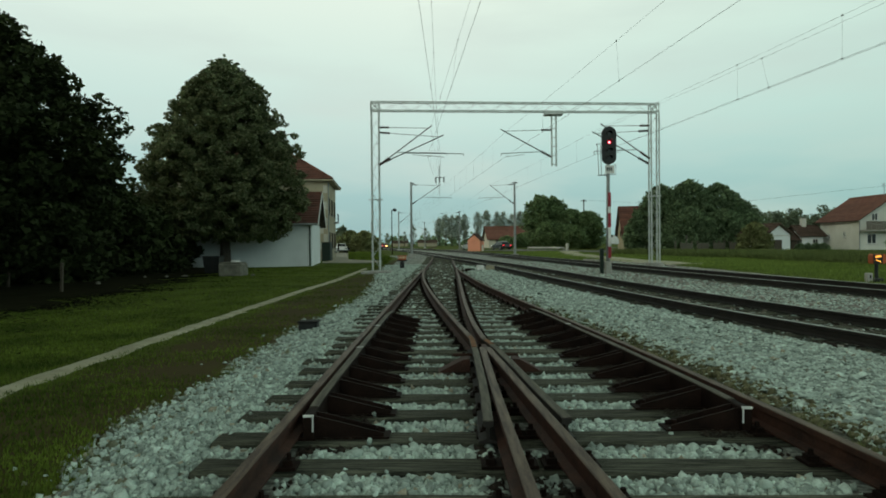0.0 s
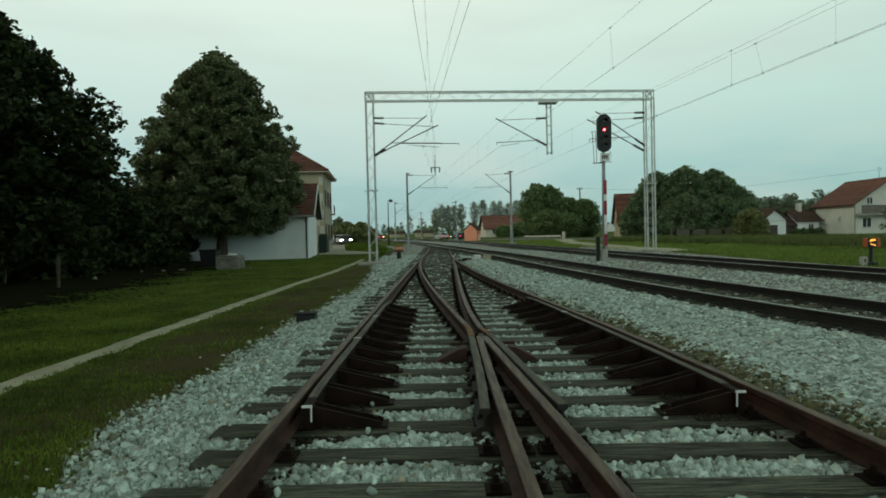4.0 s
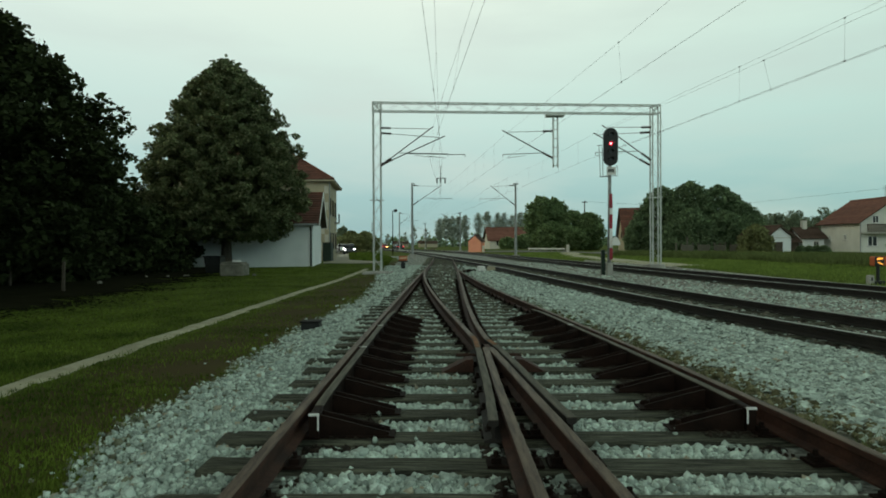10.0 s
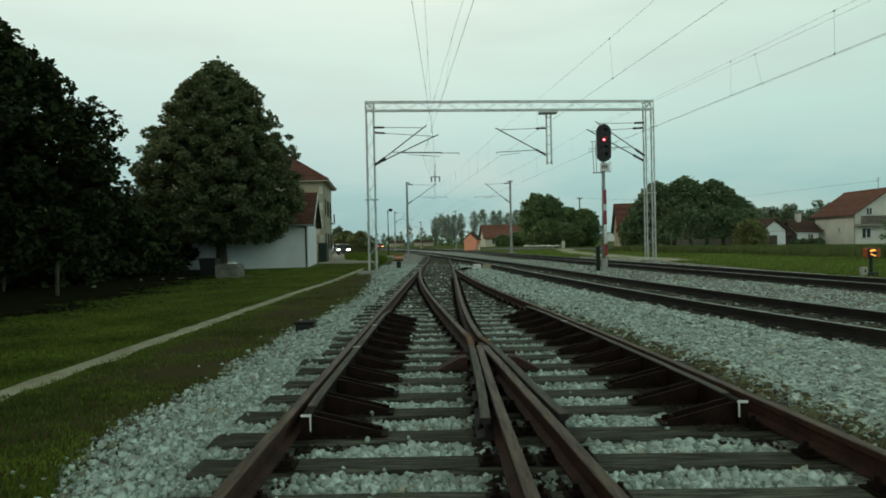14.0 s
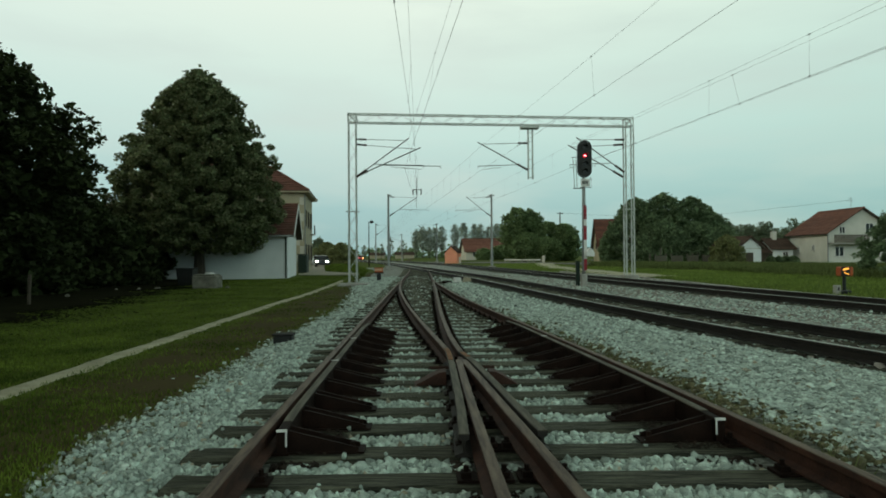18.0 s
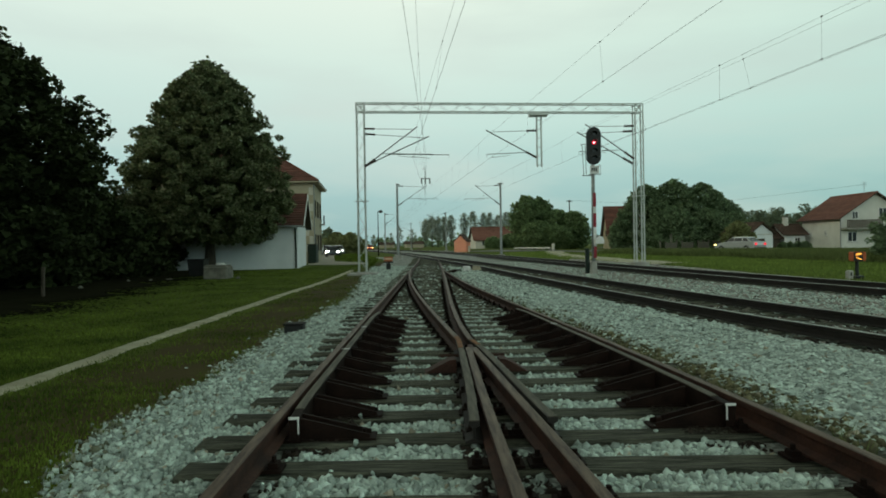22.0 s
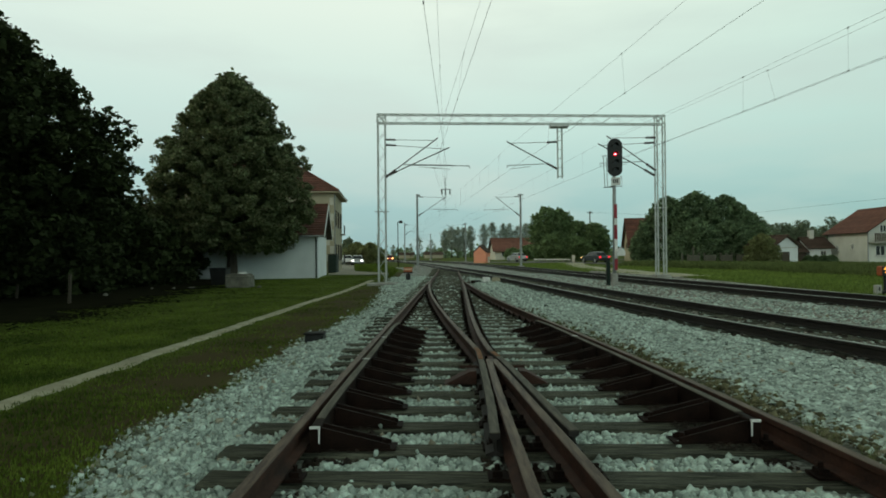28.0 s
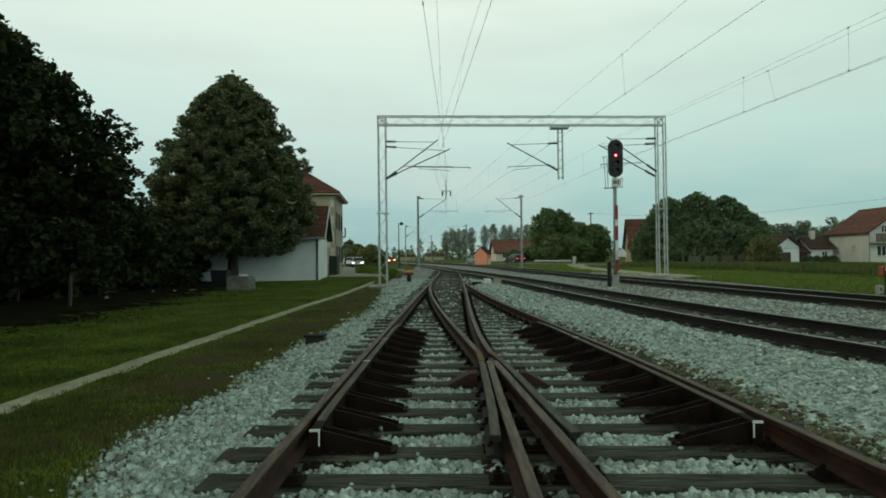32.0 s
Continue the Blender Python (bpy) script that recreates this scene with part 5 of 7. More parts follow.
    f.line([(x - 0.32, y + 0.05, 3.78), (x - 0.36, y + 0.1, 4.95), (x - 0.42, y + 0.1, 5.0), (x - 0.1, y + 0.1, 5.02)], 0.014, n=5)
    f.line([(x - 0.22, y + 0.05, 3.78), (x - 0.24, y + 0.1, 4.95)], 0.014, n=5)
    f.out("service_bracket", M["greysteel"], s)
    # small telephone box with a pitched lid on the pole
    Shape().prism([(-0.16, 0), (0.16, 0), (0.16, 0.17), (0, 0.33), (-0.16, 0.17)], -0.13, 0.13, pose(x + 0.20, y - 0.14, 1.10)).out("telephone_box", M["whitepaint"], s, "small cream box with pitched top")
    Shape().box(x - 0.24, y + 0.2, -0.1, x - 0.10, y + 0.4, 0.92, bevel=0.03).out("relay_case", M["greenbin"], s, "dark green relay case behind the pole")


main_signal()


def dwarf_signal():
    s = thing("dwarf_signal", "low orange-lit shunting signal on a short post", "railway signal")
    x, y, z = 12.55, 18.6, -0.08
    Shape().box(x - 0.12, y - 0.15, z - 0.2, x + 0.16, y + 0.2, z + 0.14, bevel=0.03).out("base_box", M["black"], s)
    plate = Shape().box(x - 0.32, y - 0.10, z - 0.1, x - 0.155, y + 0.06, z + 0.30, bevel=0.02).out("number_stone", M["concrete"], s, "pale marker stone with a dark bar")
    Shape().box(x - 0.26, y - 0.107, z + 0.14, x - 0.215, y - 0.101, z + 0.24).out("marker_bar", M["black"], plate)
    Shape().tube((x + 0.0, y, z + 0.1), (x + 0.0, y, z + 0.6), 0.05, n=8).out("post", M["black"], s)
    Shape().box(x - 0.17, y - 0.13, z + 0.56, x + 0.21, y + 0.14, z + 0.84, bevel=0.03).out("lantern_case", M["amberbody"], s, "orange enamel lantern case")
    Shape().box(x - 0.175, y - 0.145, z + 0.565, x + 0.09, y - 0.131, z + 0.835).out("lantern_front", M["black"], s)
    for pts in (((-0.14, 0.745), (-0.12, 0.735), (0.05, 0.765), (0.03, 0.81), (-0.10, 0.80)), ((-0.12, 0.69), (-0.105, 0.66), (0.04, 0.60), (0.04, 0.635))):
        n = len(pts)
        v = [(x + u, y - d, z + w) for d in (0.148, 0.154) for u, w in pts]
        Shape().add(v, [tuple(reversed(range(n))), tuple(range(n, 2 * n))] + [(i, (i + 1) % n, n + (i + 1) % n, n + i) for i in range(n)]).out("lit_pane", M["amber"], s, "lit amber pane")


dwarf_signal()


def point_lantern():
    s = thing("point_indicator", "low switch indicator with a pale lantern on a black stand", "switch stand")
    x, y, z = -2.3, 36.0, -0.25
    Shape().box(x - 0.12, y - 0.12, z, x + 0.12, y + 0.12, z + 0.42, bevel=0.02).out("stand", M["black"], s)
    Shape().tube((x, y, z + 0.4), (x, y, z + 0.56), 0.05, n=8).out("spindle", M["black"], s)
    Shape().box(x - 0.23, y - 0.08, z + 0.52, x + 0.23, y + 0.08, z + 0.74, bevel=0.015).out("lantern", M["amberbody"], s, "rusty red lantern case")
    Shape().box(x - 0.20, y - 0.088, z + 0.60, x + 0.20, y - 0.081, z + 0.72).out("lantern_pane", M["lanternface"], s, "pale lantern pane")
    Shape().box(x - 0.25, y - 0.1, z + 0.735, x + 0.25, y + 0.1, z + 0.77, bevel=0.01).out("lantern_roof", M["amberbody"], s)
    Shape().box(x - 0.26, y - 0.06, z + 0.44, x + 0.26, y + 0.06, z + 0.515).out("lantern_tray", M["black"], s)


point_lantern()


def point_machine():
    s = thing("point_machine", "white and rusty point machine boxes beside the blades", "point machine")
    x, y = 1.78, 30.4
    Shape().box(x - 0.2, y - 0.2, -0.24, x + 0.15, y + 0.25, 0.13, bevel=0.03).out("motor_case", M["whitepaint"], s, "white motor case")
    Shape().prism([(0, -0.02), (0.42, 0.06), (0.40, 0.20), (0.05, 0.24)], -0.15, 0.15, pose(x + 0.22, y, -0.10)).out("gear_case", M["beige"], s, "yellowed gear case")
    Shape().box(x - 0.75, y - 0.25, -0.22, x - 0.3, y + 0.2, -0.02, bevel=0.03).out("lever_case", M["steel_dark"], s)
    Shape().tube((x - 1.15, y, -0.1), (x - 0.2, y, -0.1), 0.025, n=6).out("throw_rod", M["rust"], s)


point_machine()


def cable_box():
    s = thing("cable_box", "small black cable box on the ballast edge", "cable box")
    x, y = -2.30, 10.95
    Shape().box(x - 0.155, y - 0.13, -0.32, x + 0.155, y + 0.13, -0.145, bevel=0.02).out("case", M["black"], s)
    Shape().box(x - 0.175, y - 0.15, -0.147, x + 0.175, y + 0.15, -0.115, bevel=0.012).out("lid", M["rubber"], s)


cable_box()


# ---- path, roads, paved yard ----
def ribbon(name, points, width, lift, material, label, category, wobble=0.05, zf=ground_z, seed=1):
    """A flat strip on the ground along (x, y) points, with uneven edges."""
    rng = np.random.default_rng(seed)
    pts, dense = [Vector((*p, 0)) for p in points], []
    for i in range(len(pts) - 1):
        p0, p1, p2, p3 = pts[max(i - 1, 0)], pts[i], pts[i + 1], pts[min(i + 2, len(pts) - 1)]
        n = max(2, int((p2 - p1).length / 0.5))
        for k in range(n):
            u = k / n
            dense.append(0.5 * (2 * p1 + (p2 - p0) * u + (2 * p0 - 5 * p1 + 4 * p2 - p3) * u * u + (3 * p1 - p0 - 3 * p2 + p3) * u**3))
    dense.append(pts[-1])
    v, f = [], []
    for i, p in enumerate(dense):
        d = (dense[min(i + 1, len(dense) - 1)] - dense[max(i - 1, 0)]).normalized()
        s = Vector((d.y, -d.x, 0))
        for k in range(5):
            w = width * (k / 4 - 0.5) * (1 + (rng.uniform(-wobble, wobble) * 4 if k in (0, 4) else 0))
            q = p + s * w
            edge = -0.03 if k in (0, 4) else 0
            v.append((q.x, q.y, float(zf(q.x, q.y)) + lift + edge))
        if i:
            a = (i - 1) * 5
            f += [(a + k, a + k + 1, a + 6 + k, a + 5 + k) for k in range(4)]
    return tagged(link_mesh(name, v, f, material, True), label, category, kind="structure")


ribbon("footpath", [(-4.3, -3), (-4.32, 4), (-4.36, 6.5), (-4.38, 9), (-4.47, 13.5), (-4.41, 18), (-4.38, 24), (-4.35, 30), (-4.6, 38)], 0.34, 0.022, M["path"], "narrow trodden earth path through grass", "path", 0.13, seed=4)
ROAD = [(46, 26), (34, 48), (27, 60.5), (22, 72), (17, 85), (9.3, 105), (0, 128), (-9, 152), (-24, 190), (-50, 260)]
ribbon("road", ROAD, 5.6, 0.05, M["asphalt"], "grey village road beyond the field", "road", 0.01, seed=5)
ribbon("side_road", [(17.5, 83), (22, 84), (27, 88), (30, 96), (33, 120)], 4.0, 0.055, M["asphalt"], "pale side road leading off between houses", "road", 0.02, seed=6)
ribbon("station_road", [(-7.0, 52), (-8.2, 58), (-9.5, 66), (-11.5, 78), (-15.5, 100), (-21, 130)], 4.4, 0.05, M["yard"], "pale station road past the house", "road", 0.02, seed=7)
ribbon("paved_yard", [(-9.6, 51), (-7.0, 51.5), (-4.8, 52)], 4.6, 0.06, M["yard"], "pale gravel yard beside the house", "yard", 0.02, seed=8)
ribbon("service_path", [(x, y) for y, x in SERVICE], 2.4, 0.05, M["path"], "pale gravel service path along the line", "path", 0.04, seed=9)
slab = Shape().box(-3.95, PY - 0.8, -0.36, -2.5, PY + 0.6, -0.15, bevel=0.03).out("concrete_slab", M["concrete"])
tagged(slab, "low concrete slab round the portal foot", "slab", kind="structure")


# ---- houses ----
def window(parent, m, w, h, frame_mat="whitepaint", sill=True):
    """A framed window in a wall whose outside looks along -y of m."""
    win = Shape()
    for x0, z0, x1, z1 in ((-w / 2, 0, -w / 2 + 0.07, h), (w / 2 - 0.07, 0, w / 2, h), (-w / 2 + 0.07, 0, w / 2 - 0.07, 0.07), (-w / 2 + 0.07, h - 0.07, w / 2 - 0.07, h), (-0.03, 0.07, 0.03, h - 0.07)):
        win.box(x0, -0.06, z0, x1, 0.05, z1)
    ob = win.out("window", M[frame_mat], parent, m=m)
    for sx in (-1, 1):
        Shape().box(min(sx * 0.03, sx * (w / 2 - 0.07)), -0.012, 0.07, max(sx * 0.03, sx * (w / 2 - 0.07)), 0.0, h - 0.07).out("pane", M["glass"], ob)
    if sill:
        Shape().box(-w / 2 - 0.08, -0.14, -0.06, w / 2 + 0.08, 0.02, -0.003).out("sill", M["concrete"], ob)
    return ob


def roof_courses(parent, a, b, c, d, material, rows, thick=0.07, name="tile_course"):
    """Overlapping courses of tiles between the eave a-b and the ridge d-c."""
    a, b, c, d = (Vector(p) for p in (a, b, c, d))
    up = (b - a).cross(d - a).normalized()
    if up.z < 0:
        up = -up
    for k in range(rows):
        u0, u1 = k / rows, min(1.0, (k + 1.12) / rows)
        p = [a.lerp(d, u0) + up * thick, b.lerp(c, u0) + up * thick, b.lerp(c, u1) + up * thick * 0.25, a.lerp(d, u1) + up * thick * 0.25]
        q = [v - up * thick * 0.9 if i < 2 else v - up * thick * 0.2 for i, v in enumerate(p)]
        Shape().add(p + q, [(0, 1, 2, 3), (7, 6, 5, 4), (0, 4, 5, 1), (1, 5, 6, 2), (2, 6, 7, 3), (3, 7, 4, 0)]).out(name, M[material], parent)


def gable_house(name, label, m, length, width, eave, ridge, wall, roof, rows=9, over=0.35, group="", category="house"):
    """A pitched house: x across the gable, y along the ridge; the front gable is at y = 0."""
    h = thing(name, label, category, group, m)
    w2 = width / 2
    t = 0.25
    pent = lambda z: [(-w2, z), (w2, z), (w2, eave), (0, ridge), (-w2, eave)]
    Shape().prism(pent(-0.5), 0, t).out("gable_wall", M[wall], h)
    Shape().prism(pent(-0.5), length - t, length).out("gable_wall", M[wall], h)
    for sx in (-1, 1):
        Shape().box(min(sx * w2, sx * (w2 - t)), t, -0.5, max(sx * w2, sx * (w2 - t)), length - t, eave).out("side_wall", M[wall], h)
    k = (ridge - eave) / w2
    for sx in (-1, 1):
        e = (sx * (w2 + over), eave - over * k)
        r = Shape()
        o = [(0, ridge + 0.02), (e[0], e[1] + 0.02), (e[0], e[1] + 0.10), (0, ridge + 0.10)]
        r.prism(o, -over, length + over)
        ro = r.out("roof", M["wood"], h, "timber roof deck")
        roof_courses(ro, (e[0], -over - 0.03, e[1] + 0.11), (e[0], length + over + 0.03, e[1] + 0.11), (0, length + over + 0.03, ridge + 0.11), (0, -over - 0.03, ridge + 0.11), roof, rows)
    Shape().tube((0, -over - 0.03, ridge + 0.13), (0, length + over + 0.03, ridge + 0.13), 0.11, n=8).out("ridge_tile", M[roof], h)
    return h


def station_shed():
    """White outbuilding: its ridge runs across the view, the gable looks on to the line."""
    # local +x leads away from the line, the near long wall faces the camera
    L, W, eave, ridge = 13.0, 7.3, 2.92, 4.97
    m = Matrix.Translation((-9.08, 46.05, -0.24)) @ pose(0, 0, 0, 0, 0, 90 + 6.6)
    h = gable_house("station_shed", "white rendered shed with red tiled roof beside a tree", m, L, W, eave, ridge, "white", "tile", 13, 0.40, category="shed")
    # dark timber boards in the gable top, barge boards, gutter and down pipe
    w2 = W / 2
    n = 14
    for i in range(n):
        x0, x1 = -w2 + W * i / n, -w2 + W * (i + 1) / n - 0.02
        xm = max(abs(x0), abs(x1))
        top = eave + (ridge - eave) * (1 - xm / w2)
        if top > eave + 0.06:
            Shape().box(x0, -0.035, eave - 0.1, x1, -0.004, top).out("gable_board", M["wood"], h)
    for sx in (-1, 1):
        e = (sx * (w2 + 0.4), eave - 0.4 * (ridge - eave) / w2)
        Shape().prism([(0, ridge - 0.08), (e[0], e[1] - 0.08), (e[0], e[1] + 0.2), (0, ridge + 0.2)], -0.47, -0.43).out("barge_board", M["whitepaint"], h, "white barge board")
        Shape().tube((e[0] + sx * 0.05, -0.4, e[1] + 0.05), (e[0] + sx * 0.05, L + 0.4, e[1] + 0.05), 0.07, n=8).out("gutter", M["greysteel"], h)
    Shape().line([(-w2 - 0.4, 0.12, eave - 0.3), (-w2 - 0.07, 0.12, eave - 0.55), (-w2 - 0.07, 0.12, 0)], 0.05, n=8).out("down_pipe", M["greenbin"], h, "dark green down pipe")
    Shape().box(w2 + 0.0, 0.2, -0.3, w2 + 0.03, L, 0.12).out("plinth", M["concrete"], h)


station_shed()


def station_house():
    """Two-storey beige house with a hipped roof."""
    h = thing("station_house", "two-storey beige house with hipped red tiled roof", "house", m=Matrix.Translation((-10.22, 57.0, -0.22)) @ pose(0, 0, 0, 0, 0, 5.2))
    W, D, E, R = 14.0, 9.5, 6.98, 10.55   # x runs to -W, y to D
    t = 0.35
    Shape().box(-W, 0, -0.4, 0, t, E).out("front_wall", M["beige"], h)
    Shape().box(-W, D - t, -0.4, 0, D, E).out("back_wall", M["beige"], h)
    Shape().box(-t, t, -0.4, 0, D - t, E).out("side_wall", M["beige"], h)
    Shape().box(-W, t, -0.4, -W + t, D - t, E).out("side_wall", M["beige"], h)
    o = 0.5
    Shape().box(-W - o, -o, E + 0.04, o, D + o, E + 0.14).out("eaves_board", M["beige"], h, "pale boxed eaves")
    a, b, c, d = (-W - o, -o), (o, -o), (o, D + o), (-W - o, D + o)
    r0, r1 = (-W - o + D / 2 + o, D / 2, R), (o - D / 2 - o, D / 2, R)
    z = E + 0.15
    deck = Shape().add([(*a, z), (*b, z), (*c, z), (*d, z), r0, r1], [(0, 1, 5, 4), (1, 2, 5), (2, 3, 4, 5), (3, 0, 4), (3, 2, 1, 0)]).out("roof", M["wood"], h, "hipped roof deck")
    V = lambda p, k=0.03: (p[0], p[1], (p[2] if len(p) > 2 else z) + k)
    roof_courses(deck, V(a), V(b), V(r1), V(r0), "tile", 18)
    roof_courses(deck, V(b), V(c), V(r1), V(r1), "tile", 18)
    roof_courses(deck, V(c), V(d), V(r0), V(r1), "tile", 18)
    for p, q in ((b, r1), (c, r1), (a, r0)):
        Shape().tube(V(p, 0.08), V(q, 0.1), 0.10, n=7).out("hip_tile", M["tile"], h)
    Shape().box(-6.2, D / 2 + 0.5, R - 0.8, -5.4, D / 2 + 1.2, R + 1.1, bevel=0.02).out("chimney", M["tilebrown"], h, "brick chimney")
    # windows of the track side, with shallow balconies; a few on the front
    side = pose(0.004, 0, 0, 0, 0, 90)
    for zz in (1.0, 4.1):
        for yy in (1.6, 4.6, 7.6):
            window(h, Matrix.Translation((0.01, yy, zz)) @ side, 1.15, 1.5, "wood")
    for zz in (1.0, 4.1):
        for xx in (-1.9, -5.0, -8.2):
            window(h, Matrix.Translation((xx, -0.005, zz)), 1.1, 1.5)
    for zz in (0.6, 3.5):
        Shape().box(0.02, 6.9, zz, 0.40, 8.6, zz + 0.12).out("balcony_slab", M["concrete"], h)
        s = Shape()
        for k in range(12):
            s.tube((0.38, 6.95 + k * 0.145, zz + 0.1), (0.38, 6.95 + k * 0.145, zz + 0.95), 0.012, n=4)
        s.line([(0.38, 6.9, zz + 0.95), (0.38, 8.6, zz + 0.95)], 0.02, n=5)
        s.out("balcony_rail", M["steel_dark"], h)
    Shape().line([(0.08, 0.15, E), (0.08, 0.15, 0)], 0.05, n=7).out("down_pipe", M["greysteel"], h)
    for k in range(9):
        x0, z0 = -0.02 - 0.34 * (k % 2), 0.2 + k * 0.72
        Shape().box(x0 - 0.34, -0.02, z0, x0, -0.003, z0 + 0.66).out("quoin", M["cream"], h, "pale corner stone")


station_house()


def village_house():
    """White house with red roof, balcony and chimney at the field's far side."""
    m = Matrix.Translation((52.25, 74.2, -0.05)) @ pose(0, 0, 0, 0, 0, -1.6)
    L, W, E, R = 8.2, 8.0, 3.66, 6.4
    h = gable_house("village_house", "white two-storey house with red tiled roof and balcony", m, L, W, E, R, "paleplaster", "tilered", 15, 0.5)
    for x, z, w, hh in ((-2.7, 0.75, 1.1, 1.2), (1.6, 0.8, 1.2, 1.4), (-2.35, 3.45, 0.75, 0.85), (0.9, 3.5, 1.0, 1.2)):
        window(h, Matrix.Translation((x, -0.01, z)), w, hh)
    for y, z in ((3.0, 1.5), (6.2, 1.3)):
        window(h, Matrix.Translation((-W / 2 - 0.01, y, z)) @ pose(0, 0, 0, 0, 0, -90), 0.55, 0.7)
    Shape().box(-4.0, -1.2, 2.2, 0.2, -0.02, 2.36).out("balcony_slab", M["concrete"], h)
    b = Shape()
    for k in range(22):
        b.box(-3.96 + k * 0.19, -1.18, 2.37, -3.84 + k * 0.19, -1.14, 3.22)
    b.box(-4.0, -1.21, 3.22, 0.2, -1.11, 3.30)
    b.out("balcony_boards", M["wood"], h, "dark timber balcony boards")
    Shape().line([(-W / 2 - 0.1, -0.1, E), (-W / 2 - 0.1, -0.1, 0)], 0.06, n=6).out("down_pipe", M["greysteel"], h)
    a = Shape().tube((-0.2, 1.6, R), (-0.2, 1.6, R + 1.5), 0.03, n=5)
    for k in range(4):
        a.tube((-0.55 + k * 0.03, 1.6, R + 1.02 + k * 0.14), (0.15 - k * 0.03, 1.6, R + 1.02 + k * 0.14), 0.012, n=4)
    a.out("aerial", M["greysteel"], h, "thin roof aerial")


village_house()


def outhouse():
    m = Matrix.Translation((37.62, 72.0, -0.05)) @ pose(0, 0, 0, 0, 0, 14)
    h = gable_house("outhouse", "small white outhouse with brown roof and wooden door", m, 4.4, 3.1, 1.9, 2.98, "white", "tilebrown", 8, 0.3, category="outhouse")
    Shape().box(-0.7, -0.04, 0, 0.42, -0.004, 1.3).out("door", M["wood"], h, "brown timber door")
    Shape().box(-1.55, -0.05, 1.72, 1.55, -0.004, 1.80).out("string_course", M["cream"], h, "thin grey ledge under the gable")


outhouse()
annex = gable_house("farm_annex", "low white annex with brown tiled roof", Matrix.Translation((45.1, 82.6, -0.05)) @ pose(0, 0, 0, 0, 0, -92), 2.6, 4.2, 1.8, 2.95, "white", "tilebrown", 9, 0.35, category="annex")
Shape().box(-0.3, 0.9, 2.3, 0.3, 1.45, 4.0, bevel=0.03).out("chimney", M["paleplaster"], annex, "pale rendered chimney")
Shape().box(-0.36, 0.84, 4.002, 0.36, 1.51, 4.09, bevel=0.02).out("chimney_cap", M["concrete"], annex)
window(annex, Matrix.Translation((2.11, 1.6, 0.8)) @ pose(0, 0, 0, 0, 0, 90), 0.7, 0.6)
timber_shed = gable_house("timber_shed", "low brown timber shed with an old tiled roof", Matrix.Translation((41.4, 83.0, -0.05)) @ pose(0, 0, 0, 0, 0, -92), 3.4, 4.0, 1.3, 2.4, "wood", "tilebrown", 7, 0.3, category="shed")
Shape().box(2.01, 0.7, 0, 2.04, 1.7, 1.25).out("shed_door", M["woodgrey"], timber_shed, "grey plank door")
barn = gable_house("old_barn", "old barn with a steep red-brown tiled roof behind trees", Matrix.Translation((26.6, 96.0, -0.05)) @ pose(0, 0, 0, 0, 0, -99), 12.0, 8.5, 2.4, 6.3, "beige", "tile", 12, 0.4, category="barn")
window(barn, Matrix.Translation((0, -0.01, 2.0)), 0.9, 0.9, "wood")
longhouse = gable_house("long_farmhouse", "long farmhouse with a wide red roof", Matrix.Translation((10.2, 151, -0.1)) @ pose(0, 0, 0, 0, 0, -86), 17.5, 9.0, 2.2, 5.0, "cream", "tilered", 11, 0.5, category="farmhouse")
for yy in (2, 5, 8, 11):
    window(longhouse, Matrix.Translation((4.51, yy, 0.9)) @ pose(0, 0, 0, 0, 0, 90), 1.0, 1.1)
hut = gable_house("trackside_hut", "small orange hut with a dark roof near the crossing", Matrix.Translation((5.0, 104, -0.3)) @ pose(0, 0, 0, 0, 0, -22), 2.0, 2.1, 1.9, 2.85, "orange", "tilebrown", 6, 0.12, category="hut")
Shape().box(1.5, -0.5, 0, 1.75, -0.25, 1.2, bevel=0.03).out("meter_post", M["cream"], hut, "pale post beside the hut")
gable_house("far_house", "far pale house among trees", Matrix.Translation((-11.0, 290, -0.1)) @ pose(0, 0, 0, 0, 0, -80), 8.0, 5.0, 1.7, 2.7, "beige", "tilebrown", 6, 0.4)
gable_house("far_house", "far low house with a brown roof", Matrix.Translation((-24.0, 310, -0.1)) @ pose(0, 0, 0, 0, 0, -95), 7.0, 5.0, 1.6, 2.6, "beige", "tilebrown", 6, 0.4)


# ---- yard things under the trees ----
def well():
    w = thing("concrete_well", "square concrete well head with a white lid", "well")
    x, y, z = -10.0, 30.6, -0.26
    Shape().box(x - 0.56, y - 0.5, z - 0.2, x + 0.56, y + 0.5, z + 0.58, bevel=0.07).out("well_head", M["oldconcrete"], w)
    Shape().box(x - 0.5, y - 0.45, z + 0.575, x + 0.46, y + 0.45, z + 0.64, bevel=0.02).out("slab", M["oldconcrete"], w)
    Shape().tube((x + 0.1, y, z + 0.64), (x + 0.1, y, z + 0.72), 0.22, 0.2, n=14).out("lid", M["whitepaint"], w, "white round lid")


well()


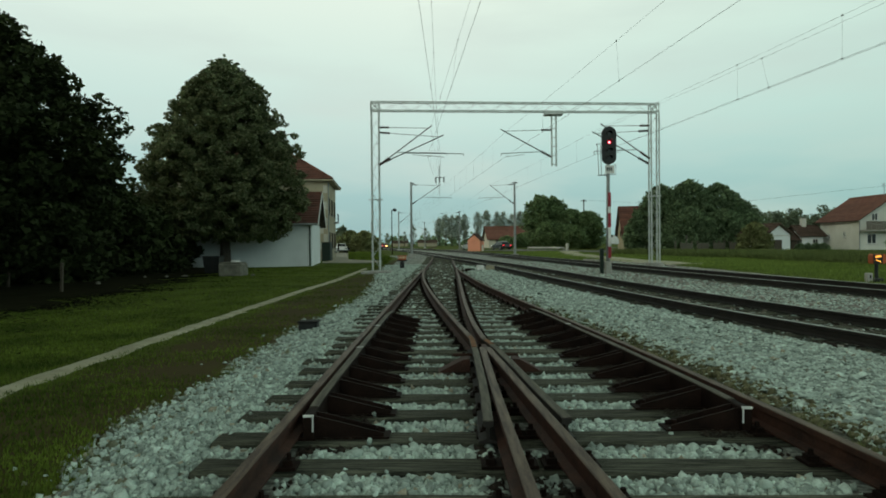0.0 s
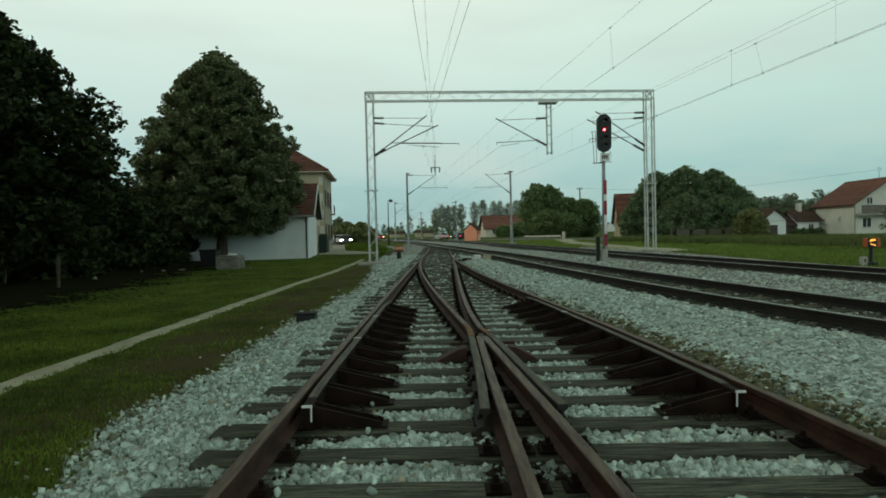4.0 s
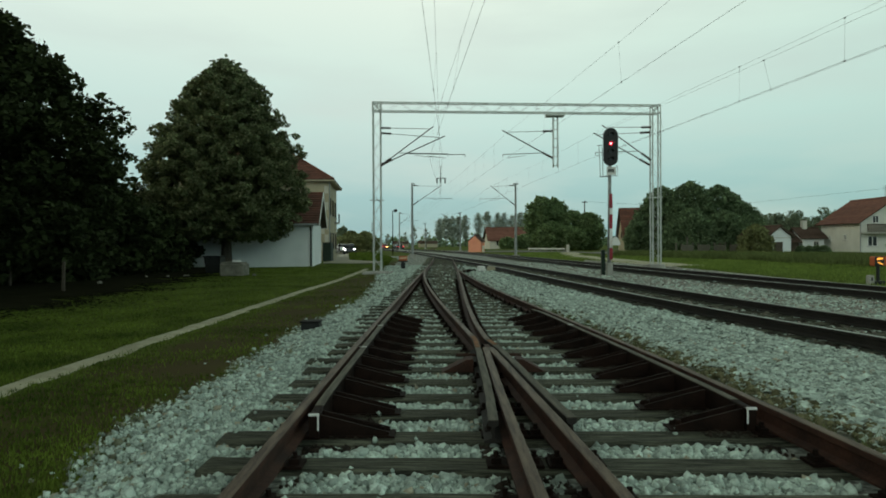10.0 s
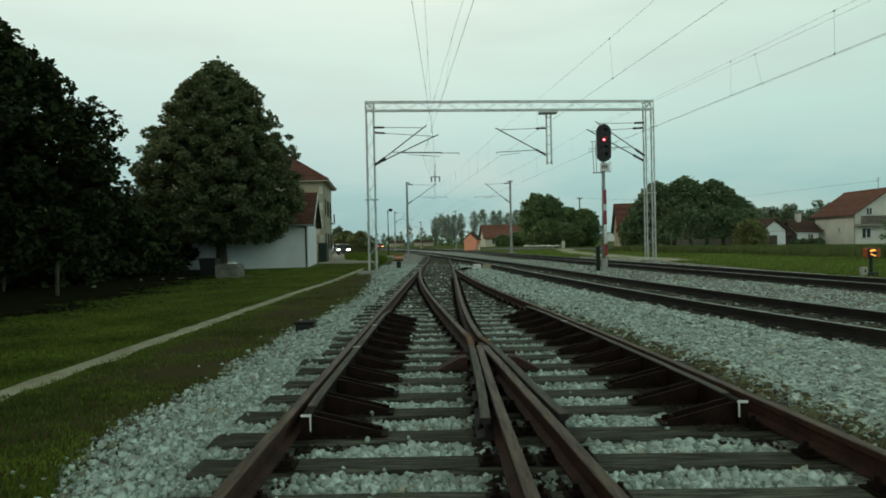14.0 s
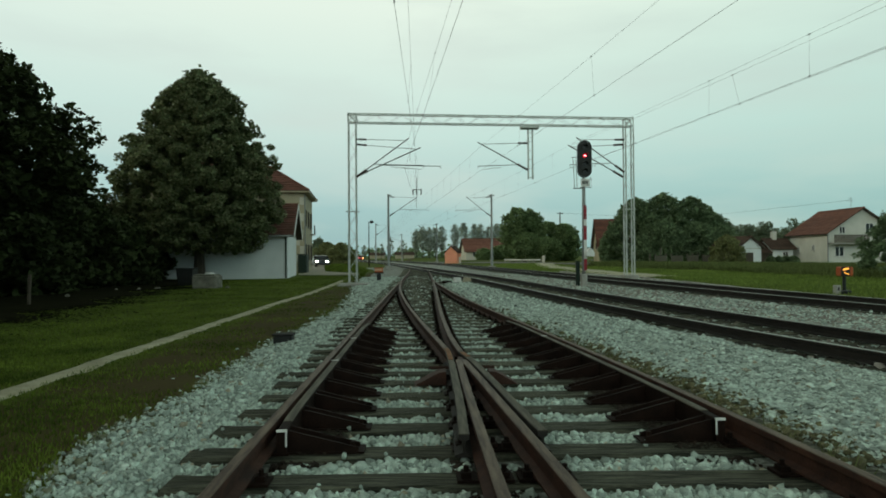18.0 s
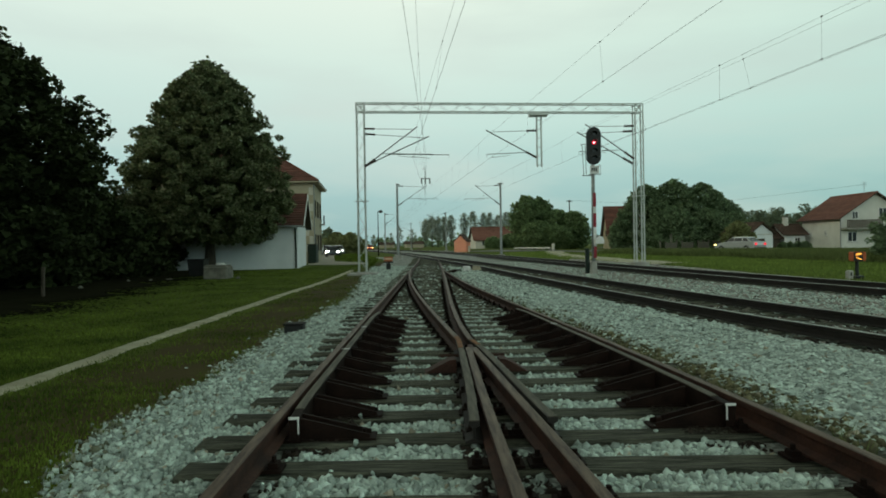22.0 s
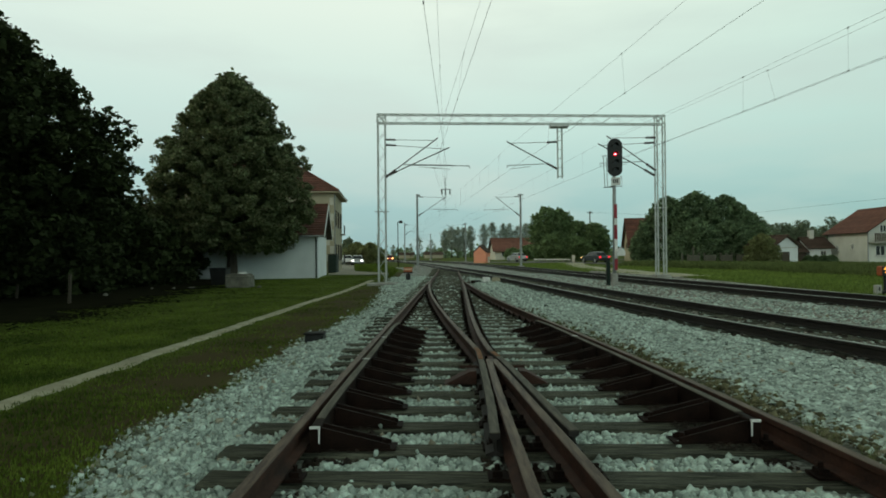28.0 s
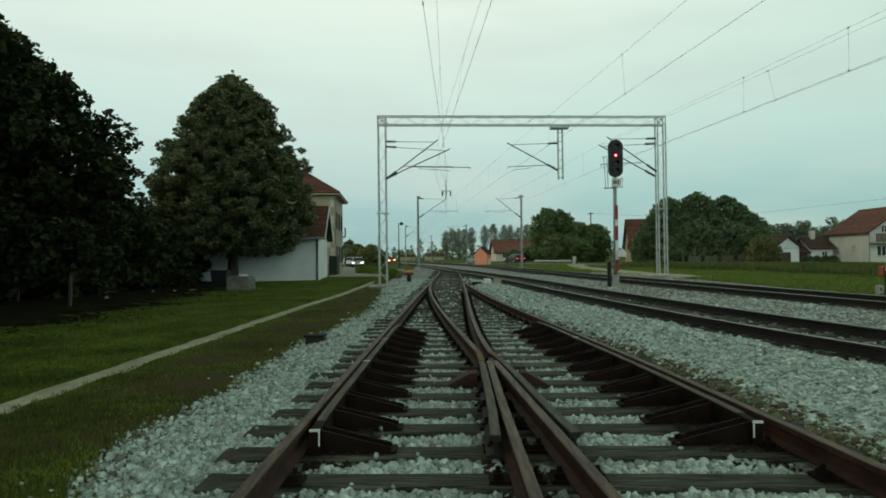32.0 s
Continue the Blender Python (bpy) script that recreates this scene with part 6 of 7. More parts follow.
def dark_bin():
    b = thing("waste_bin", "black wheeled waste bin beside the well", "bin")
    x, y, z = -11.3, 31.6, -0.26
    Shape().add([(x - 0.33, y - 0.3, z + 0.08), (x + 0.33, y - 0.3, z + 0.08), (x + 0.33, y + 0.3, z + 0.08), (x - 0.33, y + 0.3, z + 0.08), (x - 0.40, y - 0.38, z + 0.86), (x + 0.40, y - 0.38, z + 0.86), (x + 0.40, y + 0.38, z + 0.86), (x - 0.40, y + 0.38, z + 0.86)], [(3, 2, 1, 0), (4, 5, 6, 7), (0, 1, 5, 4), (1, 2, 6, 5), (2, 3, 7, 6), (3, 0, 4, 7)]).out("bin_body", M["black"], b)
    Shape().box(x - 0.43, y - 0.42, z + 0.862, x + 0.43, y + 0.4, z + 0.92, bevel=0.02).out("bin_lid", M["rubber"], b)
    for sx in (-0.3, 0.3):
        Shape().tube((x + sx - 0.04, y + 0.32, z + 0.1), (x + sx + 0.04, y + 0.32, z + 0.1), 0.1, n=12).out("bin_wheel", M["rubber"], b)


dark_bin()
for k, (x, y, s) in enumerate(((-12.6, 29.2, 0.16), (-13.3, 28.6, 0.13), (-11.9, 29.8, 0.15), (-13.0, 24.2, 0.15), (-12.2, 30.2, 0.15), (-8.9, 30.0, 0.15))):
    V, F = NEAR_STONE
    ob = link_mesh("field_stone", V[k] * s * 0.7 + np.array([x, y, float(ground_z(x, y)) + s * 0.14]), F, M["oldconcrete"])
    tagged(ob, "pale rough stone lying on the grass", "stone", "stones by the well")


def fence_post(x, y, h, lean):
    p = Shape().box(-0.045, -0.05, -0.3, 0.045, 0.05, h, bevel=0.015).out("fence_post", M["wood"], m=Matrix.Translation((x, y, float(ground_z(x, y)))) @ pose(0, 0, 0, lean, 2, 10))
    tagged(p, "grey weathered post under the dark trees", "post", "old posts")


fence_post(-12.2, 20.5, 0.95, 2)
fence_post(-15.6, 23.0, 0.85, -3)
hedge_bin = thing("oil_tank", "dark green tank against the house corner", "tank")
Shape().box(-10.45, 55.2, -0.3, -9.7, 56.4, 1.3, bevel=0.08).out("tank_body", M["greenbin"], hedge_bin)
Shape().box(-10.48, 55.17, 1.302, -9.67, 56.43, 1.37, bevel=0.02).out("tank_lid", M["greenbin"], hedge_bin)


def lamp_post(x, y, h, label):
    p = thing("street_lamp", label, "street lamp", "lamps along the platform")
    Shape().tube((x, y, -0.2), (x, y, h), 0.07, 0.05, n=8).out("post", M["steel_dark"], p)
    Shape().line([(x, y, h - 0.05), (x + 0.3, y, h + 0.02), (x + 0.55, y - 0.1, h + 0.02)], 0.035, n=6).out("arm", M["steel_dark"], p)
    Shape().box(x + 0.12, y - 0.35, h - 0.2, x + 0.62, y + 0.15, h + 0.16, bevel=0.12).out("lamp_head", M["black"], p)


lamp_post(-6.5, 82, 5.5, "dark lamp post with a bulky lamp head")


def timber_pole(x, y, h):
    p = thing("telegraph_pole", "timber pole with a short crossarm above trees", "pole")
    Shape().tube((x, y, -0.2), (x, y, h), 0.14, 0.09, n=8).out("post", M["wood"], p)
    Shape().box(x - 0.5, y - 0.05, h - 0.3, x + 0.5, y + 0.05, h - 0.2).out("crossarm", M["wood"], p)
    for k in (-0.42, -0.14, 0.14, 0.42):
        Shape().tube((x + k, y, h - 0.22), (x + k, y, h - 0.05), 0.04, n=6).out("insulator", M["insul"], p)


timber_pole(24.6, 112, 8.6)
Shape().line([(24.6, 112, 8.5), (40, 100, 6.6), (52.05, 75.8, 7.5)], 0.012, n=4).out("house_cable", M["wire"])
tagged(bpy.data.objects["house_cable"], "thin cable from pole to house", "cable")


def guard_fence():
    g = thing("roadside_fence", "white roadside rail on short posts", "fence")
    a, b = Vector((12.5, 94.5, 0)), Vector((16.2, 86.0, 0))
    for k in range(7):
        p = a.lerp(b, k / 6)
        Shape().box(p.x - 0.07, p.y - 0.07, -0.2, p.x + 0.07, p.y + 0.07, 0.52).out("fence_post", M["concrete"], g)
    Shape().tube(a + Vector((0, 0, 0.46)), b + Vector((0, 0, 0.46)), 0.08, n=6).out("fence_rail", M["whitepaint"], g, "white rail")
    Shape().box(16.4, 85.6, -0.2, 16.75, 85.95, 1.05, bevel=0.04).out("gate_pillar", M["cream"], g, "pale gate pillar")


guard_fence()


def field_fence():
    g = thing("field_fence", "old grey timber fence at the field edge", "fence")
    rng = random.Random(8)
    for k in range(14):
        x, y = 26.6 + k * 0.72, 73.5 + k * 0.22
        h = rng.choice([1.0, 1.2, 1.1, 1.9 if k in (2, 7) else 1.1])
        Shape().box(x - 0.07, y - 0.07, -0.3, x + 0.07, y + 0.07, h).out("fence_post", M["woodgrey"], g)
        if k < 13 and k % 3:
            Shape().box(x + 0.08, y - 0.03, 0.2, x + 0.64, y + 0.03, 0.95).out("fence_board", M["woodgrey"], g)


field_fence()


# ---- cable trough along the far track ----
def cable_trough():
    t = thing("cable_trough", "low pale concrete cable trough beside the far track", "cable trough")
    me = Shape().box(-0.10, -0.47, -0.25, 0.10, 0.47, 0.0, bevel=0.012).out("trough_lid", M["concrete"])
    mesh = me.data
    bpy.data.objects.remove(me)
    rng = random.Random(3)
    y = 11.0
    while y < 46:
        x = interp(RIGHT_EDGE, y) - 0.05
        dx = (interp(RIGHT_EDGE, y + 0.5) - interp(RIGHT_EDGE, y - 0.5))
        ob = new("trough_lid", mesh)
        ob.parent = t
        ob.matrix_basis = pose(x + rng.uniform(-0.012, 0.012), y, -0.01 + rng.uniform(-0.008, 0.008), 0, 0, -math.degrees(math.atan(dx)) + rng.uniform(-0.6, 0.6))
        y += 0.96 * math.cos(math.atan(dx))


cable_trough()


def shaded_litter():
    """Ground sheet under the thicket, tree shade painted into its soil colour, with an uneven rim."""
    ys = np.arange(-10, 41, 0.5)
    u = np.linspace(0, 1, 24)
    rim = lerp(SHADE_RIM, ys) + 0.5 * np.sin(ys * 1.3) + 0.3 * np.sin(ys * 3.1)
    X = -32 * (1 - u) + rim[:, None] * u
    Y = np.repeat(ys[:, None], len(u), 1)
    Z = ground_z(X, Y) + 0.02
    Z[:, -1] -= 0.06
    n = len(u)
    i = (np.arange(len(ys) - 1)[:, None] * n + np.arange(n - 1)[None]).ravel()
    ob = bulk_mesh("shaded_litter", np.stack([X, Y, Z], -1).reshape(-1, 3), np.stack([i, i + 1, i + n + 1, i + n], 1), 4, [M["tree_shade"]], smooth=True)
    tagged(ob, "soil and leaf litter with the trees' shade put into its colour", "ground", kind="structure")


shaded_litter()


def shade_rim_flecks():
    """Leaf-shaped flecks in the shade colour, softening the sheet's rim over the grass."""
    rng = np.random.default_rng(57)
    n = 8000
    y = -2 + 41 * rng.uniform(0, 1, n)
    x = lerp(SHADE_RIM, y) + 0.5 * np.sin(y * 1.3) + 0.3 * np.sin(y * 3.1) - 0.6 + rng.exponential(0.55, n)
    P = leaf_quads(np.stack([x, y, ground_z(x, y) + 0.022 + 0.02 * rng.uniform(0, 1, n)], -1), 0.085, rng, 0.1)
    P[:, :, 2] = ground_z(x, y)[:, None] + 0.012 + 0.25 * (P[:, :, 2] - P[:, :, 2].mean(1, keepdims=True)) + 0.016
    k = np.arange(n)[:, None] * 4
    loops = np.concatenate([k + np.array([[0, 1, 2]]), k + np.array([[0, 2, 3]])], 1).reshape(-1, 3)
    tagged(bulk_mesh("shade_rim_flecks", P.reshape(-1, 3), loops, 3, [M["tree_shade"]]), "dark leaf flecks breaking up the rim of the painted shade", "leaves", kind="stuff")


# ---- trees ----
def leaf_quads(centres, size, rng, droop=0.3):
    """Folded leaf sprays, one per centre: two triangles with a common midrib."""
    n = len(centres)
    a = rng.normal(size=(n, 3))
    a[:, 2] *= 0.6
    a /= np.linalg.norm(a, axis=1, keepdims=True)
    up = np.zeros((n, 3))
    up[:, 2] = 1
    up += rng.normal(size=(n, 3)) * 0.55
    b = np.cross(a, up)
    b /= np.linalg.norm(b, axis=1, keepdims=True) + 1e-9
    nn = np.cross(b, a)
    s = np.reshape(size, (-1, 1)) * rng.uniform(0.6, 1.35, (n, 1))
    tip, side, lift = a * s * 0.75, b * s * 0.5, nn * s * -droop
    P = np.stack([centres - tip, centres + side + lift * 0.5, centres + tip + lift, centres - side + lift * 0.5], 1)
    return P


shade_rim_flecks()


def crown(name, clumps, leaves, size, rng, material, parent, label="", inner=0.35):
    """Clumps are (centre, radii, leaf scale); leaves thicken toward each clump's skin."""
    tot = np.array([(c[1][0] * c[1][1] + c[1][0] * c[1][2]) / c[2] ** 2 for c in clumps])
    share = np.maximum(6, (leaves * tot / tot.sum()).astype(int))
    pts = []
    sizes = []
    for (c, r, g), k in zip(clumps, share):
        sizes.append(np.full(k, size * g))
        d = rng.normal(size=(k, 3))
        d /= np.linalg.norm(d, axis=1, keepdims=True)
        rad = rng.uniform(inner, 1.0, (k, 1)) ** 0.5 * (1 + 0.10 * rng.normal(size=(k, 1)))
        pts.append(np.array(c) + d * rad * np.array(r))
    P = leaf_quads(np.concatenate(pts), np.concatenate(sizes), rng)
    n = len(P)
    k = np.arange(n)[:, None] * 4
    loops = np.concatenate([k + np.array([[0, 1, 2]]), k + np.array([[0, 2, 3]])], 1).reshape(-1, 3)
    ob = bulk_mesh(name, P.reshape(-1, 3), loops, 3, [material])
    ob.parent = parent
    if label:
        tagged(ob, label)
    return ob


def tree(name, label, x, y, height, profile, leaves, size, leafmat, seed, clumps=90, clump_r=0.9, trunk_r=0.25, group="", squash=1.0, core=True, pale=0):
    """profile: (height share, radius) pairs; the crown's clumps sit along its skin."""
    rng = np.random.default_rng(seed)
    z0 = float(ground_z(x, y)) - 0.1
    t = thing(name, label, "tree" if height > 3.2 else "bush", group)
    hs, rs = [p[0] for p in profile], [p[1] for p in profile]
    lo = hs[0] * height
    # trunk and limbs
    s = Shape()
    pts, rad = [], []
    for k in range(7):
        u = k / 6
        pts.append((x + 0.15 * math.sin(u * 3 + seed) * u, y + 0.12 * math.cos(u * 4 + seed) * u, z0 + u * height * 0.8))
        rad.append(trunk_r * (1.25 if k == 0 else 1) * (1 - 0.85 * u))
    s.line(pts, rad, n=8)
    s.out("trunk", M["bark"], t)
    for k in range(10):
        u = rng.uniform(max(0.18, hs[0]), 0.72)
        p = Vector((x, y, z0 + u * height * 0.9))
        ang = rng.uniform(0, 2 * math.pi)
        r = float(np.interp(min(1.0, u + 0.2), hs, rs)) * 0.6
        q = p + Vector((math.cos(ang) * r * 0.5, math.sin(ang) * r * 0.5, r * 0.28))
        e = p + Vector((math.cos(ang) * r, math.sin(ang) * r, r * 0.55))
        Shape().line([p, q, e], [trunk_r * 0.4, trunk_r * 0.25, trunk_r * 0.08], n=5).out("limb", M["bark"], t)
    cl = []
    for k in range(clumps):
        u = rng.uniform(0, 1)
        h = hs[0] + (hs[-1] - hs[0]) * u
        R = float(np.interp(h, hs, rs))
        ang = rng.uniform(0, 2 * math.pi)
        d = R * (1 - 0.45 * rng.uniform(0, 1) ** 2) - clump_r * 0.55
        d = max(0.0, d) * rng.uniform(0.80, 1.10) + (clump_r * rng.uniform(0.2, 0.9) if k % 9 == 0 and h > 0.3 else 0)
        c = (x + math.cos(ang) * d, y + math.sin(ang) * d * squash, z0 + h * height)
        rr = clump_r * rng.uniform(0.6, 1.3) * (0.6 + 0.4 * min(1, R / max(rs)))
        cl.append((c, (rr, rr, rr * 0.72), 1.0))
    if core:
        for h in np.linspace(hs[0] + 0.08, hs[-1] - 0.08, 7):
            R = float(np.interp(h, hs, rs)) * 0.74
            cl.append(((x, y, z0 + h * height), (R, R * squash, height * 0.10), 2.0))
    crown("crown", cl, leaves, size, rng, M[leafmat], t)
    # pale sprays on the clump skins also paint the crown's highlights
    if pale:
        crown("pale_sprays", cl[:clumps], pale, size * 0.8, rng, M["leafsilver"], t, "paler leaves and bracts, crown highlights put into their colour", 0.8)
    return t


LINDEN = [(0.15, 3.3), (0.20, 4.4), (0.30, 4.85), (0.45, 4.9), (0.60, 4.3), (0.74, 3.45), (0.86, 2.5), (0.95, 1.2), (1.0, 0.2)]
tree("linden_tree", "tall full linden tree with dense dark foliage", -13.6, 40.1, 13.0, LINDEN, 92000, 0.145, "leaf", 21, 1500, 0.36, 0.34, pale=40000)
WALNUT = [(0.10, 5.6), (0.22, 6.8), (0.35, 7.0), (0.5, 6.5), (0.63, 5.75), (0.73, 4.8), (0.82, 3.7), (0.92, 2.2), (1.0, 0.5)]
SPREAD = [(0.08, 5.6), (0.18, 6.7), (0.30, 7.35), (0.45, 7.3), (0.57, 6.75), (0.66, 5.9), (0.75, 4.9), (0.83, 3.8), (0.92, 2.4), (1.0, 0.6)]
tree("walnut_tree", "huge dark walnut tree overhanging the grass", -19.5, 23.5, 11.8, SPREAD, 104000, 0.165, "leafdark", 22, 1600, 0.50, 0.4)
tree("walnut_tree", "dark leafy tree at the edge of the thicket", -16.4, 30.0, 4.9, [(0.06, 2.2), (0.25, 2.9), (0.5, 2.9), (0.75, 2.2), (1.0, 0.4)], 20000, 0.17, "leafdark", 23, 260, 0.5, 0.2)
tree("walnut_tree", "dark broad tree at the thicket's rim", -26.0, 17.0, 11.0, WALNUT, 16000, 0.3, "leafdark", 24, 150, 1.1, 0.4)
# two unseen trees, added left of the view to keep skylight off the lawn
tree("walnut_tree", "unseen tree added to shade the grass", -16.4, 10.0, 14.5, WALNUT, 19000, 0.32, "leafdark", 25, 160, 1.1, 0.4)
tree("walnut_tree", "unseen tree added to shade the grass", -17.0, -3.0, 14.5, WALNUT, 17000, 0.34, "leafdark", 26, 150, 1.1, 0.4)
# the last bush is added to cover shed wall that should lie in shade
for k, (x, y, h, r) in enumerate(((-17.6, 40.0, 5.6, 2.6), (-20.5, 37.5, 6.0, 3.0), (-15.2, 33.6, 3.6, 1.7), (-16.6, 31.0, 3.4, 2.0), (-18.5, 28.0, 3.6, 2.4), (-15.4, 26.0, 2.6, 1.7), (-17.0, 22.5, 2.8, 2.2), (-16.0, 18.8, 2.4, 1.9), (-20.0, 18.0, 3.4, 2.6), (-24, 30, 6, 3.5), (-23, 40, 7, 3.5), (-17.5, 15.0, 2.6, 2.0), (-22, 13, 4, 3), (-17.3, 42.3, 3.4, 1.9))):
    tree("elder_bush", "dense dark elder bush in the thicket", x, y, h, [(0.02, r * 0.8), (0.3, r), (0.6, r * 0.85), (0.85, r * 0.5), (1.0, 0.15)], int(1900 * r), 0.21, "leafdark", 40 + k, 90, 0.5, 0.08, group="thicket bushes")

# trees beyond the field
for k, (x, y, h, r) in enumerate(((28.6, 84, 8.6, 3.7), (32.4, 84.5, 9.3, 4.0), (36.8, 86, 8.9, 4.0), (40.2, 88, 7.2, 3.4), (30.5, 79.5, 5.4, 3.2), (35.2, 80.5, 5.2, 3.2), (39, 82, 4.6, 2.8), (28.2, 79.0, 3.8, 2.0))):
    tree("garden_tree", "broad dark green tree behind the field", x, y, h, [(0.04, r * 0.75), (0.2, r), (0.5, r * 1.02), (0.75, r * 0.8), (0.92, r * 0.45), (1.0, 0.2)], int(4900 * r), 0.215, "leafmid", 60 + k, 1100, 0.36, 0.2, group="trees behind the field")
for k, (x, y, h, r) in enumerate(((16.4, 107, 9.0, 2.9), (18.8, 109, 8.8, 2.7), (21.4, 107, 6.6, 2.9), (24.0, 106, 6.2, 2.6), (17.4, 104, 4.6, 2.4), (20.6, 103, 3.8, 2.4), (13.6, 137, 2.5, 1.6), (17.8, 139, 3.2, 2.4))):
    tree("roadside_tree", "dense green tree beside the road", x, y, h, [(0.04, r * 0.7), (0.25, r), (0.6, r * 1.06), (0.84, r * 0.86), (0.95, r * 0.5), (1.0, 0.3)], int(3500 * r), 0.27, "leafroad", 80 + k, 560, 0.46, 0.2, group="roadside trees")
for k, (x, y, h, r) in enumerate(((27.3, 77.4, 2.3, 1.5), (29.6, 76.9, 1.9, 1.5), (31.8, 77.6, 2.4, 1.7), (34.0, 77.4, 2.0, 1.6), (36.2, 78.2, 2.2, 1.6), (38.4, 79.0, 2.2, 1.6))):
    tree("garden_bush", "dark undergrowth below the garden trees", x, y, h, [(0.02, r * 0.9), (0.4, r), (0.75, r * 0.7), (1.0, 0.2)], 2600, 0.19, "leafmid", 180 + k, 70, 0.4, 0.05, group="undergrowth below the trees")
tree("garden_bush", "rounded brownish-green bush hiding an outhouse wall", 34.2, 70.4, 3.35, [(0.02, 1.7), (0.35, 1.95), (0.7, 1.5), (1.0, 0.3)], 11000, 0.16, "leafyellow", 95, 260, 0.32, 0.08)
tree("elder_bush", "loose green bush standing in the tall meadow grass", 22.2, 29.5, 3.0, [(0.02, 1.2), (0.3, 1.7), (0.6, 1.3), (0.85, 0.8), (1.0, 0.3)], 9000, 0.10, "leafmid", 96, 150, 0.28, 0.06, core=False)
tree("garden_tree", "dark green bushy tree before an old barn", 25.0, 82.5, 5.0, [(0.02, 1.6), (0.3, 2.0), (0.65, 1.7), (1.0, 0.2)], 6000, 0.24, "leafmid", 94, 150, 0.45, 0.12)
for k in range(4):
    tree("garden_hedge", "low dark hedge before the white annex", 42.6 + k * 1.05, 76.5 + 0.2 * k, 0.8, [(0.02, 0.6), (0.5, 0.75), (1.0, 0.3)], 700, 0.16, "leafmid", 170 + k, 22, 0.3, 0.05, group="garden hedge")
tree("willow_bush", "yellow-green rounded bush beside the station road", -11.7, 96, 3.3, [(0.02, 2.2), (0.35, 2.4), (0.7, 1.9), (1.0, 0.5)], 8500, 0.22, "leafyellow", 97, 160, 0.45, 0.1)
tree("willow_bush", "yellow-green spreading bush beside the station road", -14.4, 100, 3.4, [(0.02, 2.4), (0.35, 2.8), (0.7, 2.1), (1.0, 0.5)], 8500, 0.24, "leafyellow", 99, 160, 0.5, 0.1)
tree("willow_bush", "green rounded bush behind the station road", -17.5, 112, 4.4, [(0.02, 2.4), (0.35, 2.9), (0.7, 2.0), (1.0, 0.3)], 3600, 0.36, "leafhazy", 98, 40, 0.8, 0.1)

# poplars: bare slim boles, plumes of foliage paled for haze; two rows against the sky
rng_p = random.Random(77)
for k in range(13):
    if k < 5:
        x, y = -1.8 + k * 3.0, 305 + rng_p.uniform(-6, 6)
        h = 14.5 + rng_p.uniform(-1.2, 0.8)
    else:
        x, y = 16.5 + (k - 5) * 3.4 + (1.6 if k > 6 else 0), 300 + rng_p.uniform(-8, 8)
        h = 15.0 + rng_p.uniform(-1.5, 0.8)
    tree("poplar_tree", "tall poplar in a far row, leaves paled for haze", x, y, h, [(0.24, 0.6), (0.38, 1.9), (0.6, 2.5), (0.84, 2.2), (1.0, 0.9)], 3000, 0.32, "leafpale", 120 + k, 240, 1.1, 0.16, group="poplar rows", core=False)
for k, (x, y, h) in enumerate(((-12, 260, 9), (-6.5, 245, 8), (-18, 300, 7), (-25, 290, 6))):
    tree("slender_tree", "thin far tree beside the line", x, y, h, [(0.3, 0.8), (0.55, 1.6), (0.8, 1.1), (1.0, 0.2)], 260, 0.45, "leafpale", 150 + k, 20, 0.8, 0.14, group="far thin trees", core=False)


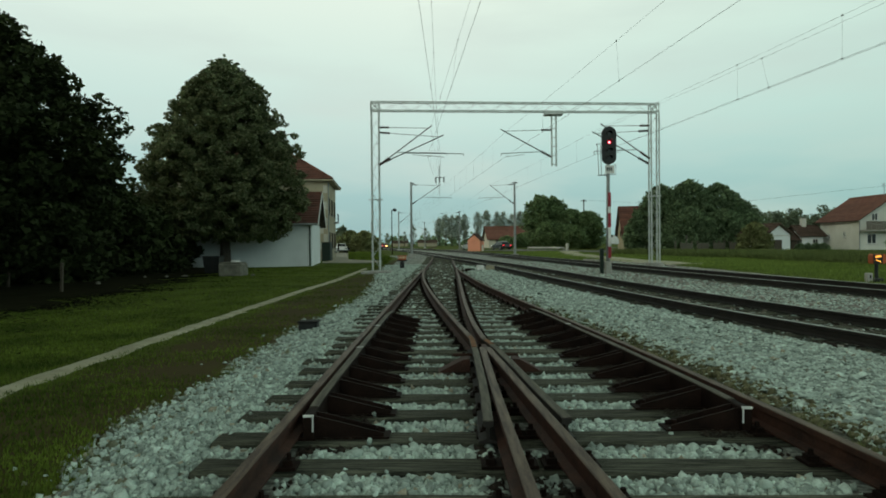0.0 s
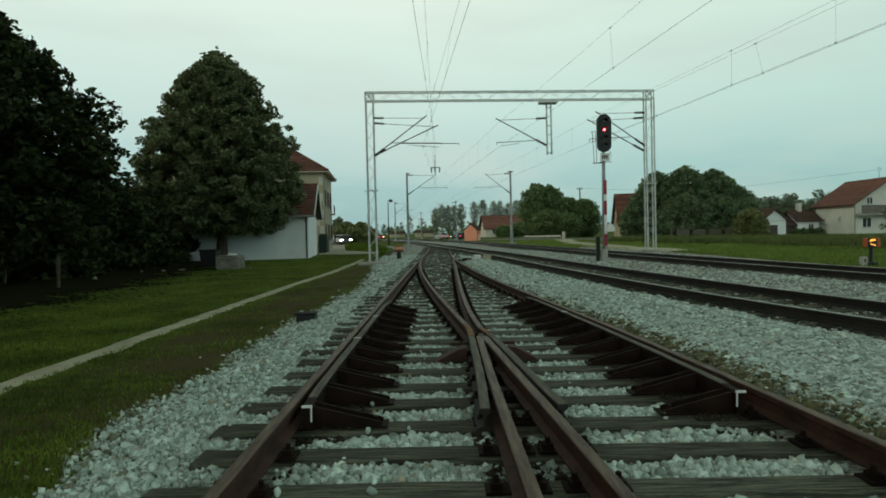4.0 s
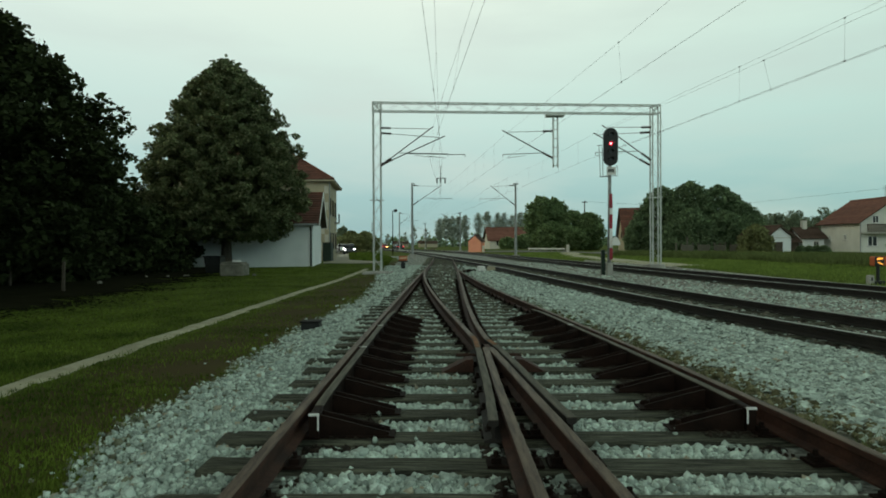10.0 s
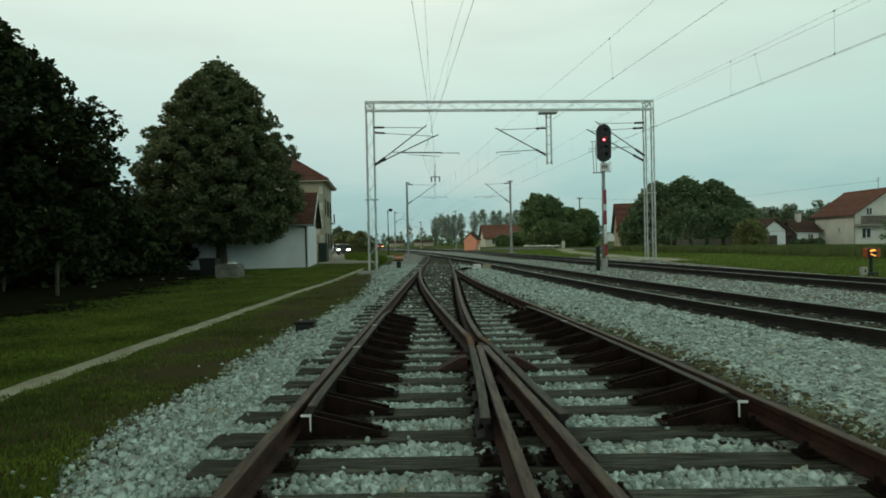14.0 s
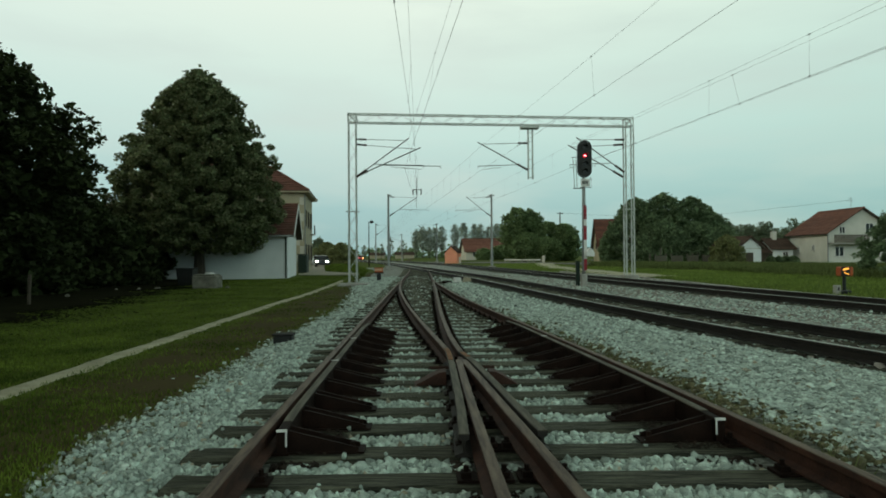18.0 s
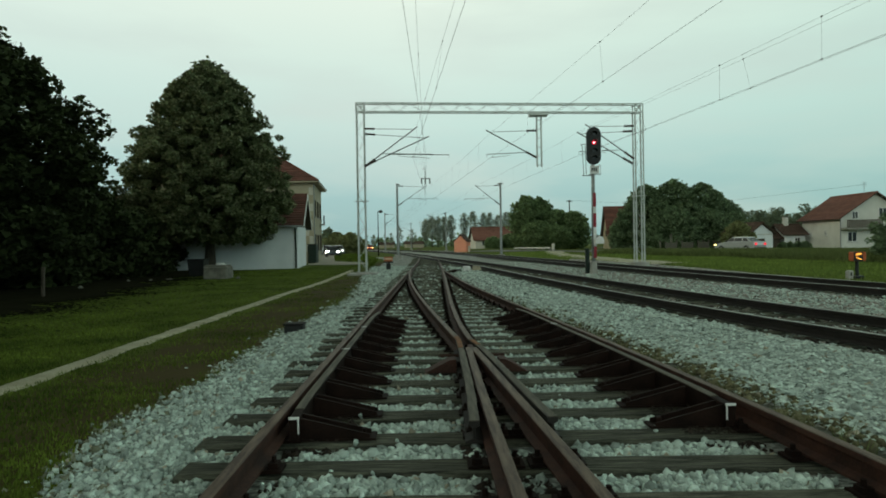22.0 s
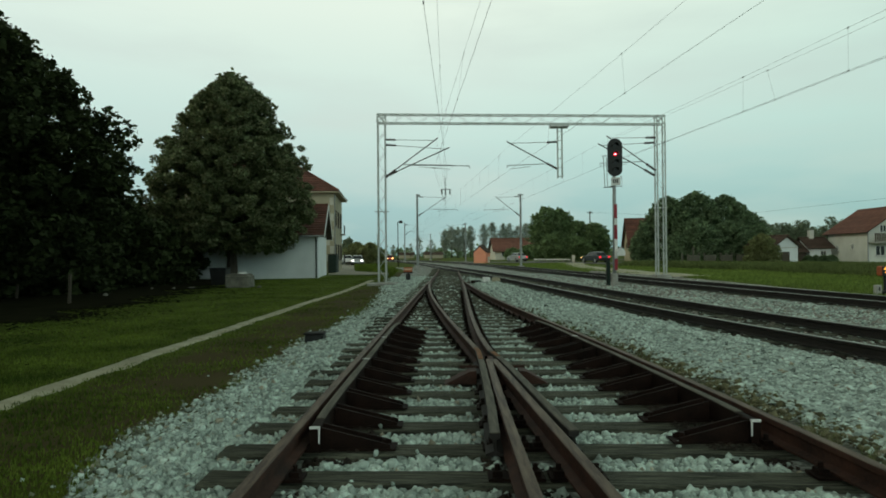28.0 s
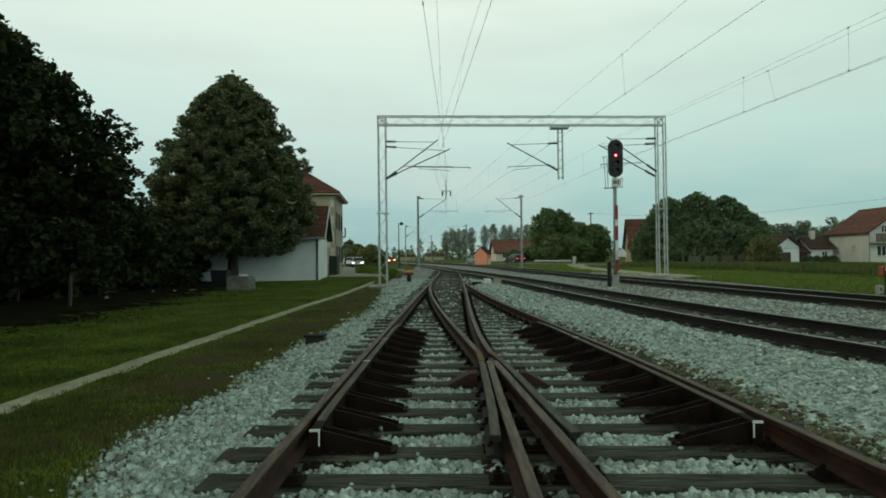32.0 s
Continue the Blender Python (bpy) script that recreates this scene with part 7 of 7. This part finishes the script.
def far_woods():
    """The wooded skyline all round, as one mass of foliage."""
    rng = np.random.default_rng(9)
    cl = []
    for k in range(330):
        a = math.radians(rng.uniform(-72, 72))
        d = rng.uniform(330, 420)
        h = rng.uniform(2.5, 5.5) + (5.0 if 20 < math.degrees(a) < 45 else 0)
        cl.append(((math.sin(a) * d, math.cos(a) * d, h * 0.5), (rng.uniform(5, 9), 4, h * 0.9), 1.0))
    ob = crown("far_woods", cl, 15000, 1.7, rng, M["leafmid"], None)
    tagged(ob, "low dark wooded skyline", "woods", kind="stuff")
    cl = []
    for deg, d, r, top in ((24.6, 122, 2.6, 7.0), (26.0, 118, 2.8, 6.6), (27.3, 130, 2.4, 6.6), (28.6, 126, 2.7, 6.9), (30.2, 120, 3.1, 7.3), (31.3, 131, 2.6, 6.8), (32.3, 128, 2.7, 6.8), (34.4, 121, 2.8, 7.6), (36.9, 126, 3.0, 7.9), (39.5, 120, 2.7, 7.0), (42.2, 126, 3.0, 7.6), (45.0, 121, 3.0, 7.4), (23.0, 127, 2.4, 6.8)):
        a = math.radians(deg)
        cx, cy = math.sin(a) * d, math.cos(a) * d
        for k in range(34):
            u, w = rng.uniform(0, 2 * math.pi), rng.uniform(0.05, 1.0)
            rad = r * (1.0 if w < 0.65 else 1.0 - (w - 0.65) * 1.9) * rng.uniform(0.55, 0.95)
            cl.append(((cx + math.cos(u) * rad, cy + math.sin(u) * rad, 0.4 + w * (top - 0.9)), (rng.uniform(0.6, 1.0),) * 2 + (0.6,), 1.0))
    for k in range(20):
        a = math.radians(24.5 + k * 1.12 + rng.uniform(-0.3, 0.3))
        d, r, top = rng.uniform(134, 142), rng.uniform(2.0, 2.7), rng.uniform(5.6, 7.0)
        for i in range(26):
            u, w = rng.uniform(0, 2 * math.pi), rng.uniform(0.05, 1.0)
            rad = r * (1.0 if w < 0.6 else 1.0 - (w - 0.6) * 1.8) * rng.uniform(0.4, 0.95)
            cl.append(((math.sin(a) * d + math.cos(u) * rad, math.cos(a) * d + math.sin(u) * rad, 0.4 + w * (top - 0.9)), (rng.uniform(0.6, 1.0),) * 2 + (0.6,), 1.0))
    ob = crown("orchard", cl, 70000, 0.27, rng, M["leafhazy"], None)
    tagged(ob, "orchard trees behind the houses", "trees", kind="stuff")


far_woods()


# ---- grass ----
def blades(name, n, xy, height, width, material, seed, label):
    rng = np.random.default_rng(seed)
    x, y = xy(rng, n)
    n = len(x)
    z = ground_z(x, y)
    a = rng.uniform(0, 2 * np.pi, n)
    h = height * rng.uniform(0.45, 1.3, n)
    w = width * rng.uniform(0.6, 1.3, n)
    lx, ly = rng.normal(0, 0.35, n) * h, rng.normal(0, 0.35, n) * h
    P = np.empty((n, 3, 3))
    P[:, 0] = np.stack([x - np.cos(a) * w, y - np.sin(a) * w, z - 0.02], -1)
    P[:, 1] = np.stack([x + np.cos(a) * w, y + np.sin(a) * w, z - 0.02], -1)
    P[:, 2] = np.stack([x + lx, y + ly, z + h], -1)
    ob = bulk_mesh(name, P.reshape(-1, 3), np.arange(n * 3).reshape(-1, 3), 3, [material])
    return tagged(ob, label, "grass", kind="stuff")


PATH_LINE = [(-3, -4.3), (6.5, -4.36), (9, -4.38), (13.5, -4.47), (18, -4.41), (30, -4.35), (38, -4.6)]


def lawn(rng, n):
    y = np.where(rng.uniform(0, 1, n) < 0.06, rng.uniform(-4, 3.5, n), 3.5 + 44 * rng.uniform(0, 1, n) ** 1.5)
    lo, hi = np.maximum(np.minimum(-0.78 * y - 1, -7.0), -17.0), lerp(GRASS_EDGE, y) + 0.10 + 0.08 * np.sin(y * 3.7)
    x = lo + (hi - lo) * rng.uniform(0, 1, n)
    off = np.abs(x - lerp(PATH_LINE, y))
    keep = off > 0.09 + 0.05 * np.sin(y * 2.1) * np.sin(y * 5.3 + x) + rng.exponential(0.05, n)
    patch = np.sin(x * 2.3 + y * 1.1) + np.sin(y * 2.9 - x * 1.7)
    worn = np.exp(-np.maximum(np.abs(x + 3.2) - 0.38 - 0.8 * np.exp(-np.maximum(y - 3.5, 0) / 4.5), 0) / 0.4)
    keep &= rng.uniform(0, 1, n) > worn * (0.52 + 0.26 * patch)
    keep &= x > lerp(SHADE_RIM, y) + 0.5 * np.sin(y * 1.3) + rng.exponential(1.5, n) - 1.1
    keep &= ~((x > -4.0) & (x < -2.45) & (np.abs(y - PY) < 0.85)) & ~((x < -8.4) & (y > 42))
    return x[keep], y[keep]


blades("lawn_grass", 230000, lawn, 0.036, 0.012, M["grass"], 31, "short dark green trackside grass")


def verge(rng, n):
    y = 9 + 75 * rng.uniform(0, 1, n) ** 1.4
    lo = lerp(RIGHT_EDGE, y) - 0.05
    hi = np.where(y < 44, 20.5, np.where(y < 62, 18.5, 15.0))
    x = lo + np.maximum(hi - lo, 0.5) * rng.uniform(0, 1, n)
    bare = np.abs(x - lerp(SERVICE, y)) < 0.95 + 0.25 * np.sin(y * 0.9) - rng.exponential(0.22, n)
    keep = ~(bare & (y > 33)) & ((x - lo > 0.55) | (rng.uniform(0, 1, n) < 0.25))
    return x[keep], y[keep]


blades("verge_grass", 90000, verge, 0.10, 0.020, M["grassbright"], 32, "bright short grass on the verge")


def field(rng, n):
    y = 20 + 44 * rng.uniform(0, 1, n)
    lo = np.interp(y, [20, 30, 42, 50, 64], [21.5, 19.6, 19.6, 18.0, 16.6]) + rng.exponential(0.35, n)
    hi = np.interp(y, [20, 26, 48, 60, 64], [40, 42, 31, 24, 21])
    x = lo + np.maximum(hi - lo, 0.3) * rng.uniform(0, 1, n)
    return x, y


blades("field_grass", 92000, field, 0.46, 0.024, M["grasstall"], 33, "tall uncut meadow grass in the field")


def rough(rng, n):
    y = 44 + 60 * rng.uniform(0, 1, n)
    c = lerp(GRASS_EDGE, y)
    x = c - 0.2 - 4.0 * rng.uniform(0, 1, n) * smoothstep(50, 60, y)
    return x, y


def weeds(rng, n):
    tuft = np.floor(rng.uniform(0, 70, n))
    y = 3.2 + 10.5 * np.modf(tuft * 0.6180339)[0] ** 1.3 + rng.normal(0, 0.05, n)
    x = lerp(RIGHT_STOCK, y) + 0.16 + 0.34 * np.modf(tuft * 0.4142)[0] + rng.normal(0, 0.035, n)
    return x, y


blades("ballast_weeds", 1500, weeds, 0.17, 0.007, M["grasstall"], 35, "thin weeds growing among the ballast by a rail")
blades("rough_grass", 20000, rough, 0.28, 0.03, M["grass"], 34, "rough grass beside the far line")


# ---- cars ----
def car(label, paint, front="headdim", tail="taillamp", blinker=False):
    """A five-door car heading along +y, standing on z = 0."""
    c = thing("car", label, "car")
    side = [(-2.12, 0.32), (-2.14, 0.62), (-2.06, 0.90), (-1.98, 0.96), (-1.0, 1.0), (0.85, 0.94), (1.75, 0.80), (2.08, 0.62), (2.12, 0.34), (1.9, 0.24), (-1.9, 0.24)]

    def loft(sections, name, mt, par=c, lb=""):
        n = len(sections[0])
        v = [p for s in sections for p in s]
        f = [(i * n + k, i * n + n + k, i * n + n + (k + 1) % n, i * n + (k + 1) % n) for i in range(len(sections) - 1) for k in range(n)]
        f += [tuple(range(n)), tuple(reversed(range((len(sections) - 1) * n, len(sections) * n)))]
        return Shape().add(v, f).out(name, M[mt], par, lb, smooth=False)

    body = loft([[(x, y * k, 0.24 + (z - 0.24) * kz) for y, z in side] for x, k, kz in ((-0.86, 0.94, 0.93), (-0.80, 0.99, 1.0), (0.80, 0.99, 1.0), (0.86, 0.94, 0.93))], "body", paint)
    cab = [(-1.75, 0.97), (-1.25, 1.33), (-0.85, 1.41), (-0.1, 1.42), (0.3, 1.36), (1.2, 0.92)]
    loft([[(x, y * k, 0.9 + (z - 0.9) * kz) for y, z in cab] for x, k, kz in ((-0.74, 1.0, 0.1), (-0.60, 0.94, 1.0), (0.60, 0.94, 1.0), (0.74, 1.0, 0.1))], "cabin", paint, c)
    for sx in (-1, 1):
        for y0, y1, t0, t1 in ((-1.45, -0.85, -1.14, -0.82), (-0.78, 0.02, -0.74, -0.02), (0.08, 0.92, 0.06, 0.34)):
            v = [(sx * 0.725, y0, 1.0), (sx * 0.725, y1, 1.0), (sx * 0.635, t1, 1.31), (sx * 0.635, t0, 1.31)]
            w = [(x + sx * 0.025, y, z) for x, y, z in v]
            Shape().add(v + w, [(0, 1, 2, 3), (7, 6, 5, 4), (0, 4, 5, 1), (1, 5, 6, 2), (2, 6, 7, 3), (3, 7, 4, 0)]).out("side_window", M["glass"], c)
    Shape().add([(-0.6, 1.02, 0.98), (0.6, 1.02, 0.98), (0.52, 0.39, 1.31), (-0.52, 0.39, 1.31), (-0.6, 1.07, 0.99), (0.6, 1.07, 0.99), (0.52, 0.44, 1.33), (-0.52, 0.44, 1.33)], [(0, 1, 2, 3), (4, 7, 6, 5), (0, 4, 5, 1), (1, 5, 6, 2), (2, 6, 7, 3), (3, 7, 4, 0)]).out("windscreen", M["glass"], c)
    Shape().add([(-0.58, -1.58, 1.02), (0.58, -1.58, 1.02), (0.5, -1.20, 1.30), (-0.5, -1.20, 1.30), (-0.58, -1.64, 1.03), (0.58, -1.64, 1.03), (0.5, -1.25, 1.32), (-0.5, -1.25, 1.32)], [(3, 2, 1, 0), (5, 6, 7, 4), (0, 1, 5, 4), (1, 2, 6, 5), (2, 3, 7, 6), (3, 0, 4, 7)]).out("rear_window", M["glass"], c)
    for sx in (-1, 1):
        for y in (-1.28, 1.32):
            w = Shape().tube((sx * 0.68, y, 0.31), (sx * 0.88, y, 0.31), 0.31, n=18).out("wheel", M["rubber"], c, "black tyre")
            Shape().tube((sx * 0.881, y, 0.31), (sx * 0.892, y, 0.31), 0.19, n=12).out("rim", M["greysteel"], w)
        lamp = -0.02 if front == "headlamp" else 0.0
        Shape().box(sx * 0.62 - 0.17 - lamp, 2.02, 0.60 - lamp, sx * 0.62 + 0.17 + lamp, 2.14, 0.74 + lamp, bevel=0.02).out("headlight", M[front], c, "headlight")
        Shape().box(sx * 0.66 - 0.14, -2.16, 0.64, sx * 0.66 + 0.14, -2.06, 0.84, bevel=0.02).out("tail_light", M[tail], c, "red tail light")
        Shape().box(sx * 0.84 - 0.07, 0.72, 0.92, sx * 0.84 + 0.07, 0.86, 1.04, bevel=0.02).out("mirror", M["black"], c)
    if blinker:
        Shape().box(-0.89, 1.78, 0.62, -0.55, 2.10, 0.74, bevel=0.02).out("indicator", M["blinker"], c, "lit yellow indicator")
    Shape().box(-0.85, 2.05, 0.26, 0.85, 2.16, 0.42, bevel=0.03).out("front_bumper", M["black"], c)
    Shape().box(-0.85, -2.18, 0.28, 0.85, -2.06, 0.44, bevel=0.03).out("rear_bumper", M["black"], c)
    return c


ROAD_DENSE = []


def road_line():
    pts = [Vector((*p, 0)) for p in ROAD]
    for i in range(len(pts) - 1):
        p0, p1, p2, p3 = pts[max(i - 1, 0)], pts[i], pts[i + 1], pts[min(i + 2, len(pts) - 1)]
        for k in range(40):
            u = k / 40
            ROAD_DENSE.append(0.5 * (2 * p1 + (p2 - p0) * u + (2 * p0 - 5 * p1 + 4 * p2 - p3) * u * u + (3 * p1 - p0 - 3 * p2 + p3) * u**3))


road_line()


def on_road(y, side=0.9):
    """The pose of a car on the road where it passes y, keeping to its lane."""
    i = min(range(len(ROAD_DENSE) - 1), key=lambda k: abs(ROAD_DENSE[k].y - y))
    p, d = ROAD_DENSE[i], (ROAD_DENSE[i + 1] - ROAD_DENSE[max(i - 1, 0)]).normalized()
    if i + 1 < len(ROAD_DENSE):
        q = ROAD_DENSE[i + 1]
        f = (y - p.y) / max(1e-6, q.y - p.y)
        p = p.lerp(q, f)
    s = Vector((d.y, -d.x, 0))
    p = p + s * side
    return Matrix.Translation((p.x, p.y, float(ground_z(p.x, p.y)) + 0.052)) @ pose(0, 0, 0, 0, 0, math.degrees(math.atan2(-d.x, d.y)))


def standing(x, y, heading):
    return Matrix.Translation((x, y, float(ground_z(x, y)) + 0.052)) @ pose(0, 0, 0, 0, 0, heading)


silver = car("silver estate car driving along the road, lights on", "silver", "blinker")
dark = car("dark blue car driving along the road, tail lights on", "darkpaint", "headamber")
braking = car("pale car braking on the road, red tail lights lit", "silver")
early = car("dark car slowing towards the crossing, red lights lit", "darkpaint")
leading = car("grey car queueing ahead of the crossing, tail lights lit", "silver")
bright = car("grey car with bright headlights on the station road", "darkpaint", "headlamp")
follower = car("grey car with small white lights on the station road", "silver", "headdim")
parked = car("white car parked beside the station road", "whitecar", "glass", "glass")
distant = car("dark red van approaching with amber headlights", "redcar", "headamber")


def motions():
    # the road's cars, by the distance reached along it
    walk(silver, [(t, on_road(y)) for t, y in ((0, 27), (19.4, 28), (20.3, 41.5), (20.8, 47.3), (21.3, 52.2), (22, 58.6), (22.5, 63.3), (23.1, 69.1), (23.7, 75.5), (24.3, 81.7), (25, 88.5), (26.5, 97), (28, 103), (29, 106.3), (30, 111), (31, 116), (32, 118.5))])
    walk(dark, [(t, on_road(y)) for t, y in ((0, 28), (22.0, 28.5), (23.2, 41), (24, 50), (24.5, 53.4), (25.5, 61), (26.5, 69.2), (27.2, 75.5), (28, 82.5), (29, 90.6), (30, 95), (31, 99), (32, 104))])
    walk(early, [(t, on_road(y)) for t, y in ((0, 106.2), (0.5, 108.8), (1, 110.8), (2, 114), (3, 117), (4, 121), (5.6, 130.2), (7, 133), (8, 137), (10, 160), (14, 215), (32, 235))])
    walk(leading, [(t, on_road(y)) for t, y in ((0, 117.5), (1.5, 123.7), (2, 124.8), (2.5, 126), (3, 127), (5.6, 134), (7, 139.5), (8, 150), (10, 180), (14, 232), (32, 248))])
    walk(braking, [(t, on_road(y, -1.2)) for t, y in ((0, 170), (32, 170.5))])
    walk(bright, [(t, standing(x, y, 187)) for t, x, y in ((0, -14.4, 99), (2, -13.9, 95.5), (9, -13.2, 90.5), (16, -12.6, 84), (21, -12.05, 80), (24.5, -11.6, 75.5), (25.5, -12.2, 72), (26.5, -14.2, 68.5), (32, -15.5, 67.5))])
    walk(follower, [(t, standing(x, y, 187)) for t, x, y in ((0, -14.9, 108), (16, -14.9, 107), (21, -13.1, 93), (24.5, -13.0, 91.5), (32, -12.9, 90))])
    walk(parked, [(0, standing(-15.2, 96, 190)), (32, standing(-15.2, 96, 190))])
    walk(distant, [(t, standing(x, y, 185)) for t, x, y in ((0, -17.4, 190), (20, -16.3, 176), (26.5, -14.2, 153), (32, -13.4, 148))])


motions()
